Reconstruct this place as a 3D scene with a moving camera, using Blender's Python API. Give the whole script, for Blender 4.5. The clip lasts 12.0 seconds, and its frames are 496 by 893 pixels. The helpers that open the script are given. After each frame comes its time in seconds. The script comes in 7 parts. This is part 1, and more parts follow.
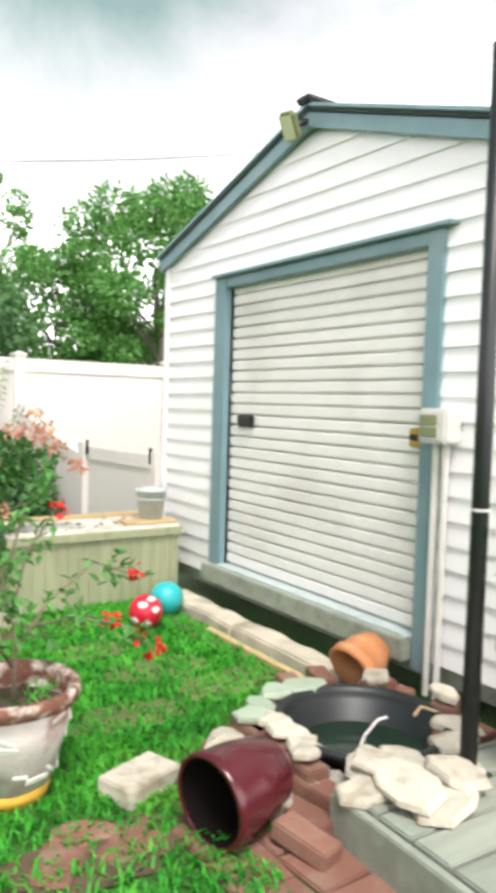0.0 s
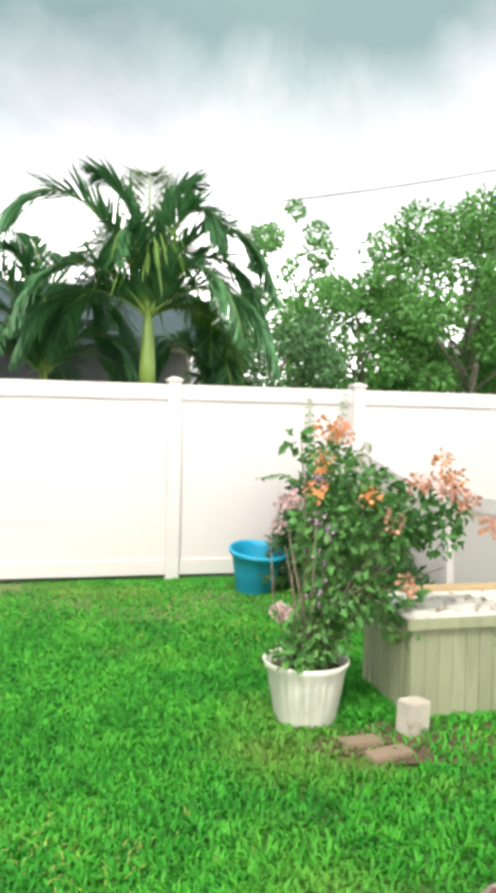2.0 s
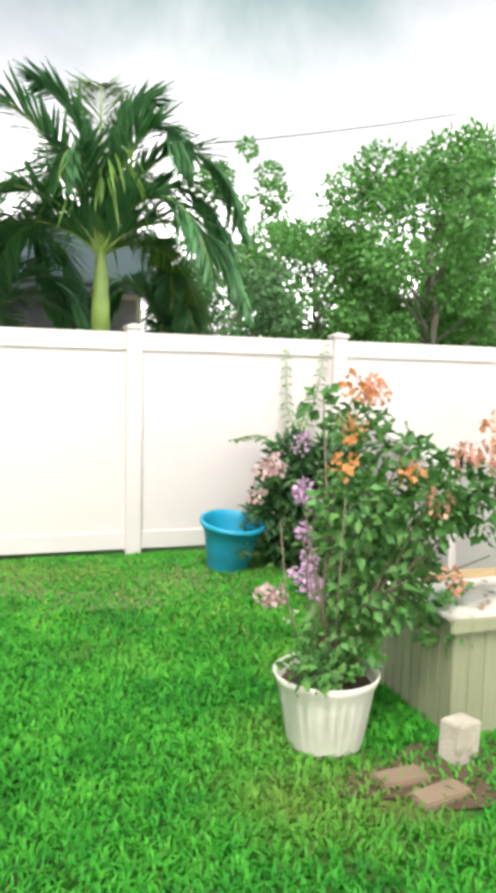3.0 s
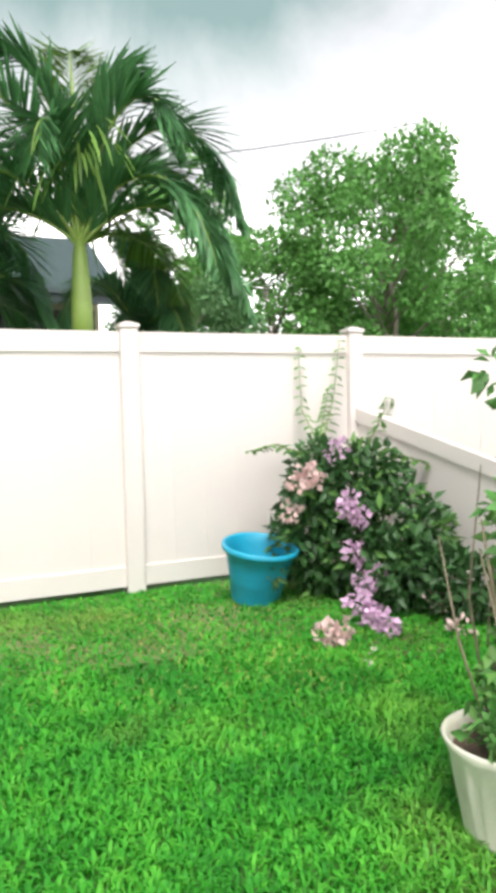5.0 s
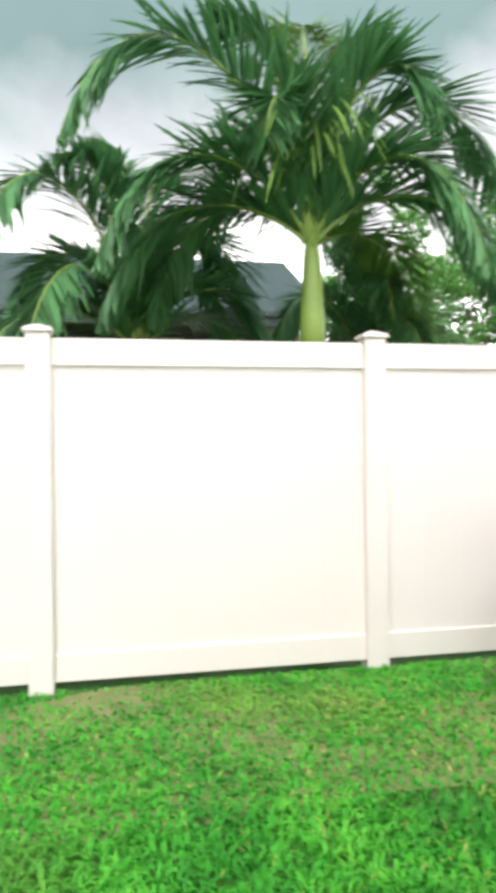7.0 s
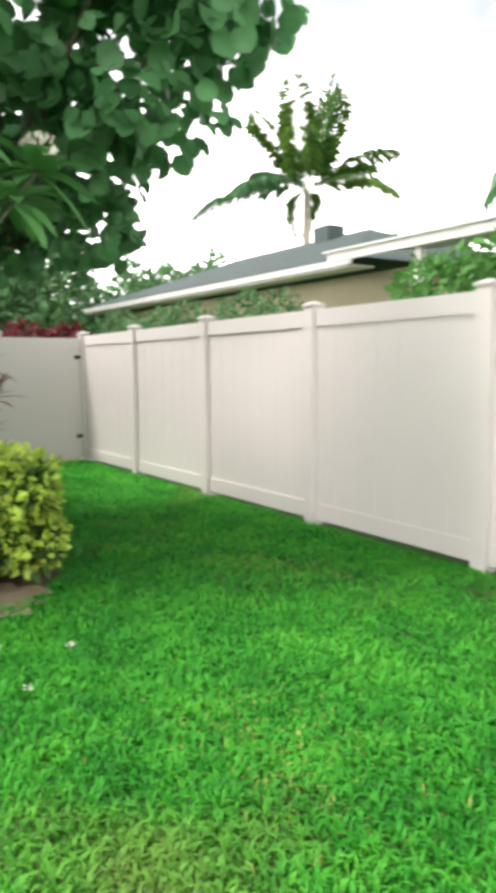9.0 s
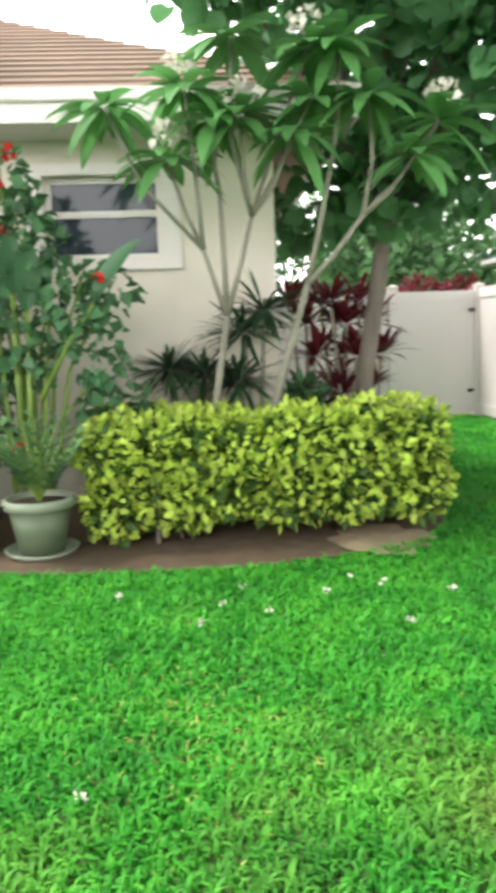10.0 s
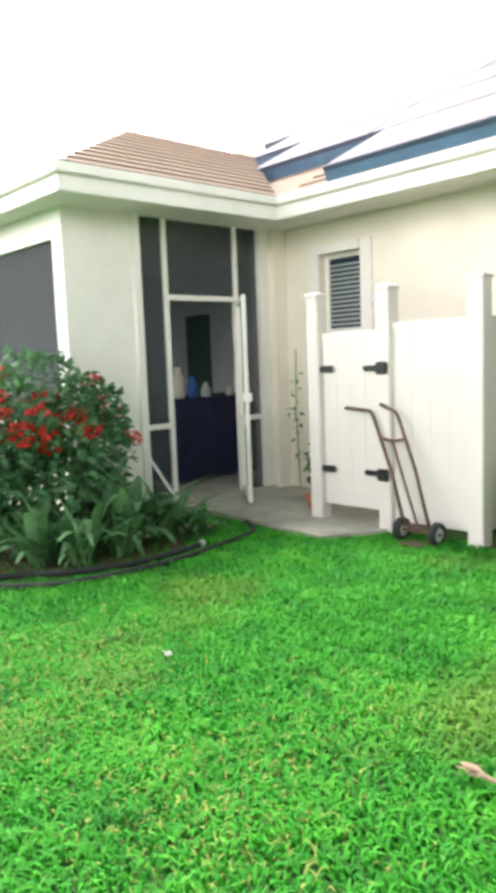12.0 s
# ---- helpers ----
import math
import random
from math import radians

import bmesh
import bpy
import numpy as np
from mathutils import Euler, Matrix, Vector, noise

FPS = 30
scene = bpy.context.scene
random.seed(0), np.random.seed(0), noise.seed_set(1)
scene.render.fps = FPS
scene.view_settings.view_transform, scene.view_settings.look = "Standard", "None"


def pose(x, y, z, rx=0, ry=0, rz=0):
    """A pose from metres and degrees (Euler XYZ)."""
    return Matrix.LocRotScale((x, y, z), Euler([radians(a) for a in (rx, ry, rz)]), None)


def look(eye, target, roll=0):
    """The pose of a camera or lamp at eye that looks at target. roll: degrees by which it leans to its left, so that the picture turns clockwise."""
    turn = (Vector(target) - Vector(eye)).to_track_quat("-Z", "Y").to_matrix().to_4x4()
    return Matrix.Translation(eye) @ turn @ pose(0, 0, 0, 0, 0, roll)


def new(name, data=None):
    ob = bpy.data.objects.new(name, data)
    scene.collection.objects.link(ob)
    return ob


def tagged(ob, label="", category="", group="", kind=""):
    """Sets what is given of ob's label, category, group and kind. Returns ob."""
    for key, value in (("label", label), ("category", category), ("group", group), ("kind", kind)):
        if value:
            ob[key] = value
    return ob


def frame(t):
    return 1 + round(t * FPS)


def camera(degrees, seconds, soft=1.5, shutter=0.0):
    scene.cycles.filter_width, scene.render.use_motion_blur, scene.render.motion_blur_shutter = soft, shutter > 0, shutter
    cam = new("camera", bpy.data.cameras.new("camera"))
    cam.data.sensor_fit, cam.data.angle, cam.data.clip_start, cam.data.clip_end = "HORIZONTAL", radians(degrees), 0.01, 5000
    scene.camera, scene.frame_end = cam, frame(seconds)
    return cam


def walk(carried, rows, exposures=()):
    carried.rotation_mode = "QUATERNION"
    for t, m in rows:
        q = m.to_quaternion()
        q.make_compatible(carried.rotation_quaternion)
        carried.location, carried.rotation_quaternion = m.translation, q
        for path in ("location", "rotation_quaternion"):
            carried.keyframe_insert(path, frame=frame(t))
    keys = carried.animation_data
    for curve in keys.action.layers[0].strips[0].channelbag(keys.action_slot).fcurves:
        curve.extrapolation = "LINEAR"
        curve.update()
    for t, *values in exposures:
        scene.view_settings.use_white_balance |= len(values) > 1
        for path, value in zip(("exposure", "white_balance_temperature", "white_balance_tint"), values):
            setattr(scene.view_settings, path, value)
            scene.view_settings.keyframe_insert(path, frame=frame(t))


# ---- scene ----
cam = camera(37.0, 12.0, soft=5.5, shutter=0.2)
PATH = [
    (0, (1.199, -0.219, 1.409), (2.314, 1.437, 1.292), 1.7),
    (0.5, (1.06, 0.085, 1.438), (1.901, 1.897, 1.344), 1.0),
    (1, (0.98, 0.47, 1.451), (1.539, 2.39, 1.394), 1.0),
    (1.5, (0.925, 0.744, 1.461), (1.349, 2.698, 1.42), 1.1),
    (2, (0.898, 1.079, 1.449), (1.362, 3.023, 1.395), 1.1),
    (2.5, (0.905, 1.435, 1.438), (1.426, 3.362, 1.32), 0.8),
    (2.7, (0.876, 1.651, 1.47), (1.452, 3.557, 1.287), 1.5),
    (4.3, (0.6, 2.529, 1.304), (1.33, 4.388, 1.189), -0.6),
    (4.5, (0.561, 2.635, 1.295), (1.296, 4.492, 1.178), -0.8),
    (5, (0.468, 2.924, 1.294), (1.281, 4.748, 1.185), -1.4),
    (5.5, (0.408, 3.213, 1.288), (1.278, 5.011, 1.175), -0.4),
    (6, (0.369, 3.502, 1.278), (1.247, 5.297, 1.191), -0.0),
    (6.5, (0.34, 3.737, 1.264), (1.111, 5.582, 1.231), -0.4),
    (7, (0.288, 4.016, 1.255), (0.69, 5.975, 1.255), -0.7),
    (7.2, (0.236, 4.098, 1.268), (0.386, 6.092, 1.259), -0.3),
    (8.8, (-0.417, 4.114, 1.349), (-1.968, 5.361, 1.151), -0.3),
    (9, (-0.449, 4.095, 1.349), (-2.123, 5.169, 1.138), -0.5),
    (9.5, (-0.493, 4.094, 1.279), (-2.388, 4.685, 1.033), -1.2),
    (10, (-0.378, 4.065, 1.303), (-2.352, 4.169, 1.0), -1.9),
    (10.5, (-0.411, 3.938, 1.336), (-2.348, 3.533, 1.043), -2.6),
    (11, (-0.446, 3.791, 1.36), (-2.208, 2.882, 1.102), -3.1),
    (11.2, (-0.433, 3.743, 1.365), (-2.101, 2.667, 1.12), -3.0),
    (11.5, (-0.452, 3.72, 1.381), (-1.974, 2.444, 1.147), -2.8),
    (12, (-0.486, 3.654, 1.381), (-1.816, 2.177, 1.156), -2.2),
]
walk(cam, [(t, look(eye, target, roll)) for t, eye, target, roll in PATH],
     exposures=[(0.0, 1.4), (7.0, 1.38), (9.2, 1.48), (9.6, 1.58), (10.0, 1.84), (10.6, 2.03), (11.2, 2.0), (12.0, 2.02)])

# ---- world and sun ----
world = bpy.data.worlds.new("sky")
scene.world = world
world.use_nodes = True
wn, wl = world.node_tree.nodes, world.node_tree.links
bg = wn["Background"]


def wnode(kind, **vals):
    n = wn.new(kind)
    for k, v in vals.items():
        n.inputs[k].default_value = v
    return n


sky = wn.new("ShaderNodeTexSky")
sky.sky_type, sky.sun_disc = "NISHITA", False
sky.sun_elevation, sky.sun_rotation = radians(61), radians(205)
sky_dim = wn.new("ShaderNodeMix"); sky_dim.data_type = "RGBA"; sky_dim.blend_type = "MULTIPLY"
sky_dim.inputs[0].default_value = 1.0
sky_dim.inputs[7].default_value = (0.1, 0.1, 0.1, 1)
wl.new(sky.outputs[0], sky_dim.inputs[6])
co = wn.new("ShaderNodeTexCoord")
# dark rain-cloud bank, ragged edge, over a bright overcast
sep = wn.new("ShaderNodeSeparateXYZ"); wl.new(co.outputs["Generated"], sep.inputs[0])
n1 = wnode("ShaderNodeTexNoise", Scale=2.2, Detail=6.0, Roughness=0.55, Distortion=0.35)
wl.new(co.outputs["Generated"], n1.inputs["Vector"])
m1 = wn.new("ShaderNodeMath"); m1.operation = "MULTIPLY_ADD"; m1.inputs[1].default_value = 0.42
wl.new(n1.outputs[0], m1.inputs[0]); wl.new(sep.outputs[2], m1.inputs[2])
m2 = wn.new("ShaderNodeMath"); m2.operation = "MULTIPLY_ADD"; m2.inputs[1].default_value = 0.16
wl.new(sep.outputs[1], m2.inputs[0]); wl.new(m1.outputs[0], m2.inputs[2])
ramp = wn.new("ShaderNodeValToRGB"); wl.new(m2.outputs[0], ramp.inputs[0])
r = ramp.color_ramp
r.elements[0].position, r.elements[0].color = 0.56, (1.0, 0.955, 0.94, 1)
r.elements[1].position, r.elements[1].color = 0.82, (0.082, 0.115, 0.106, 1)
e = r.elements.new(0.67); e.color = (0.3, 0.285, 0.285, 1)
n2 = wnode("ShaderNodeTexNoise", Scale=3.5, Detail=4.0, Roughness=0.5)
wl.new(co.outputs["Generated"], n2.inputs["Vector"])
veil = wn.new("ShaderNodeValToRGB"); wl.new(n2.outputs[0], veil.inputs[0])
veil.color_ramp.elements[0].position, veil.color_ramp.elements[0].color = 0.4, (1, 1, 1, 1)
veil.color_ramp.elements[1].position, veil.color_ramp.elements[1].color = 0.75, (0.8, 0.8, 0.83, 1)
mul = wn.new("ShaderNodeMix"); mul.data_type = "RGBA"; mul.blend_type = "MULTIPLY"; mul.inputs[0].default_value = 1
wl.new(ramp.outputs[0], mul.inputs[6]); wl.new(veil.outputs[0], mul.inputs[7])
mixs = wn.new("ShaderNodeMix"); mixs.data_type = "RGBA"; mixs.inputs[0].default_value = 0.95
wl.new(sky_dim.outputs[2], mixs.inputs[6]); wl.new(mul.outputs[2], mixs.inputs[7])
wl.new(mixs.outputs[2], bg.inputs[0])
bg.inputs[1].default_value = 1.82

sun_data = bpy.data.lights.new("sun", "SUN")
sun_data.energy, sun_data.angle, sun_data.color = 1.7, radians(20), (1.0, 0.955, 0.915)
sun = new("sun", sun_data)
sun.matrix_world = look((2, -6, 12), (2 + 0.35, -6 + 0.75, 12 - 1.5))


# ---- materials ----
def material(name, col, rough=0.6, metal=0.0, vary=0.12, scale=6.0, grain=80.0, bump=0.15, stain=None, stain_amount=0.4,
             stain_scale=2.0, piece=0.0, island=0.0, spec=0.5, translucent=0.0, stretch=None):
    m = bpy.data.materials.new(name)
    m.use_nodes = True
    t = m.node_tree
    b = t.nodes["Principled BSDF"]
    b.inputs["Roughness"].default_value, b.inputs["Metallic"].default_value = rough, metal
    b.inputs["Specular IOR Level"].default_value = spec
    tc = t.nodes.new("ShaderNodeTexCoord")
    src = tc.outputs["Object"]
    if stretch:
        mp = t.nodes.new("ShaderNodeMapping"); mp.inputs["Scale"].default_value = stretch
        t.links.new(src, mp.inputs[0]); src = mp.outputs[0]

    def noise_of(s, d=4.0):
        n = t.nodes.new("ShaderNodeTexNoise")
        n.inputs["Scale"].default_value, n.inputs["Detail"].default_value = s, d
        t.links.new(src, n.inputs["Vector"])
        return n.outputs[0]

    big, fine = noise_of(scale), noise_of(grain, 3.0)
    add = t.nodes.new("ShaderNodeMath"); add.operation = "MULTIPLY_ADD"; add.inputs[1].default_value = 0.5
    t.links.new(fine, add.inputs[0]); t.links.new(big, add.inputs[2])
    value = add.outputs[0]
    for amount, out in ((piece, "oi"), (island, "is")):
        if amount:
            n = t.nodes.new("ShaderNodeObjectInfo" if out == "oi" else "ShaderNodeNewGeometry")
            a = t.nodes.new("ShaderNodeMath"); a.operation = "MULTIPLY_ADD"; a.inputs[1].default_value = amount
            t.links.new(n.outputs["Random" if out == "oi" else "Random Per Island"], a.inputs[0]); t.links.new(value, a.inputs[2])
            value = a.outputs[0]
    mid = 0.75 + piece / 2 + island / 2
    mr = t.nodes.new("ShaderNodeMapRange")
    mr.inputs["From Min"].default_value, mr.inputs["From Max"].default_value = mid - 0.35 - (piece + island) / 2, mid + 0.35 + (piece + island) / 2
    mr.inputs["To Min"].default_value, mr.inputs["To Max"].default_value = 1 - vary, 1 + vary
    t.links.new(value, mr.inputs[0])
    mx = t.nodes.new("ShaderNodeMix"); mx.data_type = "RGBA"; mx.blend_type = "MULTIPLY"; mx.inputs[0].default_value = 1
    mx.inputs[6].default_value = (*col, 1)
    t.links.new(mr.outputs[0], mx.inputs[7])
    colour = mx.outputs[2]
    if stain:
        s = noise_of(stain_scale, 6.0)
        sr = t.nodes.new("ShaderNodeMapRange")
        sr.inputs["From Min"].default_value, sr.inputs["From Max"].default_value = 0.5, 0.68
        sr.inputs["To Max"].default_value = stain_amount
        t.links.new(s, sr.inputs[0])
        sm = t.nodes.new("ShaderNodeMix"); sm.data_type = "RGBA"
        sm.inputs[7].default_value = (*stain, 1)
        t.links.new(sr.outputs[0], sm.inputs[0]); t.links.new(colour, sm.inputs[6])
        colour = sm.outputs[2]
    t.links.new(colour, b.inputs["Base Color"])
    if bump:
        bn = t.nodes.new("ShaderNodeBump"); bn.inputs["Strength"].default_value = bump; bn.inputs["Distance"].default_value = 0.01
        t.links.new(value if not island else fine, bn.inputs["Height"]); t.links.new(bn.outputs[0], b.inputs["Normal"])
    if translucent:
        tr = t.nodes.new("ShaderNodeBsdfTranslucent"); t.links.new(colour, tr.inputs[0])
        ms = t.nodes.new("ShaderNodeMixShader"); ms.inputs[0].default_value = translucent
        t.links.new(b.outputs[0], ms.inputs[1]); t.links.new(tr.outputs[0], ms.inputs[2])
        t.links.new(ms.outputs[0], t.nodes["Material Output"].inputs[0])
    return m


def leaf(name, col, rough=0.5, vary=0.5, tr=0.3):
    return material(name, col, rough, vary=vary, scale=1.5, grain=30, bump=0, island=0.9, translucent=tr, spec=0.35)


vinyl = material("white_vinyl", (0.7, 0.64, 0.615), 0.4, vary=0.03, scale=1.2, bump=0.02, stain=(0.7, 0.68, 0.62), stain_amount=0.14, piece=0.15)
siding = material("white_siding", (0.84, 0.825, 0.83), 0.45, vary=0.04, scale=2, bump=0.05, stain=(0.62, 0.62, 0.58), stain_amount=0.22, piece=0.2)
bluegrey = material("blue_grey_paint", (0.17, 0.27, 0.3), 0.5, vary=0.1, bump=0.08, stain=(0.3, 0.36, 0.36), stain_amount=0.3)
rollmetal = material("painted_steel", (0.8, 0.77, 0.75), 0.4, vary=0.06, bump=0.04, stain=(0.5, 0.46, 0.42), stain_amount=0.3, piece=0.2)
greywood = material("weathered_wood", (0.27, 0.29, 0.24), 0.8, vary=0.3, scale=3, grain=40, bump=0.4, stretch=(1, 6, 6), stain=(0.16, 0.17, 0.14), piece=0.4)
palewood = material("pale_plank_wood", (0.52, 0.38, 0.2), 0.7, vary=0.2, stretch=(1, 8, 8), bump=0.3, piece=0.3)
boxwood = material("planter_boards", (0.33, 0.34, 0.21), 0.75, vary=0.25, scale=2, stretch=(7, 7, 0.8), bump=0.3, stain=(0.2, 0.22, 0.13), stain_amount=0.6, piece=0.5)
liner = material("pale_liner", (0.66, 0.62, 0.55), 0.7, vary=0.15, stain=(0.25, 0.2, 0.14), stain_amount=0.6, stain_scale=9)
concrete = material("concrete", (0.4, 0.37, 0.32), 0.85, vary=0.2, bump=0.4, stain=(0.22, 0.2, 0.16), stain_amount=0.6)
palestone = material("pale_stone", (0.5, 0.45, 0.37), 0.9, vary=0.4, scale=11, grain=60, bump=0.9, stain=(0.27, 0.22, 0.15), stain_amount=0.7, piece=0.5, stain_scale=12)
palekerb = material("pale_kerb", (0.52, 0.46, 0.37), 0.9, vary=0.3, scale=7, bump=0.6, stain=(0.25, 0.22, 0.15), stain_amount=0.6, stain_scale=5)
# near-black that paints the shade inside the tipped maroon pot
pot_shade = material("painted_pot_shade", (0.008, 0.006, 0.006), 0.95, vary=0.3, bump=0.2, spec=0.05)
greenstone = material("mossy_stone", (0.33, 0.38, 0.29), 0.85, vary=0.25, bump=0.5, stain=(0.2, 0.32, 0.2), piece=0.5)
brickm = material("red_brick", (0.22, 0.098, 0.07), 0.85, vary=0.25, scale=8, bump=0.5, stain=(0.28, 0.2, 0.15), stain_amount=0.5, stain_scale=8, piece=0.8)
brownstone = material("brown_stone", (0.27, 0.19, 0.13), 0.9, vary=0.25, scale=8, bump=0.6, stain=(0.16, 0.15, 0.08), piece=0.5)
terracotta = material("terracotta", (0.5, 0.2, 0.08), 0.6, vary=0.15, bump=0.15, stain=(0.62, 0.36, 0.2), stain_amount=0.4, stain_scale=6)
maroon = material("maroon_glaze", (0.08, 0.009, 0.015), 0.22, vary=0.2, bump=0.02)
black = material("black_plastic", (0.012, 0.014, 0.015), 0.45, vary=0.3, bump=0.05)
rubber = material("black_rubber", (0.02, 0.02, 0.02), 0.8, vary=0.3, bump=0.2)
pondwater = material("dark_pond_water", (0.015, 0.03, 0.02), 0.06, vary=0.4, bump=0.03)
turquoise = material("turquoise_plastic", (0.015, 0.33, 0.5), 0.4, vary=0.1, bump=0.04, stain=(0.02, 0.2, 0.3), stain_amount=0.25, stain_scale=5)
potwhite = material("white_plastic", (0.68, 0.66, 0.56), 0.55, vary=0.1, stain=(0.42, 0.42, 0.3), stain_amount=0.5, stain_scale=5)
peeling = material("peeling_paint", (0.58, 0.52, 0.48), 0.75, vary=0.12, bump=0.5, stain=(0.28, 0.1, 0.06), stain_amount=0.95, stain_scale=7, scale=9)
rust = material("rusty_clay", (0.16, 0.065, 0.04), 0.85, vary=0.5, scale=20, bump=0.9, stain=(0.62, 0.54, 0.47), stain_amount=1.0, stain_scale=16)
yellowpaint = material("yellow_paint", (0.6, 0.34, 0.04), 0.7, vary=0.2, bump=0.3)
galv = material("galvanised_steel", (0.5, 0.56, 0.56), 0.45, 0.25, vary=0.2, scale=12, bump=0.05)
redball = material("red_rubber", (0.6, 0.015, 0.04), 0.35, vary=0.1)
tealball = material("teal_rubber", (0.03, 0.42, 0.44), 0.35, vary=0.1)
whiteball = material("white_print", (0.75, 0.7, 0.68), 0.4, vary=0.05)
soil = material("dark_soil", (0.07, 0.045, 0.03), 0.95, vary=0.4, scale=12, bump=0.8)
mulch = material("mulch", (0.11, 0.07, 0.042), 0.95, vary=0.4, scale=9, grain=60, bump=0.9, stain=(0.1, 0.06, 0.035), stain_amount=0.8, stain_scale=3)
stucco = material("cream_stucco", (0.78, 0.72, 0.62), 0.85, vary=0.06, scale=1.5, grain=220, bump=0.35, stain=(0.6, 0.55, 0.47), stain_amount=0.3)
trimwhite = material("white_trim_paint", (0.78, 0.75, 0.7), 0.5, vary=0.05, bump=0.05, stain=(0.62, 0.6, 0.54), stain_amount=0.25)
shingle = material("brown_roof_tile", (0.3, 0.21, 0.155), 0.8, vary=0.25, scale=3, bump=0.4, piece=0.6, island=0.4)
darkroof = material("grey_shingle", (0.065, 0.085, 0.08), 0.9, vary=0.25, scale=3, grain=40, bump=0.5, island=0.5)
# pale base colour stands in for bright sky mirrored in the panels
solar = material("solar_painted_sheen", (0.21, 0.175, 0.205), 0.5, vary=0.15, bump=0.0, piece=0.5, spec=0.12)
# dark blue that paints the shaded underside of the raised panels
solarshade = material("solar_underside_shade", (0.09, 0.16, 0.25), 0.4, vary=0.2, bump=0.0)
solarframe = material("solar_frame", (0.1, 0.13, 0.2), 0.35, 0.6, vary=0.1)
darkglass = material("dark_window_glass", (0.025, 0.04, 0.05), 0.08, vary=0.1, bump=0.0, spec=0.4)
blind = material("blind_slats", (0.3, 0.33, 0.33), 0.5, vary=0.1, bump=0)
screenm = material("dark_insect_screen", (0.05, 0.06, 0.07), 0.7, vary=0.2, grain=400, bump=0.2)
# the woven screens let about half of the light through
st = screenm.node_tree
clear = st.nodes.new("ShaderNodeBsdfTransparent")
weave = st.nodes.new("ShaderNodeMixShader"); weave.inputs[0].default_value = 0.5
st.links.new(st.nodes["Principled BSDF"].outputs[0], weave.inputs[1]); st.links.new(clear.outputs[0], weave.inputs[2])
st.links.new(weave.outputs[0], st.nodes["Material Output"].inputs[0])
interior = material("lanai_interior", (0.42, 0.45, 0.48), 0.8, vary=0.2, scale=1)
navy = material("navy_cloth", (0.015, 0.02, 0.06), 0.8, vary=0.4)
darkmetal = material("brown_steel_tube", (0.1, 0.05, 0.035), 0.5, 0.3, vary=0.3, stain=(0.18, 0.09, 0.06), stain_amount=0.5, stain_scale=12)
ironblack = material("black_iron", (0.015, 0.016, 0.016), 0.45, 0.2, vary=0.3)
fixture = material("olive_fixture", (0.2, 0.22, 0.11), 0.4, vary=0.2)
lens_glass = material("lamp_lens", (0.5, 0.55, 0.35), 0.2, vary=0.1)
greypvc = material("grey_pvc", (0.62, 0.6, 0.57), 0.5, vary=0.06)
brass = material("brass", (0.45, 0.3, 0.07), 0.3, 0.9, vary=0.2)
bark = material("grey_bark", (0.2, 0.17, 0.14), 0.9, vary=0.35, scale=7, bump=0.7, stretch=(1, 1, 0.3))
palebark = material("pale_smooth_bark", (0.36, 0.33, 0.26), 0.8, vary=0.2, scale=8, bump=0.4)
frangbark = material("grey_green_bark", (0.23, 0.22, 0.17), 0.8, vary=0.25, scale=8, bump=0.4)
thornbark = material("brown_twig_bark", (0.2, 0.16, 0.11), 0.85, vary=0.3, scale=20, bump=0.4)
crownshaft = material("green_crownshaft", (0.2, 0.3, 0.06), 0.45, vary=0.2, scale=4, bump=0.1)
drybark = material("dry_sheath", (0.32, 0.22, 0.13), 0.9, vary=0.4, scale=9, bump=0.6, island=0.5)
palmleaf = leaf("palm_leaflet", (0.085, 0.22, 0.085), 0.4, 0.6, 0.28)
palmlight = leaf("palm_leaflet_light", (0.14, 0.26, 0.05), 0.4, 0.5, 0.35)
treeleaf = leaf("tree_leaf", (0.12, 0.3, 0.07), 0.5, 0.6, 0.35)
farleaf = leaf("far_tree_leaf", (0.11, 0.23, 0.09), 0.6, 0.5, 0.3)
grapeleaf = leaf("sea_grape_leaf", (0.1, 0.26, 0.1), 0.4, 0.55, 0.42)
frangleaf = leaf("frangipani_leaf", (0.13, 0.33, 0.1), 0.42, 0.4, 0.4)
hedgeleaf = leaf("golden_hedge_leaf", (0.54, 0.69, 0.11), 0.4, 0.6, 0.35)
# leaf colour darkened to paint the shade inside the hedges
hedgeshade = leaf("shaded_hedge_leaf", (0.07, 0.15, 0.03), 0.5, 0.5, 0.2)
bougleaf = leaf("bougainvillea_leaf", (0.1, 0.26, 0.065), 0.5, 0.6, 0.3)
vineleaf = leaf("vine_leaf", (0.05, 0.13, 0.04), 0.42, 0.6, 0.25)
vinelight = leaf("young_vine_leaf", (0.15, 0.32, 0.08), 0.45, 0.4, 0.4)
hibleaf = leaf("hibiscus_leaf", (0.09, 0.21, 0.09), 0.35, 0.6, 0.25)
bananaleaf = leaf("paddle_leaf", (0.075, 0.18, 0.085), 0.35, 0.4, 0.25)
lilyleaf = leaf("lily_leaf", (0.14, 0.28, 0.12), 0.38, 0.6, 0.25)
olivepot = material("olive_plastic", (0.13, 0.17, 0.1), 0.5, vary=0.12, stain=(0.2, 0.22, 0.15), stain_amount=0.4, stain_scale=7)
oliverim = material("pale_olive_plastic", (0.3, 0.34, 0.25), 0.5, vary=0.12, stain=(0.2, 0.22, 0.15), stain_amount=0.4, stain_scale=7)
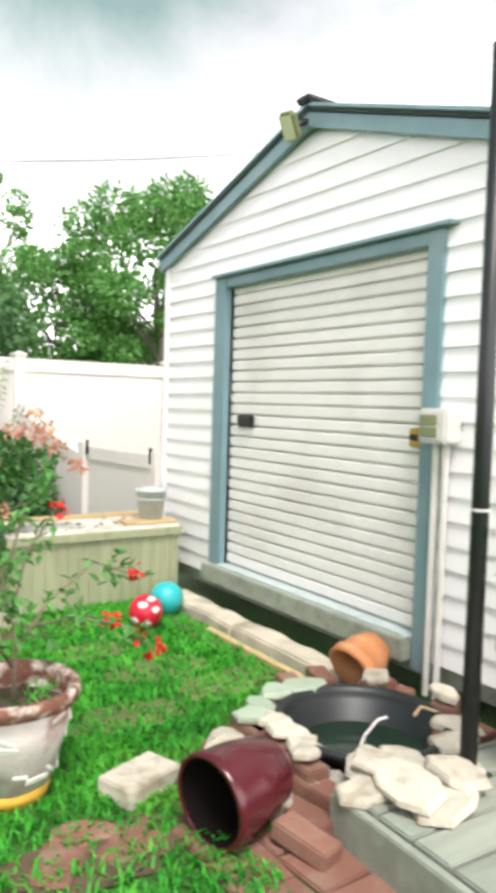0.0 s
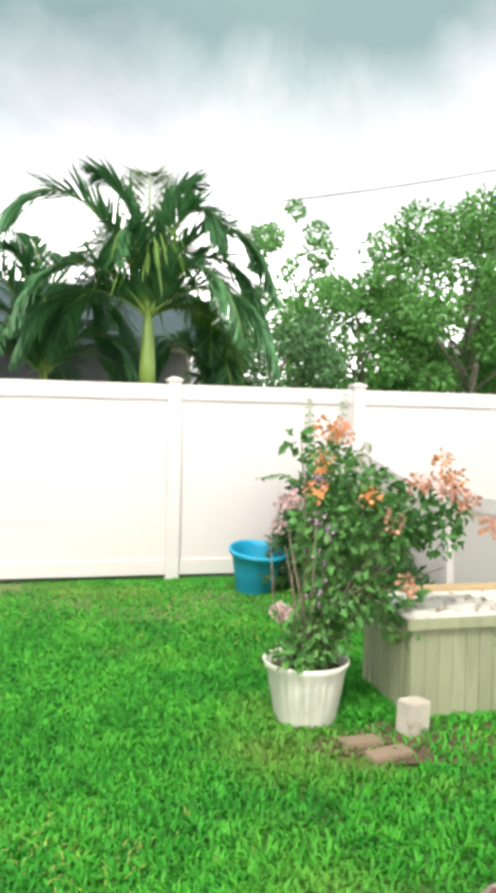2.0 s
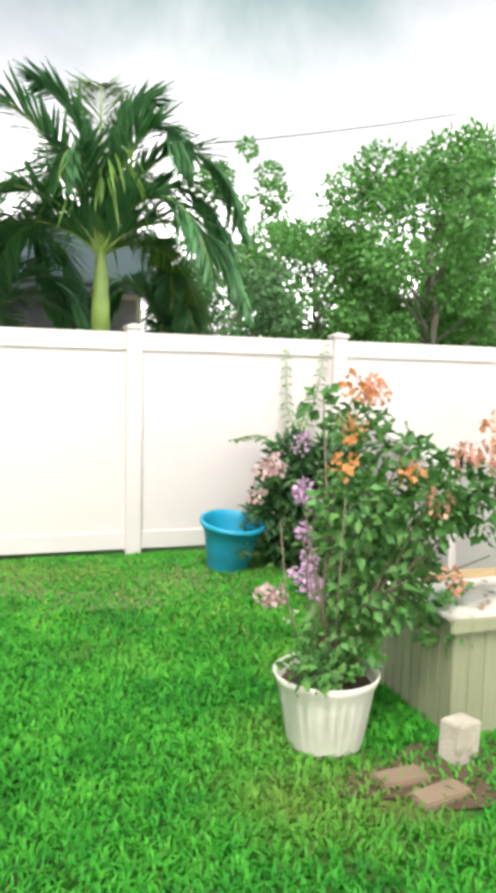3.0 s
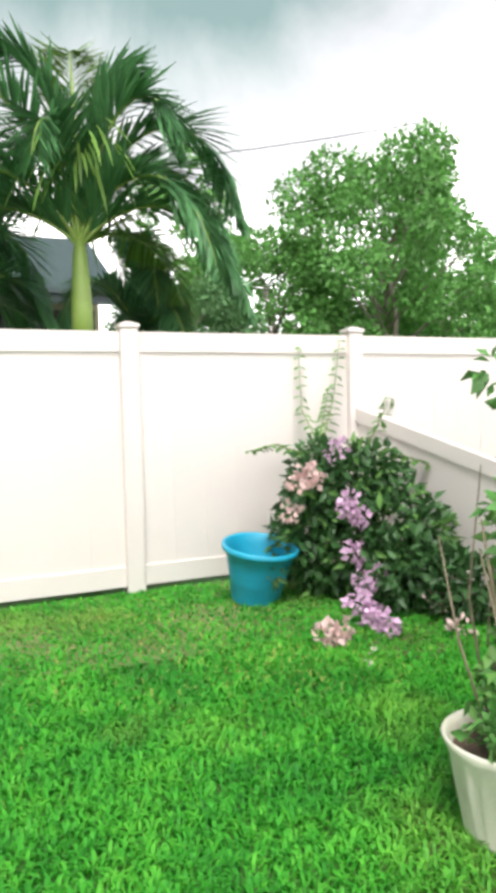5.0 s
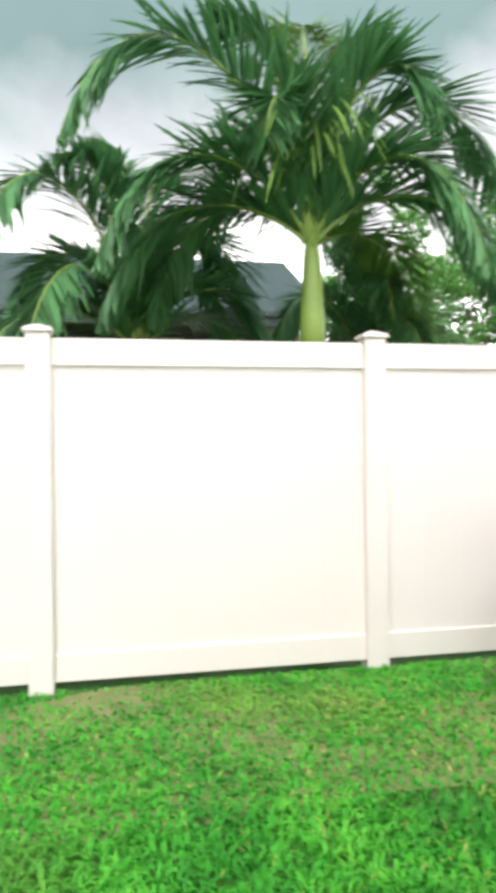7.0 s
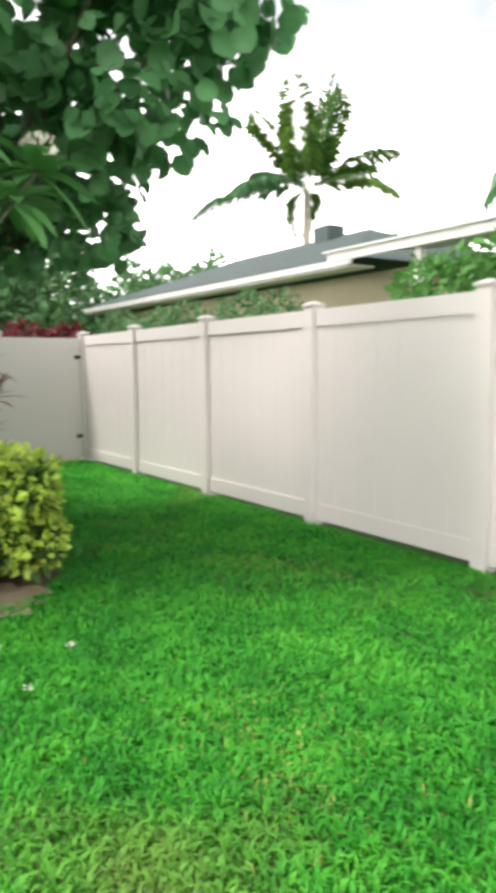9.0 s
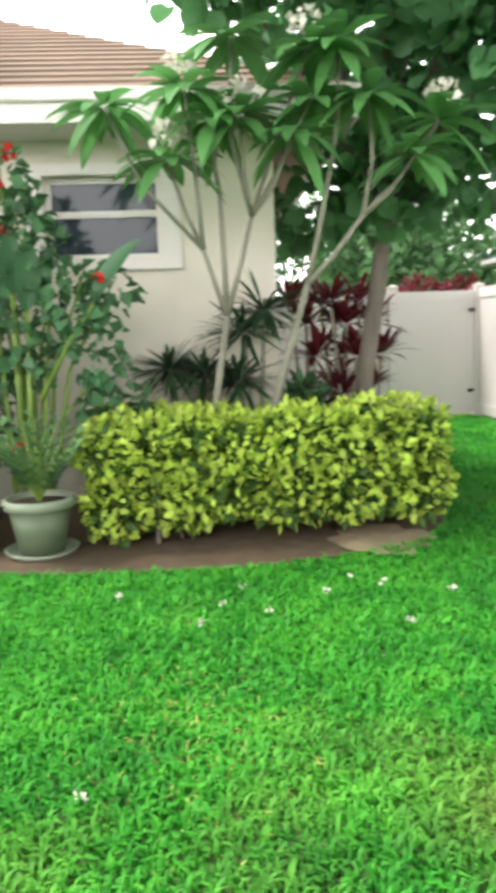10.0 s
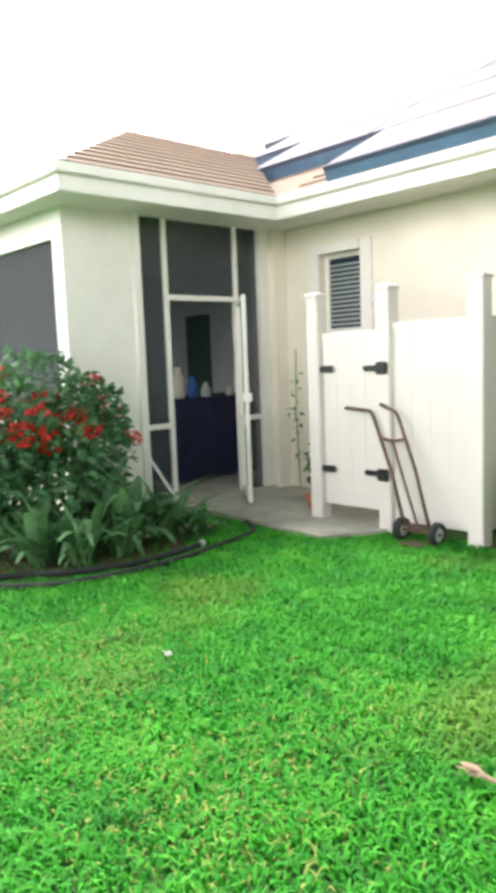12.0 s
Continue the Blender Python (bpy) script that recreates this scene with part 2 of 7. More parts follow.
sandy = material("sandy_soil", (0.34, 0.25, 0.16), 0.95, vary=0.35, scale=8, bump=0.8, stain=(0.2, 0.14, 0.09), stain_amount=0.7, stain_scale=5)
metalroof = material("blue_grey_roofing", (0.04, 0.06, 0.063), 0.6, vary=0.2, scale=2, bump=0.2, stretch=(6, 1, 1))
palerib = material("white_flat_roofing", (0.68, 0.67, 0.65), 0.5, vary=0.1, scale=2, bump=0.1)
redleaf = leaf("red_cordyline_leaf", (0.16, 0.02, 0.03), 0.45, 0.7, 0.25)
yellowleaf = leaf("yellow_leaf", (0.45, 0.35, 0.06), 0.5, 0.5, 0.3)
spikeleaf = leaf("dracaena_leaf", (0.03, 0.075, 0.03), 0.45, 0.5, 0.1)
orangefl = leaf("orange_bract", (0.76, 0.34, 0.13), 0.6, 0.45, 0.35)
coralfl = leaf("coral_bract", (0.78, 0.4, 0.28), 0.6, 0.4, 0.35)
purplefl = leaf("lilac_petal", (0.7, 0.46, 0.66), 0.6, 0.5, 0.35)
pinkfl = leaf("pale_pink_petal", (0.8, 0.58, 0.57), 0.6, 0.3, 0.35)
redfl = leaf("red_petal", (0.7, 0.03, 0.03), 0.55, 0.35, 0.3)
whitefl = leaf("white_petal", (0.78, 0.74, 0.64), 0.6, 0.15, 0.3)
straw = leaf("straw_grass", (0.36, 0.43, 0.1), 0.7, 0.5, 0.3)
dryleaf = leaf("dry_leaf", (0.36, 0.26, 0.18), 0.8, 0.5, 0.2)


def lawn_material(name, greens, blades):
    m = bpy.data.materials.new(name); m.use_nodes = True
    t = m.node_tree; b = t.nodes["Principled BSDF"]
    b.inputs["Roughness"].default_value = 0.6; b.inputs["Specular IOR Level"].default_value = 0.25
    tc = t.nodes.new("ShaderNodeTexCoord")
    def noise_of(s, d=4.0):
        n = t.nodes.new("ShaderNodeTexNoise"); n.inputs["Scale"].default_value, n.inputs["Detail"].default_value = s, d
        t.links.new(tc.outputs["Object"], n.inputs["Vector"]); return n.outputs[0]
    def ramp_of(src, stops):
        n = t.nodes.new("ShaderNodeValToRGB"); t.links.new(src, n.inputs[0])
        el = n.color_ramp.elements
        el[0].position, el[0].color = stops[0][0], (*stops[0][1], 1)
        el[1].position, el[1].color = stops[-1][0], (*stops[-1][1], 1)
        for p, c in stops[1:-1]:
            el.new(p).color = (*c, 1)
        return n.outputs[0]
    tuft = t.nodes.new("ShaderNodeMath"); tuft.operation = "MULTIPLY_ADD"; tuft.inputs[1].default_value = 0.55
    drift = t.nodes.new("ShaderNodeMath"); drift.operation = "MULTIPLY_ADD"; drift.inputs[1].default_value, drift.inputs[2].default_value = 0.75, -0.15
    t.links.new(noise_of(2.3, 5), drift.inputs[0])
    t.links.new(noise_of(15, 3), tuft.inputs[0]); t.links.new(drift.outputs[0], tuft.inputs[2])
    src = tuft.outputs[0]
    if blades:
        g = t.nodes.new("ShaderNodeNewGeometry")
        a = t.nodes.new("ShaderNodeMath"); a.operation = "MULTIPLY_ADD"; a.inputs[1].default_value = 0.22
        t.links.new(g.outputs["Random Per Island"], a.inputs[0]); t.links.new(src, a.inputs[2])
        s = t.nodes.new("ShaderNodeMath"); s.operation = "SUBTRACT"; s.inputs[1].default_value = 0.11
        t.links.new(a.outputs[0], s.inputs[0]); src = s.outputs[0]
    col = ramp_of(src, greens)
    patch = ramp_of(noise_of(0.75, 5), [(0.54, (0, 0, 0)), (0.7, (1, 1, 1))])
    mx = t.nodes.new("ShaderNodeMix"); mx.data_type = "RGBA"; mx.inputs[7].default_value = (0.34, 0.31, 0.09, 1)
    sc = t.nodes.new("ShaderNodeMath"); sc.operation = "MULTIPLY"; sc.inputs[1].default_value = 0.4
    t.links.new(patch, sc.inputs[0]); t.links.new(sc.outputs[0], mx.inputs[0]); t.links.new(col, mx.inputs[6])
    t.links.new(mx.outputs[2], b.inputs["Base Color"])
    if blades:
        tr = t.nodes.new("ShaderNodeBsdfTranslucent"); t.links.new(mx.outputs[2], tr.inputs[0])
        ms = t.nodes.new("ShaderNodeMixShader"); ms.inputs[0].default_value = 0.3
        t.links.new(b.outputs[0], ms.inputs[1]); t.links.new(tr.outputs[0], ms.inputs[2])
        t.links.new(ms.outputs[0], t.nodes["Material Output"].inputs[0])
    else:
        bn = t.nodes.new("ShaderNodeBump"); bn.inputs["Strength"].default_value = 0.9; bn.inputs["Distance"].default_value = 0.03
        t.links.new(noise_of(45, 4), bn.inputs["Height"]); t.links.new(bn.outputs[0], b.inputs["Normal"])
    return m


thatch = material("worn_thatch", (0.15, 0.165, 0.06), 0.95, vary=0.35, scale=7, grain=70, bump=0.9, stain=(0.1, 0.16, 0.04), stain_amount=0.8, stain_scale=3.5)
turf = lawn_material("turf", [(0.28, (0.07, 0.1, 0.03)), (0.45, (0.04, 0.13, 0.02)), (0.7, (0.05, 0.18, 0.025))], False)
grassm = lawn_material("grass_blades", [(0.25, (0.022, 0.2, 0.02)), (0.5, (0.055, 0.37, 0.03)), (0.75, (0.14, 0.53, 0.05))], True)


# ---- builders ----
UP = Vector((0, 0, 1))


def thing(name, at, label, category, group="", kind=""):
    ob = new(name)
    ob.location = at
    ob.empty_display_size = 0.05
    return tagged(ob, label, category, group, kind)


def mesh_ob(name, data, mats, parent=None, label=""):
    for m in mats if isinstance(mats, (list, tuple)) else [mats]:
        data.materials.append(m)
    ob = new(name, data)
    if parent is not None:
        ob.parent = parent
        ob.matrix_parent_inverse = Matrix.Translation(-parent.location)
    return tagged(ob, label)


def part(name, bm, mats, parent=None, label="", smooth=False):
    data = bpy.data.meshes.new(name)
    bmesh.ops.recalc_face_normals(bm, faces=bm.faces)
    bm.to_mesh(data)
    bm.free()
    if smooth:
        data.shade_smooth()
    return mesh_ob(name, data, mats, parent, label)


def bbox(x0, x1, y0, y1, z0, z1, bevel=0.0, bm=None, turn=None):
    one = bmesh.new()
    bmesh.ops.create_cube(one, size=1)
    for v in one.verts:
        v.co = ((x0 + x1) / 2 + v.co.x * (x1 - x0), (y0 + y1) / 2 + v.co.y * (y1 - y0), (z0 + z1) / 2 + v.co.z * (z1 - z0))
    if bevel:
        bmesh.ops.bevel(one, geom=one.edges[:], offset=bevel, segments=2, affect="EDGES", clamp_overlap=True)
    if turn is not None:
        bmesh.ops.transform(one, matrix=turn, verts=one.verts)
    if bm is None:
        return one
    data = bpy.data.meshes.new("joined"); one.to_mesh(data); one.free()
    bm.from_mesh(data); bpy.data.meshes.remove(data)
    return bm


def tube(points, radii, seg=10, bm=None, caps=True):
    bm = bm or bmesh.new()
    points = [Vector(p) for p in points]
    if not isinstance(radii, (list, tuple)):
        radii = [radii] * len(points)
    rings, side = [], None
    for i, p in enumerate(points):
        d = (points[min(i + 1, len(points) - 1)] - points[max(i - 1, 0)]).normalized()
        if side is None:
            side = d.cross(UP if abs(d.z) < 0.9 else Vector((1, 0, 0))).normalized()
        side = (side - d * side.dot(d)).normalized()
        other = d.cross(side)
        rings.append([bm.verts.new(p + radii[i] * (math.cos(a) * side + math.sin(a) * other)) for a in (2 * math.pi * k / seg for k in range(seg))])
    for a, b in zip(rings, rings[1:]):
        for k in range(seg):
            bm.faces.new((a[k], a[(k + 1) % seg], b[(k + 1) % seg], b[k]))
    if caps:
        bm.faces.new(rings[0][::-1]); bm.faces.new(rings[-1])
    return bm


def lathe(profile, seg=28, at=(0, 0, 0), m=None, wobble=None):
    """A turned shape from (radius, height) pairs, open at both ends unless the radius is 0 there."""
    bm = bmesh.new()
    rings = []
    for r0, z in profile:
        if r0 <= 1e-6:
            rings.append([bm.verts.new((0, 0, z))])
        else:
            rings.append([bm.verts.new((r0 * (wobble(a, z) if wobble else 1) * math.cos(a), r0 * (wobble(a, z) if wobble else 1) * math.sin(a), z)) for a in (2 * math.pi * k / seg for k in range(seg))])
    for a, b in zip(rings, rings[1:]):
        for k in range(seg):
            k2 = (k + 1) % seg
            if len(a) == 1 and len(b) == 1:
                continue
            if len(a) == 1:
                bm.faces.new((a[0], b[k2], b[k]))
            elif len(b) == 1:
                bm.faces.new((a[k], a[k2], b[0]))
            else:
                bm.faces.new((a[k], a[k2], b[k2], b[k]))
    bmesh.ops.transform(bm, matrix=m if m is not None else Matrix.Translation(at), verts=bm.verts)
    return bm


def raw_mesh(name, verts, tris):
    data = bpy.data.meshes.new(name)
    data.vertices.add(len(verts)); data.vertices.foreach_set("co", np.asarray(verts, np.float32).ravel())
    n = len(tris)
    data.loops.add(n * 3); data.loops.foreach_set("vertex_index", np.asarray(tris, np.int32).ravel())
    data.polygons.add(n); data.polygons.foreach_set("loop_start", np.arange(0, n * 3, 3, dtype=np.int32))
    data.update(calc_edges=True); data.validate()
    return data


def unit(a):
    return a / np.maximum(np.linalg.norm(a, axis=1, keepdims=True), 1e-9)


def blades(pos, along, length, width, normal=None, fold=0.25, bend=0.0, wide=0.45):
    """Leaves as folded, bent blades: 6 triangles each."""
    n = len(pos)
    along = unit(np.asarray(along, float))
    length, width = np.broadcast_to(length, n)[:, None], np.broadcast_to(width, n)[:, None]
    if normal is None:
        normal = np.tile([0.0, 0, 1], (n, 1))
    side = np.cross(along, normal)
    flat = np.linalg.norm(side, axis=1) < 0.05
    side[flat] = np.cross(along[flat], [1.0, 0.3, 0])
    side = unit(side)
    up = unit(np.cross(side, along))
    mid = pos + along * length * wide + up * length * bend * 0.35
    tip = pos + along * length - up * length * bend * 0.6
    l1 = mid + side * width * 0.5 + up * width * fold
    r1 = mid - side * width * 0.5 + up * width * fold
    q = pos + along * length * 0.78 + up * length * bend * 0.05
    l2 = q + side * width * 0.36 + up * width * fold * 0.6
    r2 = q - side * width * 0.36 + up * width * fold * 0.6
    v = np.stack([pos, l1, mid, r1, l2, r2, tip], 1).reshape(-1, 3)
    f = np.array([[0, 1, 2], [0, 2, 3], [1, 4, 2], [2, 5, 3], [4, 6, 2], [2, 6, 5]])
    return v, (f[None] + (np.arange(n) * 7)[:, None, None]).reshape(-1, 3)


def simple_leaves(pos, along, length, width, normal=None, fold=0.3):
    """Leaves as two folded triangles each."""
    n = len(pos)
    along = unit(np.asarray(along, float))
    length, width = np.broadcast_to(length, n)[:, None], np.broadcast_to(width, n)[:, None]
    if normal is None:
        normal = np.tile([0.0, 0, 1], (n, 1))
    side = np.cross(along, normal)
    flat = np.linalg.norm(side, axis=1) < 0.05
    side[flat] = np.cross(along[flat], [1.0, 0.3, 0])
    side = unit(side)
    up = unit(np.cross(side, along))
    mid = pos + along * length * 0.45
    v = np.stack([pos, mid + side * width / 2 + up * width * fold, pos + along * length, mid - side * width / 2 + up * width * fold], 1).reshape(-1, 3)
    f = np.array([[0, 2, 1], [0, 3, 2]])
    return v, (f[None] + (np.arange(n) * 4)[:, None, None]).reshape(-1, 3)


def straps(pos, along, length, width, sag=0.35, seg=6, fold=0.25, wide=0.45):
    """Arching strap leaves: a tapered strip that bends down along its length, with a sunk midrib."""
    n = len(pos)
    along = unit(np.asarray(along, float))
    length, width = np.broadcast_to(length, n)[:, None], np.broadcast_to(width, n)[:, None]
    sag = np.broadcast_to(sag, n)[:, None]
    side = np.cross(along, [0.0, 0, 1.0])
    flat = np.linalg.norm(side, axis=1) < 0.05
    side[flat] = np.cross(along[flat], [1.0, 0.3, 0])
    side = unit(side)
    rows = []
    for i in range(seg + 1):
        t = i / seg
        c = pos + along * length * t - np.array([0, 0, 1.0]) * sag * length * t * t
        tang = unit(along - np.array([0, 0, 2.0]) * sag * t)
        up = np.cross(side, tang)
        w = width * 0.5 * max(0.03, math.sin(math.pi * min(1.0, t ** (0.5 / wide * 0.7 + 0.3) * 0.94 + 0.06))) ** 0.75
        rows += [c + side * w + up * w * fold, c, c - side * w + up * w * fold]
    v = np.stack(rows, 1).reshape(-1, 3)
    f = []
    for i in range(seg):
        a = 3 * i
        f += [[a, a + 3, a + 4], [a, a + 4, a + 1], [a + 1, a + 4, a + 5], [a + 1, a + 5, a + 2]]
    f = np.array(f)
    return v, (f[None] + (np.arange(n) * 3 * (seg + 1))[:, None, None]).reshape(-1, 3)


def round_leaves(pos, along, length, width, normal, fold=0.2):
    """Round leathery leaves with a notched base and a folded midrib."""
    n = len(pos)
    along = unit(np.asarray(along, float))
    length, width = np.broadcast_to(length, n)[:, None], np.broadcast_to(width, n)[:, None]
    side = unit(np.cross(along, normal) + 1e-6)
    up = unit(np.cross(side, along))
    mid = pos + along * length * 0.52
    pts = [mid, pos + along * length * 0.06]
    for s_ in (1, -1):
        for a, b in ((0.02, 0.5), (0.3, 0.98), (0.62, 0.98), (0.88, 0.55)):
            pts.append(pos + along * length * a + side * width * 0.5 * b * s_ + up * width * fold * b)
    pts.append(pos + along * length)
    v = np.stack(pts, 1).reshape(-1, 3)
    f = np.array([[0, 1, 2], [0, 2, 3], [0, 3, 4], [0, 4, 5], [0, 5, 10], [0, 6, 1], [0, 7, 6], [0, 8, 7], [0, 9, 8], [0, 10, 9]])
    return v, (f[None] + (np.arange(n) * 11)[:, None, None]).reshape(-1, 3)


def cloud(rng, blobs, n, hollow=0.35):
    """Points and outward directions in a set of ellipsoids (x, y, z, rx, ry, rz), denser near their skins."""
    vol = np.array([b[3] * b[4] * b[5] for b in blobs]) ** 0.75
    pick = rng.choice(len(blobs), n, p=vol / vol.sum())
    b = np.array(blobs, float)[pick]
    d = unit(rng.normal(size=(n, 3)))
    rad = hollow + (1 - hollow) * rng.random(n) ** 0.6
    return b[:, :3] + d * rad[:, None] * b[:, 3:], d


def leafy(name, rng, blobs, n, size, mats, parent, aspect=0.5, droop=0.3, label="", hollow=0.35, full=False, keep=None):
    pos, d = cloud(rng, blobs, n, hollow)
    if keep is not None:
        ok = keep(pos); pos, d = pos[ok], d[ok]
    n = len(pos)
    along = d + rng.normal(size=(n, 3)) * 0.7 + np.array([0, 0, -droop])
    nor = d + rng.normal(size=(n, 3)) * 0.5 + np.array([0, 0, 0.6])
    ln = size * (0.6 + 0.8 * rng.random(n))
    v, f = (blades if full else simple_leaves)(pos, along, ln, ln * aspect, nor)
    return mesh_ob(name, raw_mesh(name, v, f), mats, parent, label)


def flower_heads(name, rng, centres, radius, petals, size, mat, parent, label="", flat=1.0):
    c = np.repeat(np.asarray(centres, float), petals, 0)
    n = len(c)
    d = unit(rng.normal(size=(n, 3)))
    pos = c + d * (np.broadcast_to(radius, n)[:, None] if np.ndim(radius) else radius) * rng.random((n, 1)) ** 0.5 * np.array([1, 1, flat])
    ln = size * (0.6 + 0.8 * rng.random(n))
    v, f = simple_leaves(pos, d + rng.normal(size=(n, 3)) * 0.6, ln, ln * 0.8, d)
    return mesh_ob(name, raw_mesh(name, v, f), mat, parent, label)


# ---- ground ----
rng = np.random.default_rng(7)
FENCE_Y = 8.0
ground_bm = bmesh.new()
bmesh.ops.create_grid(ground_bm, x_segments=60, y_segments=60, size=1.0)
for v in ground_bm.verts:
    a, b = v.co.x, v.co.y
    v.co.x, v.co.y = math.copysign(abs(a) ** 3, a) * 1500 + a * 14, math.copysign(abs(b) ** 3, b) * 1500 + b * 14 + 3
    near = max(abs(v.co.x + 3) - 9, abs(v.co.y - 3) - 6, 0)
    v.co.z = -0.004 - min(near * 0.002, 0.05)
tagged(part("ground", ground_bm, turf), "green lawn turf with thin brownish patches", "lawn", kind="structure")


# ---- vinyl privacy fence ----
def fence_post(x, y, parent, top=1.9, name="fence_post"):
    bm = bbox(x - 0.063, x + 0.063, y - 0.063, y + 0.063, -0.05, top - 0.045, 0.006)
    bbox(x - 0.076, x + 0.076, y - 0.076, y + 0.076, top - 0.045, top - 0.02, 0.006, bm)
    one = bmesh.new()
    bmesh.ops.create_cone(one, cap_ends=True, segments=4, radius1=0.1, radius2=0.02, depth=0.022)
    bmesh.ops.transform(one, matrix=Matrix.Translation((x, y, top - 0.009)) @ Matrix.Rotation(math.pi / 4, 4, "Z"), verts=one.verts)
    d = bpy.data.meshes.new("cap"); one.to_mesh(d); one.free(); bm.from_mesh(d); bpy.data.meshes.remove(d)
    return part(name, bm, vinyl, parent)


fence = thing("back_fence", (-1.83, FENCE_Y, 0), "white vinyl privacy fence with capped posts along the lawn", "fence")
side_fence = thing("side_fence", (-10.98, 6.3, 0), "white vinyl fence and gate beside the house", "fence")


def board_row(parent, x0, x1, y, z0, z1, n, axis="x"):
    w = (x1 - x0) / n
    for i in range(n):
        a, b = x0 + i * w, x0 + (i + 1) * w
        bm = bbox(a, b, y - 0.011, y + 0.011, z0, z1, 0.0025) if axis == "x" else bbox(y - 0.011, y + 0.011, a, b, z0, z1, 0.0025)
        part("board", bm, vinyl, parent)


for k in range(-6, 5):
    fence_post(1.83 * k, FENCE_Y, fence)
for k in range(-6, 4):
    a, b = 1.83 * k + 0.063, 1.83 * (k + 1) - 0.063
    part("top_rail", bbox(a, b, FENCE_Y - 0.028, FENCE_Y + 0.028, 1.685, 1.83, 0.005), vinyl, fence)
    part("bottom_rail", bbox(a, b, FENCE_Y - 0.028, FENCE_Y + 0.028, 0.045, 0.19, 0.005), vinyl, fence)
    board_row(fence, a, b, FENCE_Y, 0.18, 1.69, 7)
# return fence with a gate at the far end of the lawn
for y in (6.75, 5.6, 4.7):
    fence_post(-10.98, y, side_fence)
for a, b in ((6.81, 7.93), (5.66, 6.69), (4.76, 5.54)):
    part("top_rail", bbox(-11.0, -10.955, a, b, 1.66, 1.8, 0.005), vinyl, side_fence)
    part("bottom_rail", bbox(-11.0, -10.955, a, b, 0.05, 0.2, 0.005), vinyl, side_fence)
    board_row(side_fence, a, b, -10.98, 0.19, 1.67, 5, "y")
for z in (0.35, 1.5):
    part("hinge", bbox(-10.95, -10.925, 7.84, 7.93, z, z + 0.05, 0.004), ironblack, side_fence, "small black gate hinge")

# ---- low transition fence and gate by the shed ----
low = thing("low_gate_fence", (3.75, 6.5, 0), "low white vinyl fence with a gate beside the shed", "fence")


def sloped(name, y0, z0a, z0b, y1, z1a, z1b, t, parent):
    bm = bmesh.new()
    xa = lambda y: 3.66 + (8.0 - y) * 0.075
    vs = [bm.verts.new((xa(y) + s, y, z)) for s in (-t, t) for y, z in ((y0, z0a), (y1, z1a), (y1, z1b), (y0, z0b))]
    for f in ((0, 1, 2, 3), (7, 6, 5, 4), (0, 4, 5, 1), (1, 5, 6, 2), (2, 6, 7, 3), (3, 7, 4, 0)):
        bm.faces.new([vs[i] for i in f])
    return part(name, bm, vinyl, parent)


for i in range(6):
    ya, yb = 7.93 - i * 0.26, 7.93 - (i + 1) * 0.26
    za, zb = 1.16 - (7.93 - ya) * 0.24, 1.16 - (7.93 - yb) * 0.24
    sloped("board", ya, 0.1, za, yb, 0.1, zb, 0.011, low)
sloped("top_rail", 7.93, 1.15, 1.26, 6.37, 0.77, 0.88, 0.028, low)
sloped("bottom_rail", 7.93, 0.05, 0.17, 6.37, 0.05, 0.17, 0.027, low)
sloped("gate_post", 6.37, -0.05, 1.0, 6.27, -0.05, 1.0, 0.05, low)
for i in range(5):
    sloped("board", 6.23 - i * 0.23, 0.1, 0.9, 6.23 - (i + 1) * 0.23, 0.1, 0.9, 0.011, low)
sloped("top_rail", 6.25, 0.86, 0.97, 5.08, 0.86, 0.97, 0.028, low)
sloped("bottom_rail", 6.25, 0.06, 0.17, 5.08, 0.06, 0.17, 0.028, low)
sloped("gate_post", 5.06, -0.05, 1.0, 4.98, -0.05, 1.0, 0.05, low)
for y in (6.2, 5.08):
    x = 3.66 + (8 - y) * 0.075
    part("hinge", bbox(x - 0.05, x - 0.035, y - 0.02, y + 0.02, 0.9, 1.03, 0.004), ironblack, low, "small dark hinge")

# ---- shed ----
SX, SL, SR, SY, APEX, EAVE = 3.9, 4.93, 1.43, 3.18, 3.04, 2.47
shed = thing("garden_shed", (5.6, SY, 0), "white lap-sided shed with blue-grey trim and roll-up door", "shed")


def gable(z):
    return min(SL - SY, (APEX - z) * (SL - SY) / (APEX - EAVE))


DL, DR, DT = 4.06, 2.27, 2.2
core = bmesh.new()
for y0, y1, z0, z1 in ((SR, DR, 0.2, 2.44), (DL, SL, 0.2, 2.44), (DR, DL, DT, 2.44)):
    bbox(SX + 0.01, SX + 0.09, y0, y1, z0, z1, bm=core)
tri = [core.verts.new((x, y, z)) for x in (SX + 0.01, SX + 0.09) for y, z in ((SR, 2.44), (SL, 2.44), (SY, APEX))]
for f in ((0, 1, 2), (5, 4, 3), (0, 3, 4, 1), (1, 4, 5, 2), (2, 5, 3, 0)):
    core.faces.new([tri[i] for i in f])
part("front_wall", core, siding, shed)
for nm, y0, y1 in (("side_wall", SL - 0.08, SL), ("side_wall", SR, SR + 0.08)):
    part(nm, bbox(SX + 0.09, 7.5, y0, y1, 0.2, 2.44), siding, shed)
part("back_wall", bbox(7.42, 7.5, SR + 0.08, SL - 0.08, 0.2, 2.44), siding, shed)
part("floor_frame", bbox(SX + 0.03, 7.5, SR, SL, 0.1, 0.2), greywood, shed, "weathered timber floor frame")


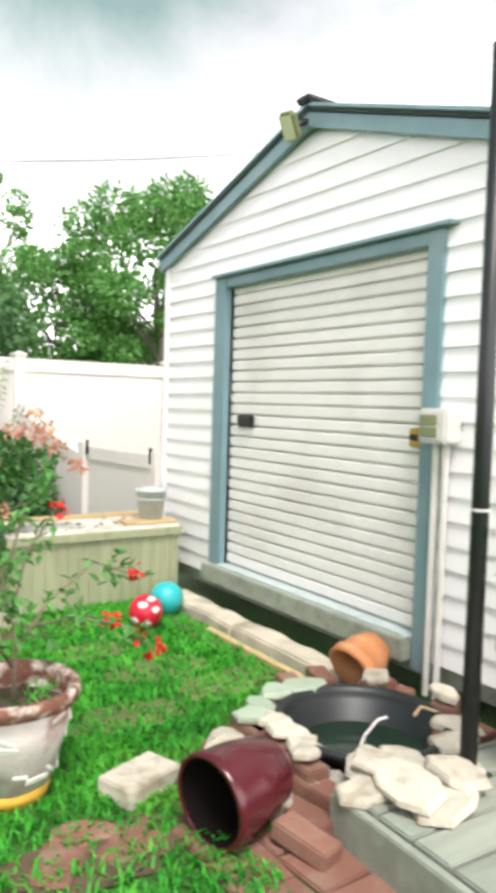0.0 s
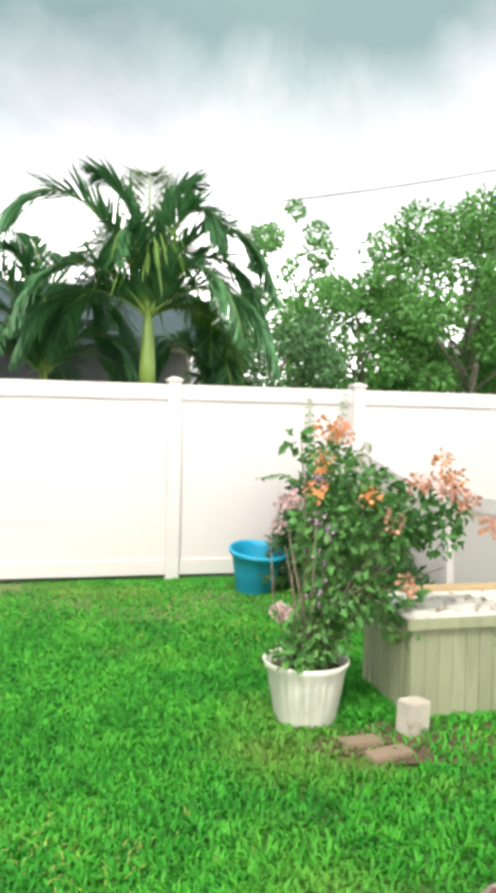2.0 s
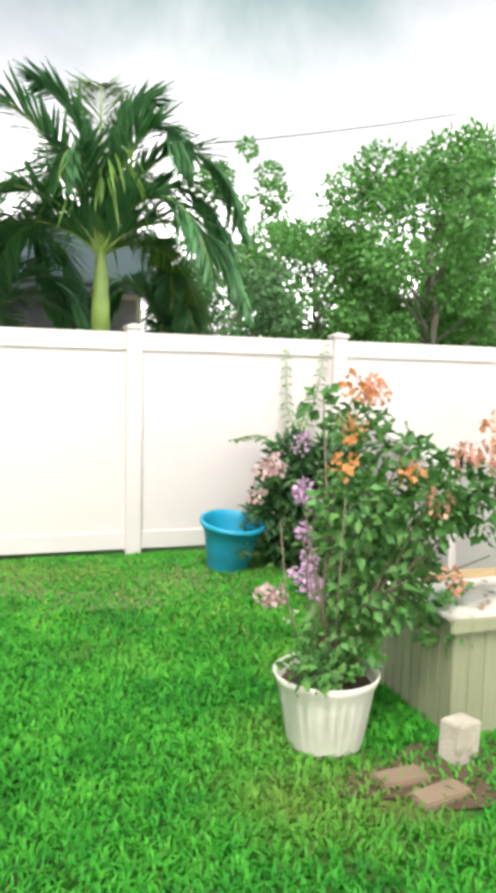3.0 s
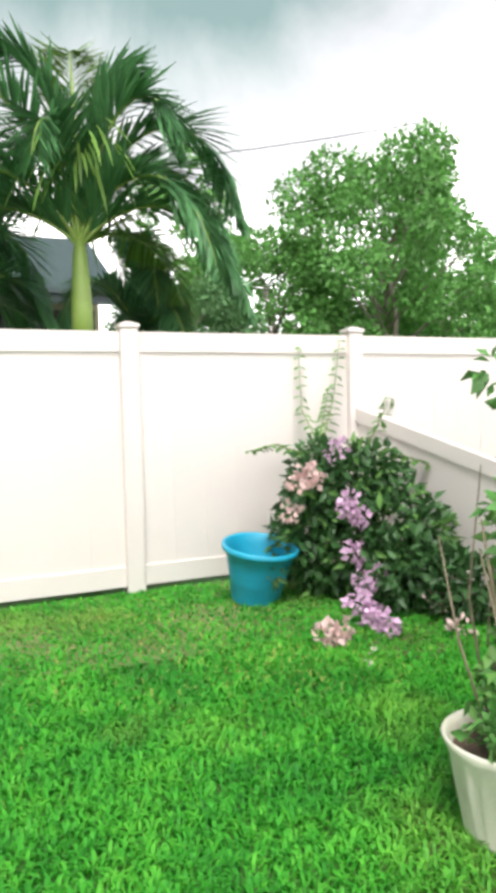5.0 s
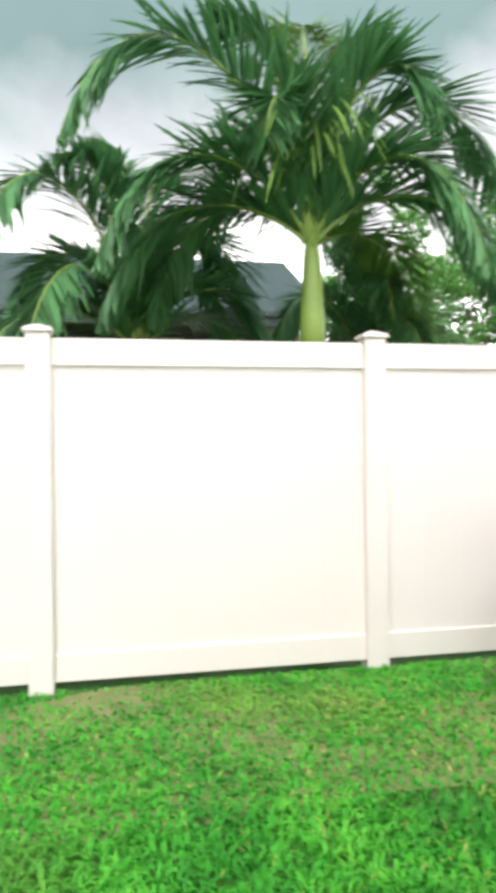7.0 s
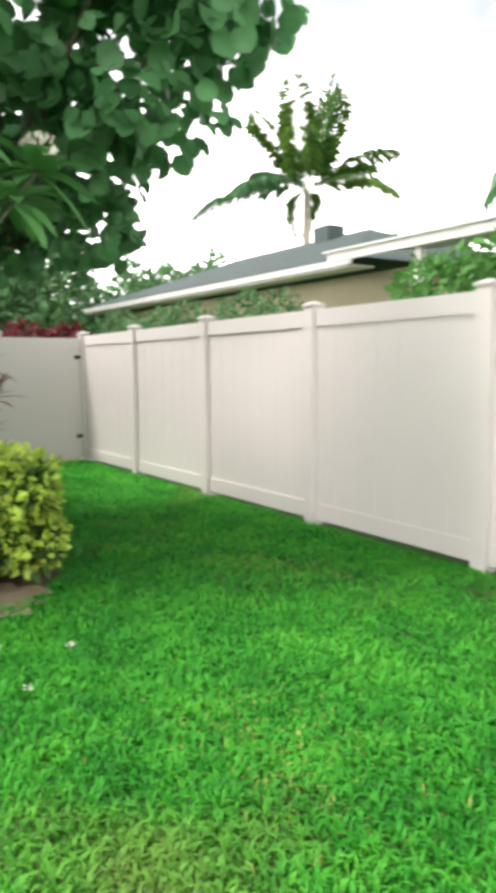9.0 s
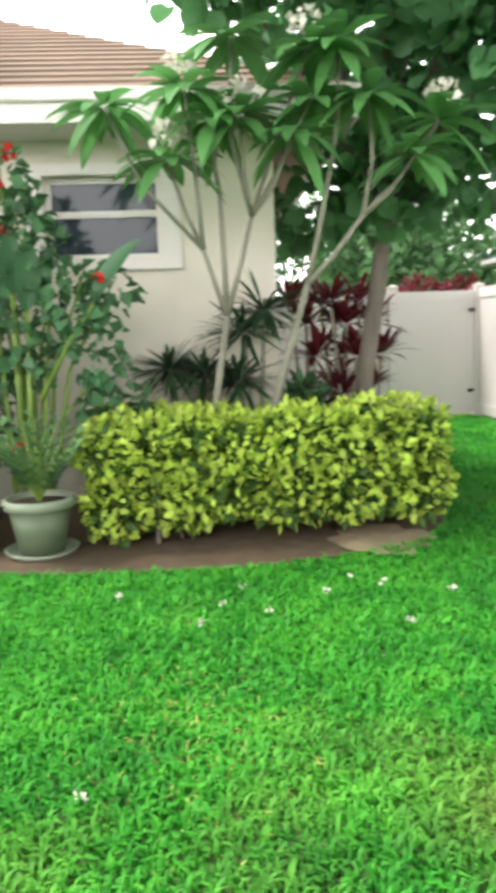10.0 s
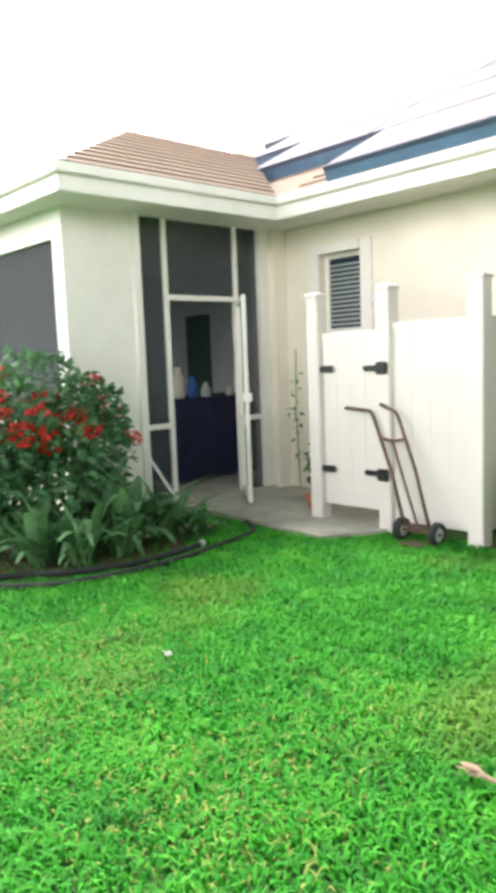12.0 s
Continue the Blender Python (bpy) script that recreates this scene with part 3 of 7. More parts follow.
def lap(y0, y1, z, pitch, top=None):
    """One lap of siding: thick at the foot, thin at the head."""
    bm = bmesh.new()
    t0, t1 = top if top else (y0, y1)
    vs = [bm.verts.new(c) for c in ((SX - 0.016, y0, z), (SX - 0.016, y1, z), (SX - 0.003, t1, z + pitch), (SX - 0.003, t0, z + pitch),
                                    (SX + 0.01, y0, z), (SX + 0.01, y1, z), (SX + 0.01, t1, z + pitch), (SX + 0.01, t0, z + pitch))]
    for f in ((0, 1, 2, 3), (7, 6, 5, 4), (0, 4, 5, 1), (1, 5, 6, 2), (2, 6, 7, 3), (3, 7, 4, 0)):
        bm.faces.new([vs[i] for i in f])
    return bm


PITCH = 0.115
for i in range(26):
    z = 0.2 + i * PITCH
    g0, g1 = gable(z), gable(min(z + PITCH, APEX - 0.005))
    if z + PITCH <= DT + 0.12:
        spans = [(SR, DR - 0.1), (DL + 0.13, SL)]
    else:
        spans = [(SY - g0, SY + g0)]
    for y0, y1 in spans:
        if g1 > 0.03 and y1 > y0:
            part("siding_lap", lap(y0, y1, z, min(PITCH, APEX - z), (max(y0, SY - g1), min(y1, SY + g1))), siding, shed)
part("corner_post", bbox(SX - 0.03, SX + 0.04, SL - 0.01, SL + 0.03, 0.2, 2.46, 0.004), siding, shed)
part("corner_post", bbox(SX - 0.03, SX + 0.04, SR - 0.03, SR + 0.01, 0.2, 2.46, 0.004), siding, shed)
# door trim, header and drip cap
part("door_trim", bbox(SX - 0.035, SX + 0.1, DL, DL + 0.14, 0.2, DT + 0.048, 0.004), bluegrey, shed, "blue-grey painted door trim")
part("door_trim", bbox(SX - 0.035, SX + 0.1, DR - 0.1, DR, 0.14, DT + 0.048, 0.004), bluegrey, shed, "blue-grey painted door trim")
part("door_header", bbox(SX - 0.03, SX + 0.1, DR, DL, DT - 0.02, DT + 0.048, 0.004), bluegrey, shed, "blue-grey painted header board")
part("drip_cap", bbox(SX - 0.07, SX - 0.0, DR - 0.16, DL + 0.14, DT + 0.05, DT + 0.07, 0.004), bluegrey, shed, "blue-grey metal drip cap")
part("threshold", bbox(SX - 0.1, SX + 0.1, DR, DL + 0.13, 0.18, 0.29, 0.006), greywood, shed, "weathered grey threshold beam")
part("threshold_plate", bbox(SX - 0.06, SX + 0.1, DR, DL, 0.29, 0.302, 0.002), galv, shed, "dull metal threshold plate")
door = part("roll_up_door", bbox(SX + 0.085, SX + 0.1, DR, DL, 0.3, DT), rollmetal, shed, "pale ribbed steel roll-up door")
SLAT = (DT - 0.302) / 26
for i in range(26):
    z0, z1 = 0.302 + i * SLAT, 0.302 + (i + 1) * SLAT
    bm = bmesh.new()
    prof = [(0.06, z0), (0.058, z0 + 0.009), (0.036, z0 + 0.012), (0.031, z0 + 0.02), (0.031, z1 - 0.006), (0.038, z1 - 0.001), (0.06, z1)]
    rows = [[bm.verts.new((SX + x, y, z)) for x, z in prof] for y in (DR, DL)]
    for a in range(len(prof) - 1):
        bm.faces.new((rows[0][a], rows[0][a + 1], rows[1][a + 1], rows[1][a]))
    part("slat", bm, rollmetal, door)
part("handle", bbox(SX + 0.0, SX + 0.035, 3.77, 3.94, 1.25, 1.33, 0.008), ironblack, door, "dark metal pull handle")
part("lock", bbox(SX - 0.005, SX + 0.03, 2.29, 2.37, 1.22, 1.31, 0.006), brass, door, "brass slide lock")
part("lock_plate", bbox(SX - 0.013, SX - 0.005, 2.3, 2.36, 1.25, 1.28, 0.002), ironblack, door)


# roof with overhanging rakes
def roof_slab(name, sgn, x0, x1, lift, thick, over, mat, label=""):
    bm = bmesh.new()
    sl = (APEX - EAVE) / (SL - SY)
    ye = SY + sgn * (SL - SY + over)
    pts = [(SY, APEX + lift), (ye, APEX + lift - sl * (SL - SY + over))]
    vs = [bm.verts.new((x, y, z + dz)) for x in (x0, x1) for (y, z), dz in ((pts[0], 0), (pts[1], 0), (pts[1], -thick), (pts[0], -thick))]
    for f in ((0, 1, 2, 3), (7, 6, 5, 4), (0, 4, 5, 1), (1, 5, 6, 2), (2, 6, 7, 3), (3, 7, 4, 0)):
        bm.faces.new([vs[i] for i in f])
    return part(name, bm, mat, shed, label)


for s in (-1, 1):
    roof_slab("roof_side", s, SX - 0.06, 7.56, 0.06, 0.04, 0.07, darkroof, "dark grey shingle roof")
    roof_slab("rake_board", s, SX - 0.06, SX - 0.03, 0.03, 0.09, 0.06, bluegrey, "blue-grey rake board")
    roof_slab("rake_edge", s, SX - 0.085, SX - 0.01, 0.072, 0.02, 0.075, bluegrey, "blue-grey roof edge trim")
part("ridge_cap", bbox(SX - 0.12, SX + 0.1, SY - 0.06, SY + 0.06, APEX + 0.06, APEX + 0.1, 0.012), ironblack, shed, "small dark ridge cap")

flood = thing("flood_light", (SX - 0.07, SY + 0.06, APEX - 0.05), "olive flood light fixed under the shed gable", "lamp")
turn = pose(SX - 0.15, SY + 0.06, APEX - 0.06, 0, -38, 24) @ Matrix.Scale(0.8, 4)
part("housing", bbox(-0.045, 0.045, -0.06, 0.06, -0.1, 0.1, 0.02, turn=turn), fixture, flood)
part("lens", bbox(-0.053, -0.044, -0.045, 0.045, -0.08, 0.08, 0.004, turn=turn), lens_glass, flood, "pale green lamp lens")
part("bracket", tube([(SX - 0.13, SY + 0.05, APEX - 0.06), (SX - 0.05, SY + 0.02, APEX - 0.02)], 0.018), ironblack, flood)

meter = thing("outlet_box", (SX - 0.05, 2.12, 1.3), "grey weatherproof outlet box on the shed wall", "electrical box")
part("body", bbox(SX - 0.13, SX - 0.017, 2.03, 2.2, 1.25, 1.41, 0.012), greypvc, meter)
for z in (1.28, 1.335):
    part("socket_cover", bbox(SX - 0.14, SX - 0.13, 2.08, 2.18, z, z + 0.045, 0.003), fixture, meter, "dull grey socket cover")
for y in (2.09, 2.15):
    part("conduit", tube([(SX - 0.05, y, 1.25), (SX - 0.05, y, 0.05)], 0.017), greypvc, meter, "grey plastic conduit")

# ---- house ----
HX, HC, EZ = -6.2, 4.63, 2.75
house = tagged(thing("house", (-9, 0, 0), "cream stucco house with hip roof and solar panels", "house"))


def wall_with_holes(name, axis, at, t, u0, u1, z0, z1, holes, mat, parent, label=""):
    """A wall across x or y with rectangular openings cut right through."""
    us = sorted({u0, u1, *[h[0] for h in holes], *[h[1] for h in holes]})
    bm = bmesh.new()
    for a, b in zip(us, us[1:]):
        zs = [(z0, z1)]
        for h in holes:
            if h[0] <= a and b <= h[1]:
                zs = [q for lo, hi in zs for q in ((lo, min(hi, h[2])), (max(lo, h[3]), hi)) if q[1] - q[0] > 1e-4]
        for lo, hi in zs:
            if axis == "x":
                bbox(at - t, at, a, b, lo, hi, bm=bm)
            else:
                bbox(a, b, at - t, at, lo, hi, bm=bm)
    bmesh.ops.remove_doubles(bm, verts=bm.verts, dist=1e-4)
    return part(name, bm, mat, parent, label)


W1, W2, W3 = (1.13, 2.05, 0.97, 2.51), (2.9, 3.78, 1.89, 2.5), (-1.5, -0.97, 0.85, 2.43)
front = wall_with_holes("east_wall", "x", HX, 0.2, -2.1, HC, -0.1, EZ, [W1, W2, W3], stucco, house)
part("end_wall", bbox(-14.5, HX - 0.2, HC - 0.2, HC, -0.1, EZ), stucco, house)
part("back_wall", bbox(-14.7, -14.5, -8, HC, -0.1, EZ), stucco, house)
part("south_wall", bbox(-14.5, -3.65, -8.2, -8, -0.1, EZ), stucco, house)
part("inner_wall", bbox(HX - 3.4, HX - 3.2, -8, HC - 0.2, -0.1, EZ), interior, house, "dim interior wall")


def house_window(y0, y1, z0, z1, parent, blinds, mid, name="window"):
    w = part(name, bbox(HX - 0.12, HX - 0.08, y0, y0 + 0.045, z0, z1, 0.004), trimwhite, parent, "white framed window with dark glass")
    part("frame", bbox(HX - 0.12, HX - 0.08, y1 - 0.045, y1, z0, z1, 0.004), trimwhite, w)
    part("frame", bbox(HX - 0.12, HX - 0.08, y0 + 0.045, y1 - 0.045, z1 - 0.045, z1, 0.004), trimwhite, w)
    part("frame", bbox(HX - 0.12, HX - 0.08, y0 + 0.045, y1 - 0.045, z0, z0 + 0.045, 0.004), trimwhite, w)
    part("meeting_rail", bbox(HX - 0.125, HX - 0.075, y0 + 0.045, y1 - 0.045, mid - 0.025, mid + 0.025, 0.004), trimwhite, w)
    for a, b in ((z0 + 0.045, mid - 0.025), (mid + 0.025, z1 - 0.045)):
        part("pane", bbox(HX - 0.108, HX - 0.1, y0 + 0.045, y1 - 0.045, a, b), darkglass, w, "dark reflecting pane")
    if blinds:
        n = int((z1 - z0 - 0.1) / 0.045)
        for i in range(n):
            z = z0 + 0.06 + i * 0.045
            part("blind_slat", bbox(HX - 0.099, HX - 0.094, y0 + 0.05, y1 - 0.05, z, z + 0.02), blind, w)
    t = 0.14
    for a, b, c, d in ((y0 - t, y0, z0 - 0.02, z1 + t * 0.6), (y1, y1 + t, z0 - 0.02, z1 + t * 0.6)):
        part("trim_board", bbox(HX, HX + 0.025, a, b, c, d, 0.005), trimwhite, w)
    part("trim_board", bbox(HX, HX + 0.03, y0, y1, z1, z1 + t * 0.6, 0.005), trimwhite, w)
    part("sill", bbox(HX - 0.08, HX + 0.06, y0 - t, y1 + t, z0 - 0.09, z0 - 0.02, 0.008), trimwhite, w)
    return w


house_window(*W1, house, True, 1.73)
house_window(*W2, house, False, 2.23)
house_window(*W3, house, True, 1.66)
part("wall_vent", bbox(HX, HX + 0.03, -0.85, -0.72, 1.9, 1.98, 0.004), greypvc, house, "small grey wall vent")

# eaves: soffit, fascia and drip edge, running round the inner corner to the screened porch
LY, LX = -2.1, -3.65
EX, EY, OX = HX + 0.55, LY + 0.55, LX + 0.3
part("soffit", bbox(HX - 0.2, EX - 0.03, EY, HC + 0.5, EZ - 0.001, EZ + 0.03), trimwhite, house)
part("soffit", bbox(-6.4, OX - 0.03, -8, EY - 0.03, EZ - 0.003, EZ + 0.028), trimwhite, house)
part("fascia", bbox(EX - 0.03, EX, EY, HC + 0.55, EZ - 0.02, EZ + 0.16, 0.004), trimwhite, house)
part("gutter_lip", bbox(EX, EX + 0.045, EY + 0.045, HC + 0.55, EZ + 0.11, EZ + 0.19, 0.008), trimwhite, house)
part("fascia", bbox(EX - 0.03, OX, EY - 0.03, EY, EZ - 0.02, EZ + 0.16, 0.004), trimwhite, house)
part("gutter_lip", bbox(EX, OX + 0.045, EY, EY + 0.045, EZ + 0.11, EZ + 0.19, 0.008), trimwhite, house)
part("fascia", bbox(OX - 0.03, OX, -8.2, EY - 0.03, EZ - 0.02, EZ + 0.16, 0.004), trimwhite, house)
part("gutter_lip", bbox(OX, OX + 0.045, -8.2, EY, EZ + 0.11, EZ + 0.19, 0.008), trimwhite, house)
part("fascia", bbox(-14.7, EX - 0.03, HC + 0.52, HC + 0.55, EZ - 0.02, EZ + 0.16, 0.004), trimwhite, house)

# roof planes: main slope up to the west, hip at the north end, porch wing slope
RZ = EZ + 0.17
SLOPE = 0.53
RX = -10.2


def plane_roof(name, pts, mat, label, thick=0.06):
    bm = bmesh.new()
    top = [bm.verts.new(p) for p in pts]
    low_ = [bm.verts.new((p[0], p[1], p[2] - thick)) for p in pts]
    bm.faces.new(top); bm.faces.new(low_[::-1])
    for i in range(len(pts)):
        j = (i + 1) % len(pts)
        bm.faces.new((top[i], low_[i], low_[j], top[j]))
    return part(name, bm, mat, house, label)


HR = RZ + (EX - RX) * SLOPE
HN = HC + 0.55
HIP = HN - (EX - RX)
plane_roof("roof_slope", [(EX, HN, RZ), (RX, HIP, HR), (RX, -8.2, HR), (EX, -8.2, RZ)], shingle, "brown tiled roof slope")
plane_roof("roof_slope", [(EX, HN, RZ), (-14.7, HN, RZ), (RX, HIP, HR)], shingle, "brown tiled hip")
plane_roof("roof_slope", [(RX, HIP, HR), (-14.7, HN, RZ), (-14.7, -8.2, RZ), (RX, -8.2, HR)], shingle, "brown tiled roof slope")
# porch wing: north slope, east hip slope
WD = 2.05
WZ = RZ + WD * SLOPE
plane_roof("roof_slope", [(OX, EY, RZ + 0.01), (OX - WD, EY - WD, WZ), (-7.3, EY - WD, WZ), (EX + 0.0, EY, RZ + 0.01)], shingle, "brown tiled porch roof")
plane_roof("roof_slope", [(OX, EY, RZ + 0.01), (OX, -8.2, RZ + 0.01), (OX - WD, -8.2, WZ), (OX - WD, EY - WD, WZ)], shingle, "brown tiled porch roof")


# tile courses on the near slopes
def courses(a0, a1, b0, b1, n, lift=0.012):
    """Rows of tiles from an eave line a0-a1 to a line b0-b1 higher up."""
    a0, a1, b0, b1 = map(Vector, (a0, a1, b0, b1))
    nrm = (a1 - a0).cross(b0 - a0).normalized()
    if nrm.z < 0:
        nrm = -nrm
    for i in range(n):
        t0, t1 = i / n, (i + 1) / n
        p = [a0.lerp(b0, t0), a1.lerp(b1, t0), a1.lerp(b1, t1), a0.lerp(b0, t1)]
        bm = bmesh.new()
        vs = [bm.verts.new(q + nrm * h) for q, h in zip(p + p, (lift * 2.6, lift * 2.6, lift, lift, 0, 0, 0, 0))]
        for f in ((0, 1, 2, 3), (4, 5, 1, 0), (7, 4, 0, 3), (5, 6, 2, 1), (6, 7, 3, 2)):
            bm.faces.new([vs[k] for k in f])
        part("tile_course", bm, shingle, house)


courses((EX, -1.4, RZ), (EX, HN, RZ), (RX, -1.4, HR), (RX, HIP, HR), 24)
courses((OX, EY, RZ + 0.012), (EX, EY, RZ + 0.012), (OX - WD, EY - WD, WZ + 0.002), (-7.3, EY - WD, WZ + 0.002), 12)
# solar panels on the main slope
SN = Vector((SLOPE, 0, 1)).normalized()
SA = Vector((-1, 0, SLOPE)).normalized()
for r_, (ya, yb) in enumerate(((-0.9, 2.5), (-2.85, 2.3), (-3.9, 1.5), (-4.5, 0.8))):
    n = round((yb - ya) / 1.7)
    w_ = (yb - ya) / n
    base = Vector((EX, 0, RZ)) + SA * (0.02 + r_ * 1.05) + SN * 0.15
    m = Matrix.Translation(base) @ Matrix(((-SA.x, 0, SN.x, 0), (0, 1, 0, 0), (-SA.z, 0, SN.z, 0), (0, 0, 0, 1)))
    for c_ in range(n):
        y0 = ya + c_ * w_
        panel = thing("solar_panel", tuple(base + Vector((0, y0 + 0.5, 0))), "solar panel on the brown roof, pale with painted sky reflection", "solar panel", "solar panels on the roof")
        part("frame", bbox(-1.03, 0, y0 + 0.005, y0 + w_ - 0.005, -0.03, 0.012, 0.004, turn=m), solarframe, panel)
        # sky reflection here is base colour, the surface itself is dull
        part("glass", bbox(-1.01, -0.02, y0 + 0.025, y0 + w_ - 0.025, 0.013, 0.017, turn=m), solar, panel, "panel glass with sky reflection put into its colour")
        # added strip, coloured as the shadowed gap below the raised edge
        part("skirt", bbox(-0.012, 0.0, y0 + 0.005, y0 + w_ - 0.005, -0.15, -0.03, turn=m), solarshade, panel, "added blue strip painted as the dark underside of the panel")
        part("rail", bbox(-0.7, -0.65, y0, y0 + w_ - 0.01, -0.15, -0.03, turn=m), solarframe, panel)

# screened porch
porch = thing("screened_porch", (-4.9, LY, 0), "white framed porch with dark insect screen and open door", "porch")
part("slab", bbox(-7.4, LX, -7.9, LY + 0.06, -0.1, 0.05, 0.01), concrete, porch, "concrete porch slab")
part("pillar", bbox(-4.36, LX, LY - 0.18, LY, 0.05, EZ), trimwhite, porch, "white painted pillar")
part("pillar_trim", bbox(-4.42, -4.34, LY - 0.1, LY + 0.03, 0.05, EZ, 0.005), trimwhite, porch)
part("pilaster", bbox(HX, -5.9, LY - 0.12, LY + 0.02, 0.05, EZ, 0.005), trimwhite, porch)
part("pilaster", bbox(HX + 0.0, -6.02, LY + 0.02, LY + 0.12, -0.05, EZ, 0.005), stucco, porch)
fr = 0.025
for x in (-4.72, -5.6):
    part("frame_post", bbox(x - fr, x + fr, LY - 0.06, LY - 0.01, 0.05, EZ, 0.004), trimwhite, porch)
part("frame_rail", bbox(-5.6 + fr, -4.72 - fr, LY - 0.06, LY - 0.01, 2.0, 2.05, 0.004), trimwhite, porch)
part("frame_rail", bbox(-4.72 + fr, -4.42, LY - 0.06, LY - 0.01, 0.78, 0.83, 0.004), trimwhite, porch)
part("frame_rail", bbox(-5.9, -5.6 - fr, LY - 0.06, LY - 0.01, 0.78, 0.83, 0.004), trimwhite, porch)
part("screen_panel", bbox(-4.72 + fr, -4.42, LY - 0.04, LY - 0.035, 0.05, 0.78), screenm, porch)
part("screen_panel", bbox(-5.6 + fr, -4.72 - fr, LY - 0.04, LY - 0.035, 2.05, EZ), screenm, porch)
part("screen_panel", bbox(-4.72 + fr, -4.42, LY - 0.04, LY - 0.035, 0.83, EZ), screenm, porch)
part("screen_panel", bbox(-5.9, -5.6 - fr, LY - 0.04, LY - 0.035, 0.83, EZ), screenm, porch)
part("screen_panel", bbox(-5.9, -5.6 - fr, LY - 0.04, LY - 0.035, 0.05, 0.78), screenm, porch)
leafm = Matrix.Translation((-5.6, LY + 0.0, 0)) @ Matrix.Rotation(radians(52), 4, "Z")
leaf_door = part("open_screen_door", bbox(0.0, 0.05, -0.02, 0.02, 0.07, 2.0, 0.004, turn=leafm), trimwhite, porch, "open white framed screen door")
part("stile", bbox(0.78, 0.83, -0.02, 0.02, 0.07, 2.0, 0.004, turn=leafm), trimwhite, leaf_door)
for z in (0.07, 0.8, 1.95):
    part("door_rail", bbox(0.05, 0.78, -0.02, 0.02, z, z + 0.05, 0.004, turn=leafm), trimwhite, leaf_door)
part("handle", bbox(0.75, 0.85, -0.05, 0.05, 1.02, 1.1, 0.008, turn=leafm), trimwhite, leaf_door, "white door handle")
# east side of the porch: screen bays
part("screen_panel", bbox(LX - 0.05, LX - 0.045, -7.9, LY - 0.2, 0.9, EZ - 0.25), screenm, porch)
part("knee_wall", bbox(LX - 0.15, LX, -7.9, LY - 0.18, 0.05, 0.9), stucco, porch)
part("beam", bbox(LX - 0.15, LX, -7.9, LY - 0.18, EZ - 0.25, EZ), trimwhite, porch)
part("beam_post", bbox(LX - 0.1, LX, -3.9, -3.8, 0.9, EZ - 0.25, 0.004), trimwhite, porch)
# inside the porch
part("back_partition", bbox(-7.5, LX - 0.16, -6.0, -5.9, 0.05, EZ), interior, porch, "dim grey porch wall")
part("inner_partition", bbox(-7.5, -7.4, -5.9, LY - 0.2, 0.05, EZ), interior, porch, "dim grey porch wall")
part("side_partition", bbox(-7.5, HX - 0.001, LY - 0.2, LY - 0.13, 0.05, EZ), interior, porch, "dim grey porch wall")
part("porch_ceiling", bbox(-7.5, LX - 0.16, -6.0, LY - 0.2, EZ - 0.02, EZ + 0.02), trimwhite, porch)
part("inner_doorway", bbox(-7.4, -7.38, -5.3, -4.75, 0.06, 2.1, 0.004), material("dark_green_door", (0.03, 0.07, 0.06), 0.5), porch, "dark green inner door")
table = thing("porch_table", (-6.2, -3.4, 0.05), "dark cloth-covered table inside the screened porch", "table")
part("tabletop", bbox(-7.0, -5.35, -3.9, -3.0, 0.95, 1.0, 0.01), navy, table)
cl_ = bmesh.new()
ring = [(-6.98, -3.02), (-5.37, -3.02), (-5.37, -3.88), (-6.98, -3.88)]
path = [Vector((*ring[k], 0)).lerp(Vector((*ring[(k + 1) % 4], 0)), s / 24) for k in range(4) for s in range(24)]
hem = [cl_.verts.new((p.x + 0.025 * math.sin(k * 1.9), p.y + 0.025 * math.cos(k * 1.7), 0.07)) for k, p in enumerate(path)]
top_ = [cl_.verts.new((p.x, p.y, 0.95)) for p in path]
for k in range(len(path)):
    cl_.faces.new((hem[k], hem[(k + 1) % len(path)], top_[(k + 1) % len(path)], top_[k]))
part("cloth", cl_, navy, table, "dark navy tablecloth", True)
for nm, x, r_, h, m_, lab in (("bottle", -5.58, 0.075, 0.36, whitefl, "white bottle on the porch table"), ("bottle", -5.78, 0.06, 0.25, material("blue_bottle", (0.03, 0.12, 0.45), 0.3), "blue bottle on the porch table"), ("cup", -6.35, 0.05, 0.12, palestone, "pale cup on the porch table"), ("jar", -5.98, 0.06, 0.17, galv, "grey jar on the porch table")):
    tagged(part(nm, lathe([(0, 0), (r_ * 0.9, 0.0), (r_, h * 0.1), (r_, h * 0.6), (r_ * 0.5, h * 0.8), (r_ * 0.5, h), (0, h)], 16, (x, -3.15, 1.0)), m_, smooth=True), lab, nm)

# concrete pad by the porch door
pad = bmesh.new()
poly = [(-6.2, -2.05), (-4.75, -2.05), (-4.72, -1.1), (-4.62, -0.15), (-5.1, 0.1), (-6.2, 0.1)]
lo = [pad.verts.new((x, y, -0.05)) for x, y in poly]
hi = [pad.verts.new((x, y, 0.03)) for x, y in poly]
pad.faces.new(hi); pad.faces.new(lo[::-1])
for i in range(len(poly)):
    j = (i + 1) % len(poly)
    pad.faces.new((lo[i], lo[j], hi[j], hi[i]))
tagged(part("pavement", pad, concrete), "stained concrete pad by the porch door", "pavement", kind="structure")

# ---- outdoor shower stall ----
QX = -5.2
stall = thing("shower_stall", (-5.65, 0.1, 0), "white vinyl outdoor shower stall with black strap hinges", "shower stall")
for x, y in ((QX, -0.655), (QX, 0.08), (QX, 0.875), (-6.05, 0.875)):
    fence_post(x, y, stall, 1.945, "post")


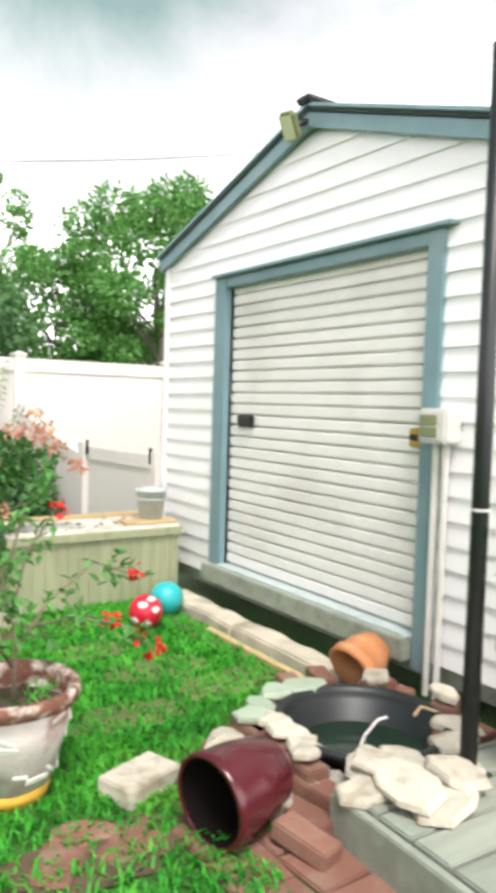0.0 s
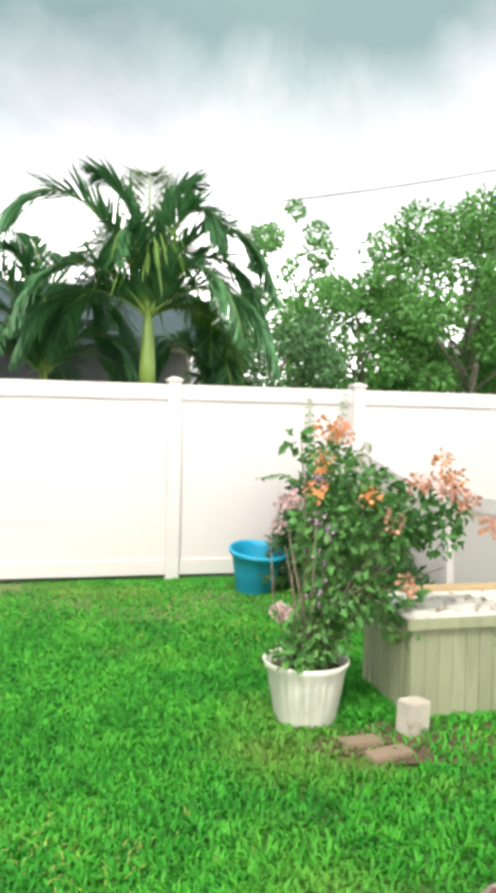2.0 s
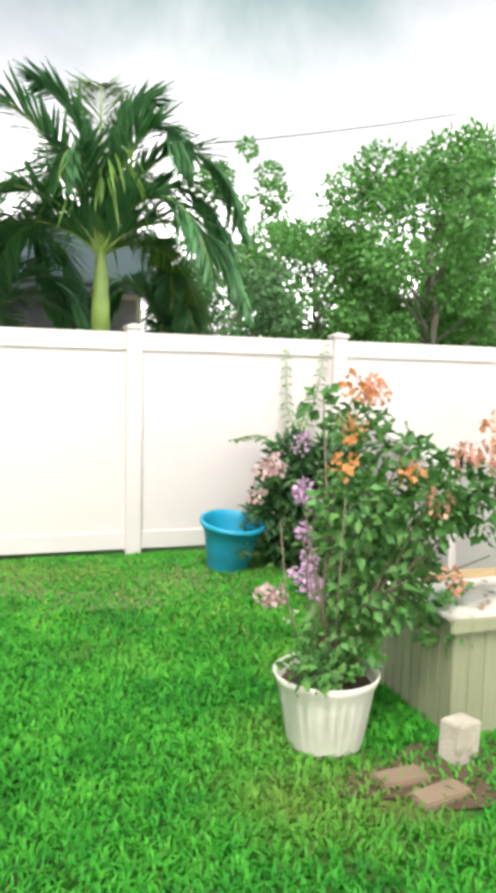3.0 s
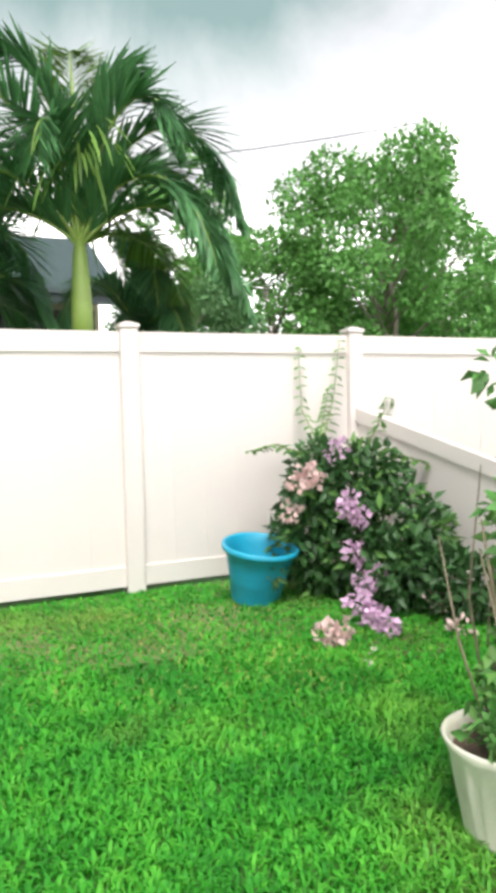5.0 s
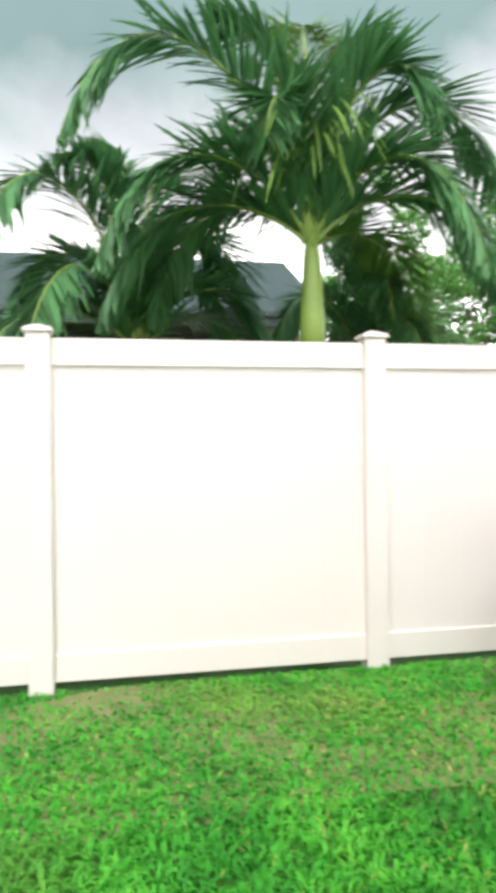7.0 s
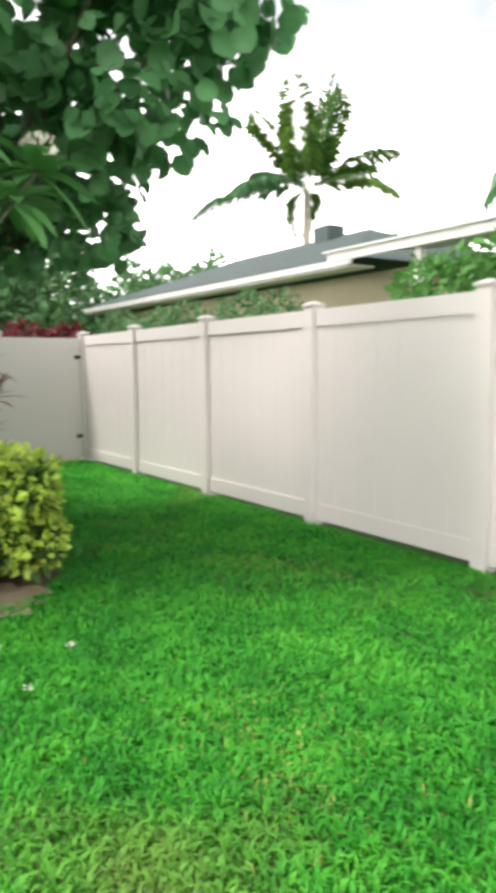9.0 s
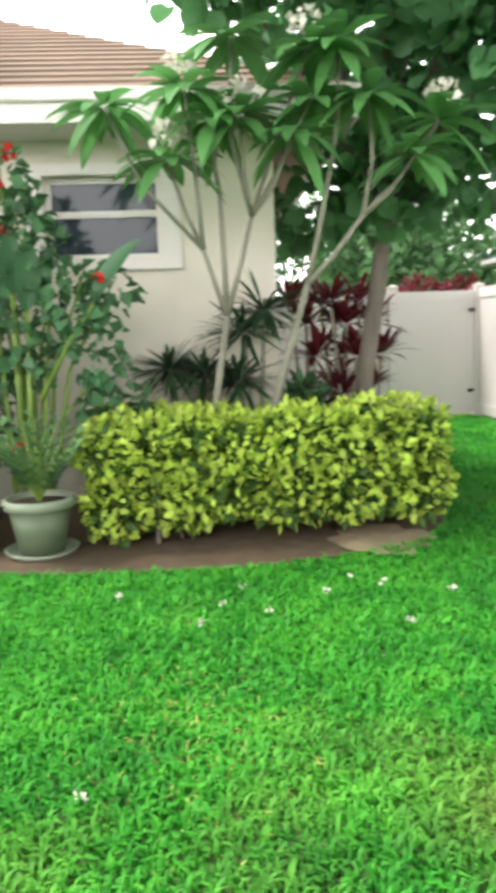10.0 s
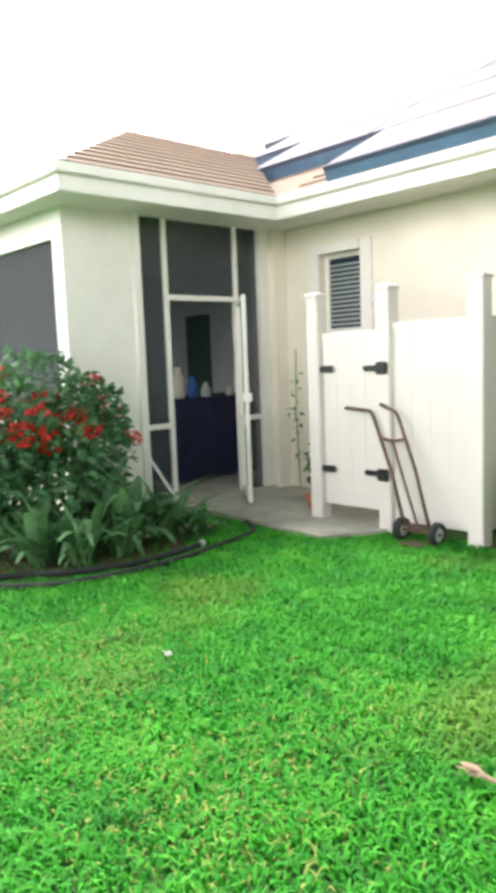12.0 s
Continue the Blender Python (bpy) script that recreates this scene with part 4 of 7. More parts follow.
def vinyl_panel(axis, at, a, b, z0, z1, rails, parent, n):
    if axis == "x":
        board_row(parent, a, b, at, z0, z1, n, "y")
    else:
        board_row(parent, a, b, at, z0, z1, n, "x")
    for z in rails:
        bm = bbox(at - 0.022, at + 0.022, a, b, z, z + 0.075, 0.004) if axis == "x" else bbox(a, b, at - 0.022, at + 0.022, z, z + 0.075, 0.004)
        part("rail", bm, vinyl, parent)


vinyl_panel("x", QX, 0.143, 0.812, 0.1, 1.62, (0.1, 0.42, 1.24, 1.57), stall, 4)
vinyl_panel("y", 0.875, -5.987, -5.263, 0.1, 1.62, (0.1, 0.42, 1.24, 1.57), stall, 4)
gate = part("gate", bbox(QX - 0.02, QX + 0.02, -0.585, 0.012, 0.16, 0.26, 0.004), vinyl, stall)
board_row(gate, -0.585, 0.012, QX, 0.26, 1.6, 4, "y")
part("rail", bbox(QX - 0.02, QX + 0.02, -0.585, 0.012, 1.52, 1.6, 0.004), vinyl, gate)
for z in (0.46, 1.3):
    part("strap_hinge", bbox(QX + 0.028, QX + 0.04, -0.14, 0.02, z - 0.022, z + 0.022, 0.006), ironblack, gate, "black iron strap hinge")
    part("hinge_knuckle", bbox(QX + 0.066, QX + 0.085, 0.02, 0.13, z - 0.05, z + 0.05, 0.012), ironblack, gate, "black iron hinge plate")
    part("latch", bbox(QX + 0.03, QX + 0.045, -0.6, -0.45, z - 0.028, z + 0.028, 0.006), ironblack, gate, "black iron latch")

# hand truck leaning on the stall
truck = thing("hand_truck", (-5.05, 0.45, 0), "brown steel hand truck leaning against the white stall", "hand truck")
for yb, yt, ye, zt in ((0.38, 0.0, -0.27, 0.985), (0.6, 0.24, 0.08, 1.02)):
    part("side_rail", tube([(-4.98, yb, 0.12), (-5.07, (yb + yt) / 2, 0.53), (-5.11, yt, 0.93), (-5.11, yt - 0.03, 0.965), (-5.1, ye, zt)], 0.014), darkmetal, truck, smooth=True)
part("mid_rail", tube([(-4.99, 0.49, 0.12), (-5.08, 0.2, 0.76)], 0.009), darkmetal, truck)
for p, q in (((-5.095, 0.08, 0.76), (-5.095, 0.32, 0.76)), ((-4.98, 0.38, 0.14), (-4.98, 0.6, 0.14))):
    mid_ = ((p[0] + q[0]) / 2 + 0.02, (p[1] + q[1]) / 2, p[2] - 0.02)
    part("cross_bar", tube([p, mid_, q], 0.012), darkmetal, truck, smooth=True)
part("axle", tube([(-5.0, 0.3, 0.09), (-5.0, 0.68, 0.09)], 0.012), darkmetal, truck)
part("toe_plate", bbox(-4.98, -4.82, 0.42, 0.62, 0.015, 0.03, 0.003), darkmetal, truck)
for y in (0.34, 0.65):
    wheel = part("wheel", lathe([(0.055, -0.022), (0.075, -0.03), (0.09, -0.018), (0.09, 0.018), (0.075, 0.03), (0.055, 0.022)], 24, m=Matrix.Translation((-5.0, y, 0.09)) @ Matrix.Rotation(math.pi / 2, 4, "X")), rubber, truck, "black rubber wheel", True)
    part("hub", lathe([(0, -0.015), (0.05, -0.018), (0.056, 0), (0.05, 0.018), (0, 0.015)], 16, m=Matrix.Translation((-5.0, y, 0.09)) @ Matrix.Rotation(math.pi / 2, 4, "X")), galv, wheel, "dull metal hub")

# ---- neighbour's house beyond the fence ----
nb = thing("neighbour_house", (-8, 14, 0), "low house with grey roof and white eaves beyond the fence", "house")
part("wall", bbox(-22, 2.7, 12.6, 12.8, 0, 2.9), material("tan_stucco", (0.34, 0.3, 0.2), 0.9, vary=0.12, scale=1.5, bump=0.3), nb)
part("porch_screen", bbox(-4.0, 2.6, 12.4, 12.45, 1.2, 2.55), screenm, nb, "dark porch screen band")
part("porch_wall", bbox(-4.0, 2.6, 12.35, 12.4, 0, 1.2), trimwhite, nb)
part("fascia", bbox(-4.0, 2.8, 12.0, 12.05, 2.58, 2.72, 0.01), metalroof, nb, "blue-grey fascia board")
part("fascia", bbox(-9.8, -4.0, 11.6, 11.65, 2.98, 3.14, 0.01), trimwhite, nb)
part("porch_post", bbox(-8.0, -7.9, 11.7, 11.8, 0, 2.98, 0.005), trimwhite, nb)
part("porch_post", bbox(-5.6, -5.5, 11.7, 11.8, 0, 2.98, 0.005), trimwhite, nb)
part("fascia", bbox(-22.2, -9.8, 12.1, 12.15, 3.0, 3.12, 0.01), greypvc, nb)
part("soffit", bbox(-22, -9.8, 12.15, 12.6, 2.97, 3.0), trimwhite, nb)
rb = bmesh.new()
for pts in ([(-22.2, 12.1, 3.13), (-9.8, 12.1, 3.13), (-13.4, 15.7, 4.45), (-18.6, 15.7, 4.45)], [(-9.8, 12.1, 3.13), (-9.8, 19.3, 3.13), (-13.4, 15.7, 4.45)],
            [(-22.2, 12.1, 3.13), (-18.6, 15.7, 4.45), (-22.2, 19.3, 3.13)], [(-22.2, 19.3, 3.13), (-18.6, 15.7, 4.45), (-13.4, 15.7, 4.45), (-9.8, 19.3, 3.13)]):
    rb.faces.new([rb.verts.new(p) for p in pts])
part("roof", rb, darkroof, nb, "dark grey shingle roof")
for k in range(12):
    x0 = -9.85 + k * 0.49
    bm = bmesh.new()
    q = [bm.verts.new(p) for p in ((x0, 11.55, 3.15), (x0 + 0.48, 11.55, 3.15), (x0 + 0.48, 14.2, 3.45), (x0, 14.2, 3.45))]
    bmesh.ops.extrude_face_region(bm, geom=[bm.faces.new(q)])
    for v_ in q:
        v_.co.z -= 0.03
    part("roof_panel", bm, palerib, nb, "white ribbed flat roof panel")
wing = bmesh.new()
q = [wing.verts.new(p) for p in ((-4.0, 11.95, 2.74), (2.85, 11.95, 2.74), (2.85, 13.9, 3.78), (-4.0, 13.9, 3.78))]
bmesh.ops.extrude_face_region(wing, geom=[wing.faces.new(q)])
for v_ in q:
    v_.co.z -= 0.05
part("roof_wing", wing, metalroof, nb, "blue-grey sloping porch roof")
part("roof_vent", bbox(-14.7, -14.1, 15.1, 15.6, 4.2, 4.62, 0.03), darkroof, nb, "dark roof vent")
shed2 = thing("far_roof", (11.0, 20, 0), "far pale gabled roof beyond the fence", "house")
part("wall", bbox(9.5, 13, 19, 21, 0, 2.6), stucco, shed2)
rb = bmesh.new()
for pts in ([(9.2, 18.8, 2.6), (13.3, 18.8, 2.6), (13.3, 20, 3.3), (9.2, 20, 3.3)], [(9.2, 21.2, 2.6), (9.2, 20, 3.3), (13.3, 20, 3.3), (13.3, 21.2, 2.6)]):
    rb.faces.new([rb.verts.new(p) for p in pts])
part("roof", rb, concrete, shed2, "pale brown roof")

# overhead cables
for i, (a, b, sag) in enumerate((((2, 34, 10.5), (26, 18, 12.5), 0.9), ((8, 40, 11.0), (34, 26, 11.5), 0.9), ((10, 36, 8.6), (36, 24, 10.2), 0.9))):
    a, b = Vector(a), Vector(b)
    pts = [a.lerp(b, t / 12) - UP * sag * 4 * (t / 12) * (1 - t / 12) for t in range(13)]
    tagged(part("overhead_cable", tube(pts, 0.02, 5), black), "thin dark overhead cable against the sky", "cable", kind="structure")


# ---- planter bed mulch ----
bed_line = [(-5.15, 0.95), (-5.05, 1.5), (-4.76, 2.1), (-4.5, 2.6), (-4.38, 3.2), (-4.34, 3.95), (-4.38, 4.4), (-4.5, 4.9), (-4.72, 5.35), (-5.15, 5.65), (-6.3, 5.75), (-7.6, 5.7), (-7.6, 4.7), (-6.2, 4.63), (-6.2, 0.95)]
bed = bmesh.new()
hi = [bed.verts.new((x, y, 0.012)) for x, y in bed_line]
lo = [bed.verts.new((x, y, -0.03)) for x, y in bed_line]
bed.faces.new(hi); bed.faces.new(lo[::-1])
for i in range(len(bed_line)):
    j = (i + 1) % len(bed_line)
    bed.faces.new((lo[i], lo[j], hi[j], hi[i]))
bmesh.ops.triangulate(bed, faces=bed.faces[:])
tagged(part("mulch_bed", bed, mulch), "brown mulch bed along the house wall", "garden bed", kind="structure")


def ragged_patch(name, cx, cy, rx, ry, z, mat, label, seed):
    """A thin sheet with an uneven outline lying on the ground."""
    bm = bmesh.new()
    c = bm.verts.new((cx, cy, z))
    ring = []
    for i in range(48):
        a = 2 * math.pi * i / 48
        k = 0.8 + 0.35 * noise.noise(Vector((math.cos(a) * 2.5 + seed, math.sin(a) * 2.5, seed)))
        ring.append(bm.verts.new((cx + rx * k * math.cos(a), min(cy + ry * k * math.sin(a), 7.97), z)))
    for i in range(48):
        bm.faces.new((c, ring[i], ring[(i + 1) % 48]))
    return tagged(part(name, bm, mat), label, "bare ground", kind="structure")


ragged_patch("worn_turf", 1.3, 7.3, 3.4, 0.95, 0.003, thatch, "worn brownish thatch along the fence", 3)
ragged_patch("bare_soil", 3.0, 6.25, 0.55, 0.4, 0.008, mulch, "bare brown soil below the vine", 8)
ragged_patch("bare_soil", 2.55, 4.2, 0.7, 0.3, 0.007, mulch, "bare soil by the planter foot", 12)
ragged_patch("bare_soil", 2.1, 1.85, 0.36, 0.22, 0.006, mulch, "bare soil round sunken pavers", 21)
ragged_patch("bare_soil", -3.3, -1.3, 1.35, 0.75, 0.01, mulch, "dark soil below the flowering bush", 35)
ragged_patch("bare_soil", -4.78, 5.1, 0.42, 0.36, 0.02, sandy, "pale sandy soil at the hedge end", 31)
ragged_patch("bare_soil", 3.55, 3.4, 0.25, 1.1, 0.006, thatch, "bare ground along the kerb", 15)


BARE = [(2.95, 3.2, 0.3, 0.14), (2.6, 2.72, 0.28, 0.13), (3.15, 2.85, 0.28, 0.14), (2.75, 3.6, 0.2, 0.12)]
for k, (x, y, a, b) in enumerate(BARE):
    ragged_patch("worn_patch", x, y, a * 1.2, b * 1.5, 0.005, thatch, "thin worn patch in the grass by the pond", 40 + k)


def inside(poly, x, y):
    x, y = np.asarray(x), np.asarray(y)
    res = np.zeros(x.shape, bool)
    for (x0, y0), (x1, y1) in zip(poly, poly[1:] + poly[:1]):
        cut = (y0 > y) != (y1 > y)
        res ^= cut & (x < (x1 - x0) * (y - y0) / (y1 - y0 + 1e-12) + x0)
    return res


# ---- shed side: kerb, pond, pots, stones ----
def rough_stone(name, at, size, mat, turn=0.0, tilt=(0, 0), seed=0, label="", category="stone", group="", flat=False):
    bm = bmesh.new()
    bmesh.ops.create_icosphere(bm, subdivisions=3, radius=1)
    rr = random.Random(seed)
    off = Vector((rr.random() * 50, rr.random() * 50, rr.random() * 50))
    for v in bm.verts:
        d = v.co.copy()
        ang = math.atan2(d.y, d.x)
        k = 1 + 0.28 * math.sin(3 * ang + off.x) * 0.5 + 0.5 * noise.noise(d * 1.4 + off)
        v.co = Vector((d.x * k * size[0], d.y * k * size[1], max(-1, min(1, d.z * 1.6)) * size[2] * (1 + 0.3 * noise.noise(d * 3 + off))))
    bmesh.ops.transform(bm, matrix=pose(*at, tilt[0], tilt[1], turn), verts=bm.verts)
    return tagged(part(name, bm, mat), label, category, group)


def brick_ob(at, turn=0.0, tilt=(0, 0), size=(0.2, 0.1, 0.06), mat=None, label="loose red clay brick lying by the pond", name="brick", group="loose bricks"):
    bm = bbox(-size[0] / 2, size[0] / 2, -size[1] / 2, size[1] / 2, 0, size[2], 0.006, turn=pose(*at, tilt[0], tilt[1], turn))
    return tagged(part(name, bm, mat or brickm), label, "brick", group)


for i, (y0, y1) in enumerate(((3.45, 4.32), (2.5, 3.44))):
    bm = bbox(3.58, 3.76, y0, y1, -0.03, 0.075, 0.012)
    bmesh.ops.subdivide_edges(bm, edges=[e_ for e_ in bm.edges if e_.calc_length() > 0.4], cuts=9)
    for v in bm.verts:
        v.co += Vector((0.012, 0.0, 0.012)) * noise.noise(v.co * 6)
    tagged(part("kerb_block", bm, palekerb), "worn concrete kerb before the shed", "kerb", "kerb blocks")
plank = thing("plank", (3.52, 3.0, 0), "pale timber plank lying beside the kerb", "plank")
part("board", bbox(3.49, 3.54, 2.45, 3.6, 0.0, 0.035, 0.004), palewood, plank)
for i, (x, y, a) in enumerate(((3.72, 2.22, 8), (3.72, 1.95, 20), (3.5, 2.5, 70), (3.7, 1.74, 5), (2.74, 1.9, 120), (2.82, 1.68, 95), (2.72, 1.62, 100), (3.74, 1.55, 15), (3.32, 2.5, 75), (3.62, 2.08, 12))):
    brick_ob((x, y, 0.0), a, (0, 0), (0.2, 0.1, 0.07 + 0.02 * (i % 3)))
brick_ob((2.63, 1.52, 0.022), 105, (0, -8), (0.21, 0.1, 0.06), label="pinkish brick tilted on the paving")
for i, (x, y, a) in enumerate([(2.65 - 0.215 * (k % 2), 1.66 - 0.215 * (k // 2) + 0.1 * (k % 2), -2 + 3 * (k % 3)) for k in range(10)]):
    tagged(part("paver", bbox(-0.103, 0.103, -0.103, 0.103, -0.02, 0.014, 0.006, turn=pose(x, y, 0, 0, 0, a)), brickm), "red-brown paver set in the lawn", "paver", "pavers")
brick_ob((2.36, 2.14, 0.0), 20, (0, 0), (0.26, 0.17, 0.075), palestone, "pale concrete block lying on the lawn", "block", "blocks")
for i, (x, y) in enumerate(((2.06, 1.98), (2.2, 1.86), (1.95, 1.85))):
    rough_stone("flat_stone", (x, y, 0.0), (0.12, 0.08, 0.015), brickm, 30 * i, seed=60 + i, label="thin reddish stone sunk in the grass", group="sunken stones")

def flagstone(name, at, size, mat, turn=0.0, tilt=(0, 0), seed=0, label="", group="", thick=0.032):
    """A thin split slab with an angular outline and chipped edges."""
    rr = random.Random(seed)
    n = rr.choice((6, 7, 8))
    outline = []
    for i in range(n):
        a = 2 * math.pi * (i + rr.uniform(-0.28, 0.28)) / n
        k = rr.uniform(0.78, 1.15)
        outline.append((math.cos(a) * k, math.sin(a) * k))
    bm = bmesh.new()
    rings = []
    for k, z in ((0.9, -0.5), (1.0, -0.2), (0.98, 0.25), (0.88, 0.5)):
        rings.append([bm.verts.new((x * size[0] * (k + rr.uniform(-0.03, 0.03)), y * size[1] * (k + rr.uniform(-0.03, 0.03)), (z + rr.uniform(-0.12, 0.12)) * thick)) for x, y in outline])
    mid = bm.verts.new((0, 0, thick * 0.55))
    for a, b in zip(rings, rings[1:]):
        for i in range(n):
            bm.faces.new((a[i], a[(i + 1) % n], b[(i + 1) % n], b[i]))
    bm.faces.new(rings[0][::-1])
    for i in range(n):
        bm.faces.new((rings[-1][i], rings[-1][(i + 1) % n], mid))
    bmesh.ops.transform(bm, matrix=pose(*at, tilt[0], tilt[1], turn), verts=bm.verts)
    return tagged(part(name, bm, mat), label, "stone", group)


PX, PY = 3.21, 1.9
pond = thing("pond_tub", (PX, PY, 0), "round black plastic pond tub ringed with stones", "pond")
part("tub", lathe([(0.3, 0.0), (0.325, 0.14), (0.345, 0.15), (0.355, 0.165), (0.345, 0.178), (0.32, 0.175), (0.31, 0.15), (0.305, 0.125), (0.29, 0.12), (0.286, 0.09), (0.272, 0.085), (0.268, 0.05), (0.255, 0.045), (0.25, 0.02), (0, 0.02)], 48, (PX, PY, 0.0)), black, pond, smooth=True)
part("water", lathe([(0, 0.0), (0.262, 0.0)], 32, (PX, PY, 0.047)), pondwater, pond, "dark still water")
part("hose", tube([(3.13, 1.84, 0.05), (3.19, 1.86, 0.12), (3.26, 1.86, 0.17), (3.3, 1.85, 0.175)], 0.005), whiteball, pond, "short white hose")
part("hose", tube([(3.4, 1.8, 0.18), (3.47, 1.83, 0.19), (3.53, 1.78, 0.17), (3.55, 1.7, 0.12)], 0.006), palewood, pond, "thin tan hose")
# flags round the rim, each bedded on a brick
rim_flags = [(3.21, 2.3, 0.12, 1), (3.06, 2.28, 0.09, 1), (2.94, 2.22, 0.085, 1), (2.84, 2.13, 0.08, 1), (2.74, 2.16, 0.1, 0), (2.63, 2.04, 0.115, 0), (2.9, 2.07, 0.09, 0), (2.87, 1.95, 0.085, 0), (2.87, 1.85, 0.09, 0), (2.83, 1.78, 0.075, 0),
             (3.5, 1.67, 0.1, 0), (3.36, 1.56, 0.11, 0), (3.6, 2.22, 0.09, 0), (3.7, 1.9, 0.09, 0)]
for i, (x, y, k, green) in enumerate(rim_flags):
    low_ = i in (4, 5)
    z = 0.1 if low_ else 0.165
    flagstone("flat_stone", (x, y, z + 0.012 * (i % 2)), (k, k * 0.72), greenstone if green else palestone, i * 47, (5 * (i % 3 - 1), 4 * (i % 2)), 300 + i, ("green-stained" if green else "cream") + " split flagstone on the pond rim", "pond stones")
    brick_ob((x, y, 0.0), 30 * i, (0, 0), (0.17, 0.1, z - 0.018), label="red clay brick bedding the pond rim", group="pond bricks")
for i, (x, y) in enumerate(((2.99, 1.9), (3.03, 2.12), (2.93, 1.72), (3.3, 2.38))):
    rough_stone("base_stone", (x - 0.06, y, 0.05), (0.08, 0.07, 0.06), concrete, i * 70, seed=i + 20, label="rough stone packed against the pond tub", group="pond base stones")
for i, (x, y, z, k) in enumerate(((2.83, 1.47, 0.18, 0.1), (2.94, 1.56, 0.185, 0.12), (3.06, 1.52, 0.2, 0.11), (3.16, 1.42, 0.18, 0.13), (3.0, 1.3, 0.18, 0.14), (2.93, 1.4, 0.215, 0.145), (3.12, 1.36, 0.22, 0.12), (2.92, 1.54, 0.225, 0.11))):
    flagstone("flagstone", (x, y, z), (k, k * 0.8), palestone, 50 * i, (4, -5 + 2 * i), 90 + i, "cream flagstone piled on the deck corner", "flagstones")
rough_stone("white_stone", (2.67, 1.74, 0.05), (0.07, 0.06, 0.06), palestone, 20, seed=77, label="whitish rough stone behind the maroon pot")


def pot(name, at, profile, mat, label, category="plant pot", m=None, seg=32, soil_z=None, wobble=None, group=""):
    o = thing(name, at, label, category, group)
    p = part("pot_body", lathe(profile, seg, at, m, wobble), mat, o, smooth=True)
    if soil_z is not None:
        r0 = max(r_ for r_, z in profile) * 0.86
        part("soil", lathe([(0, 0.012), (r0 * 0.5, 0.008), (r0, 0)], 20, (at[0], at[1], at[2] + soil_z)), soil, o, "dark potting soil")
    return o


def pot_profile(rb, rt, h, t=0.014, rim=0.016, rimh=0.04):
    return [(0, 0), (rb, 0), (rb + (rt - rb) * 0.5, h * 0.5), (rt - rim * 0.4, h - rimh), (rt + rim, h - rimh), (rt + rim, h - 0.006), (rt + rim - 0.006, h),
            (rt - t, h), (rt - t - 0.005, h - rimh), (rb + (rt - rb) * 0.5 - t, h * 0.5), (rb - t, 0.015), (0, 0.015)]


# maroon pot lying on its side, open towards the lawn
axis = Matrix.Translation((2.38, 1.7, 0.155)) @ Matrix.Scale(0.9, 4) @ Matrix.Rotation(radians(11), 4, "Z") @ Matrix.Rotation(radians(86), 4, "Y")
mp = thing("maroon_pot", (2.55, 1.72, 0), "glazed maroon pot lying on its side on the grass", "plant pot")
part("pot_body", lathe([(0.165, 0.0), (0.172, 0.004), (0.172, 0.03), (0.165, 0.05), (0.16, 0.14), (0.13, 0.3), (0.1, 0.33), (0, 0.33), (0, 0.315), (0.09, 0.31), (0.12, 0.28), (0.148, 0.12), (0.155, 0.0), (0.165, 0.0)], 40, m=axis), maroon, mp, smooth=True)
# added sheet inside the pot, its shade put into the colour
part("lining", lathe([(0.153, 0.006), (0.14, 0.13), (0.112, 0.275), (0, 0.3)], 32, m=axis), pot_shade, mp, "near-black sheet painted as the shade inside the pot")
part("soil", lathe([(0, 0.0), (0.08, 0.02), (0.1, 0.05)], 16, m=axis @ Matrix.Translation((0.02, 0, 0.18))), soil, mp, "dry soil left in the pot")
axis = Matrix.Translation((3.6, 2.4, 0.13)) @ Matrix.Rotation(radians(5), 4, "Z") @ Matrix.Rotation(radians(62), 4, "Y")
op = thing("terracotta_pot", (3.68, 2.55, 0), "orange terracotta pot tipped on its side", "plant pot")
part("pot_body", lathe([(0.125, 0.0), (0.14, 0.004), (0.14, 0.05), (0.125, 0.055), (0.118, 0.12), (0.085, 0.2), (0, 0.205), (0, 0.19), (0.08, 0.185), (0.11, 0.1), (0.12, 0.0), (0.125, 0)], 36, m=axis), terracotta, op, smooth=True)

# timber deck corner and dark post
deck = thing("timber_deck", (3.4, 1.1, 0), "weathered grey timber deck corner", "deck")
DM = Matrix.Translation((2.76, 1.55, 0)) @ Matrix.Rotation(radians(-2.5), 4, "Z")
for i in range(9):
    part("deck_board", bbox(0.04, 2.2, -0.165 - i * 0.152, -0.026 - i * 0.152, 0.125, 0.16 - 0.003 * (i % 2), 0.006, turn=DM), greywood, deck)
part("fascia_board", bbox(-0.01, 0.026, -1.6, 0.0, 0.0, 0.155, 0.005, turn=DM), greywood, deck, "weathered edge board")
part("fascia_board", bbox(0.026, 2.2, -0.008, 0.02, 0.0, 0.15, 0.005, turn=DM), greywood, deck)
post = thing("dark_post", (3.24, 1.4, 0.16), "dark green-black steel post with a white cable tie", "post")
part("shaft", tube([(3.24, 1.4, 0.15), (3.24, 1.4, 2.6)], 0.03, 16), black, post, smooth=True)
part("cable_tie", lathe([(0.031, 0), (0.034, 0.0), (0.034, 0.008), (0.031, 0.008)], 16, (3.24, 1.4, 1.07)), whiteball, post, "white cable tie")
part("foot_plate", bbox(3.18, 3.3, 1.34, 1.46, 0.158, 0.168, 0.003), black, post)
bp = pot("brown_pot", (3.5, 1.25, 0.16), pot_profile(0.12, 0.19, 0.45), terracotta, "large brown pot behind the dark post", soil_z=0.4)
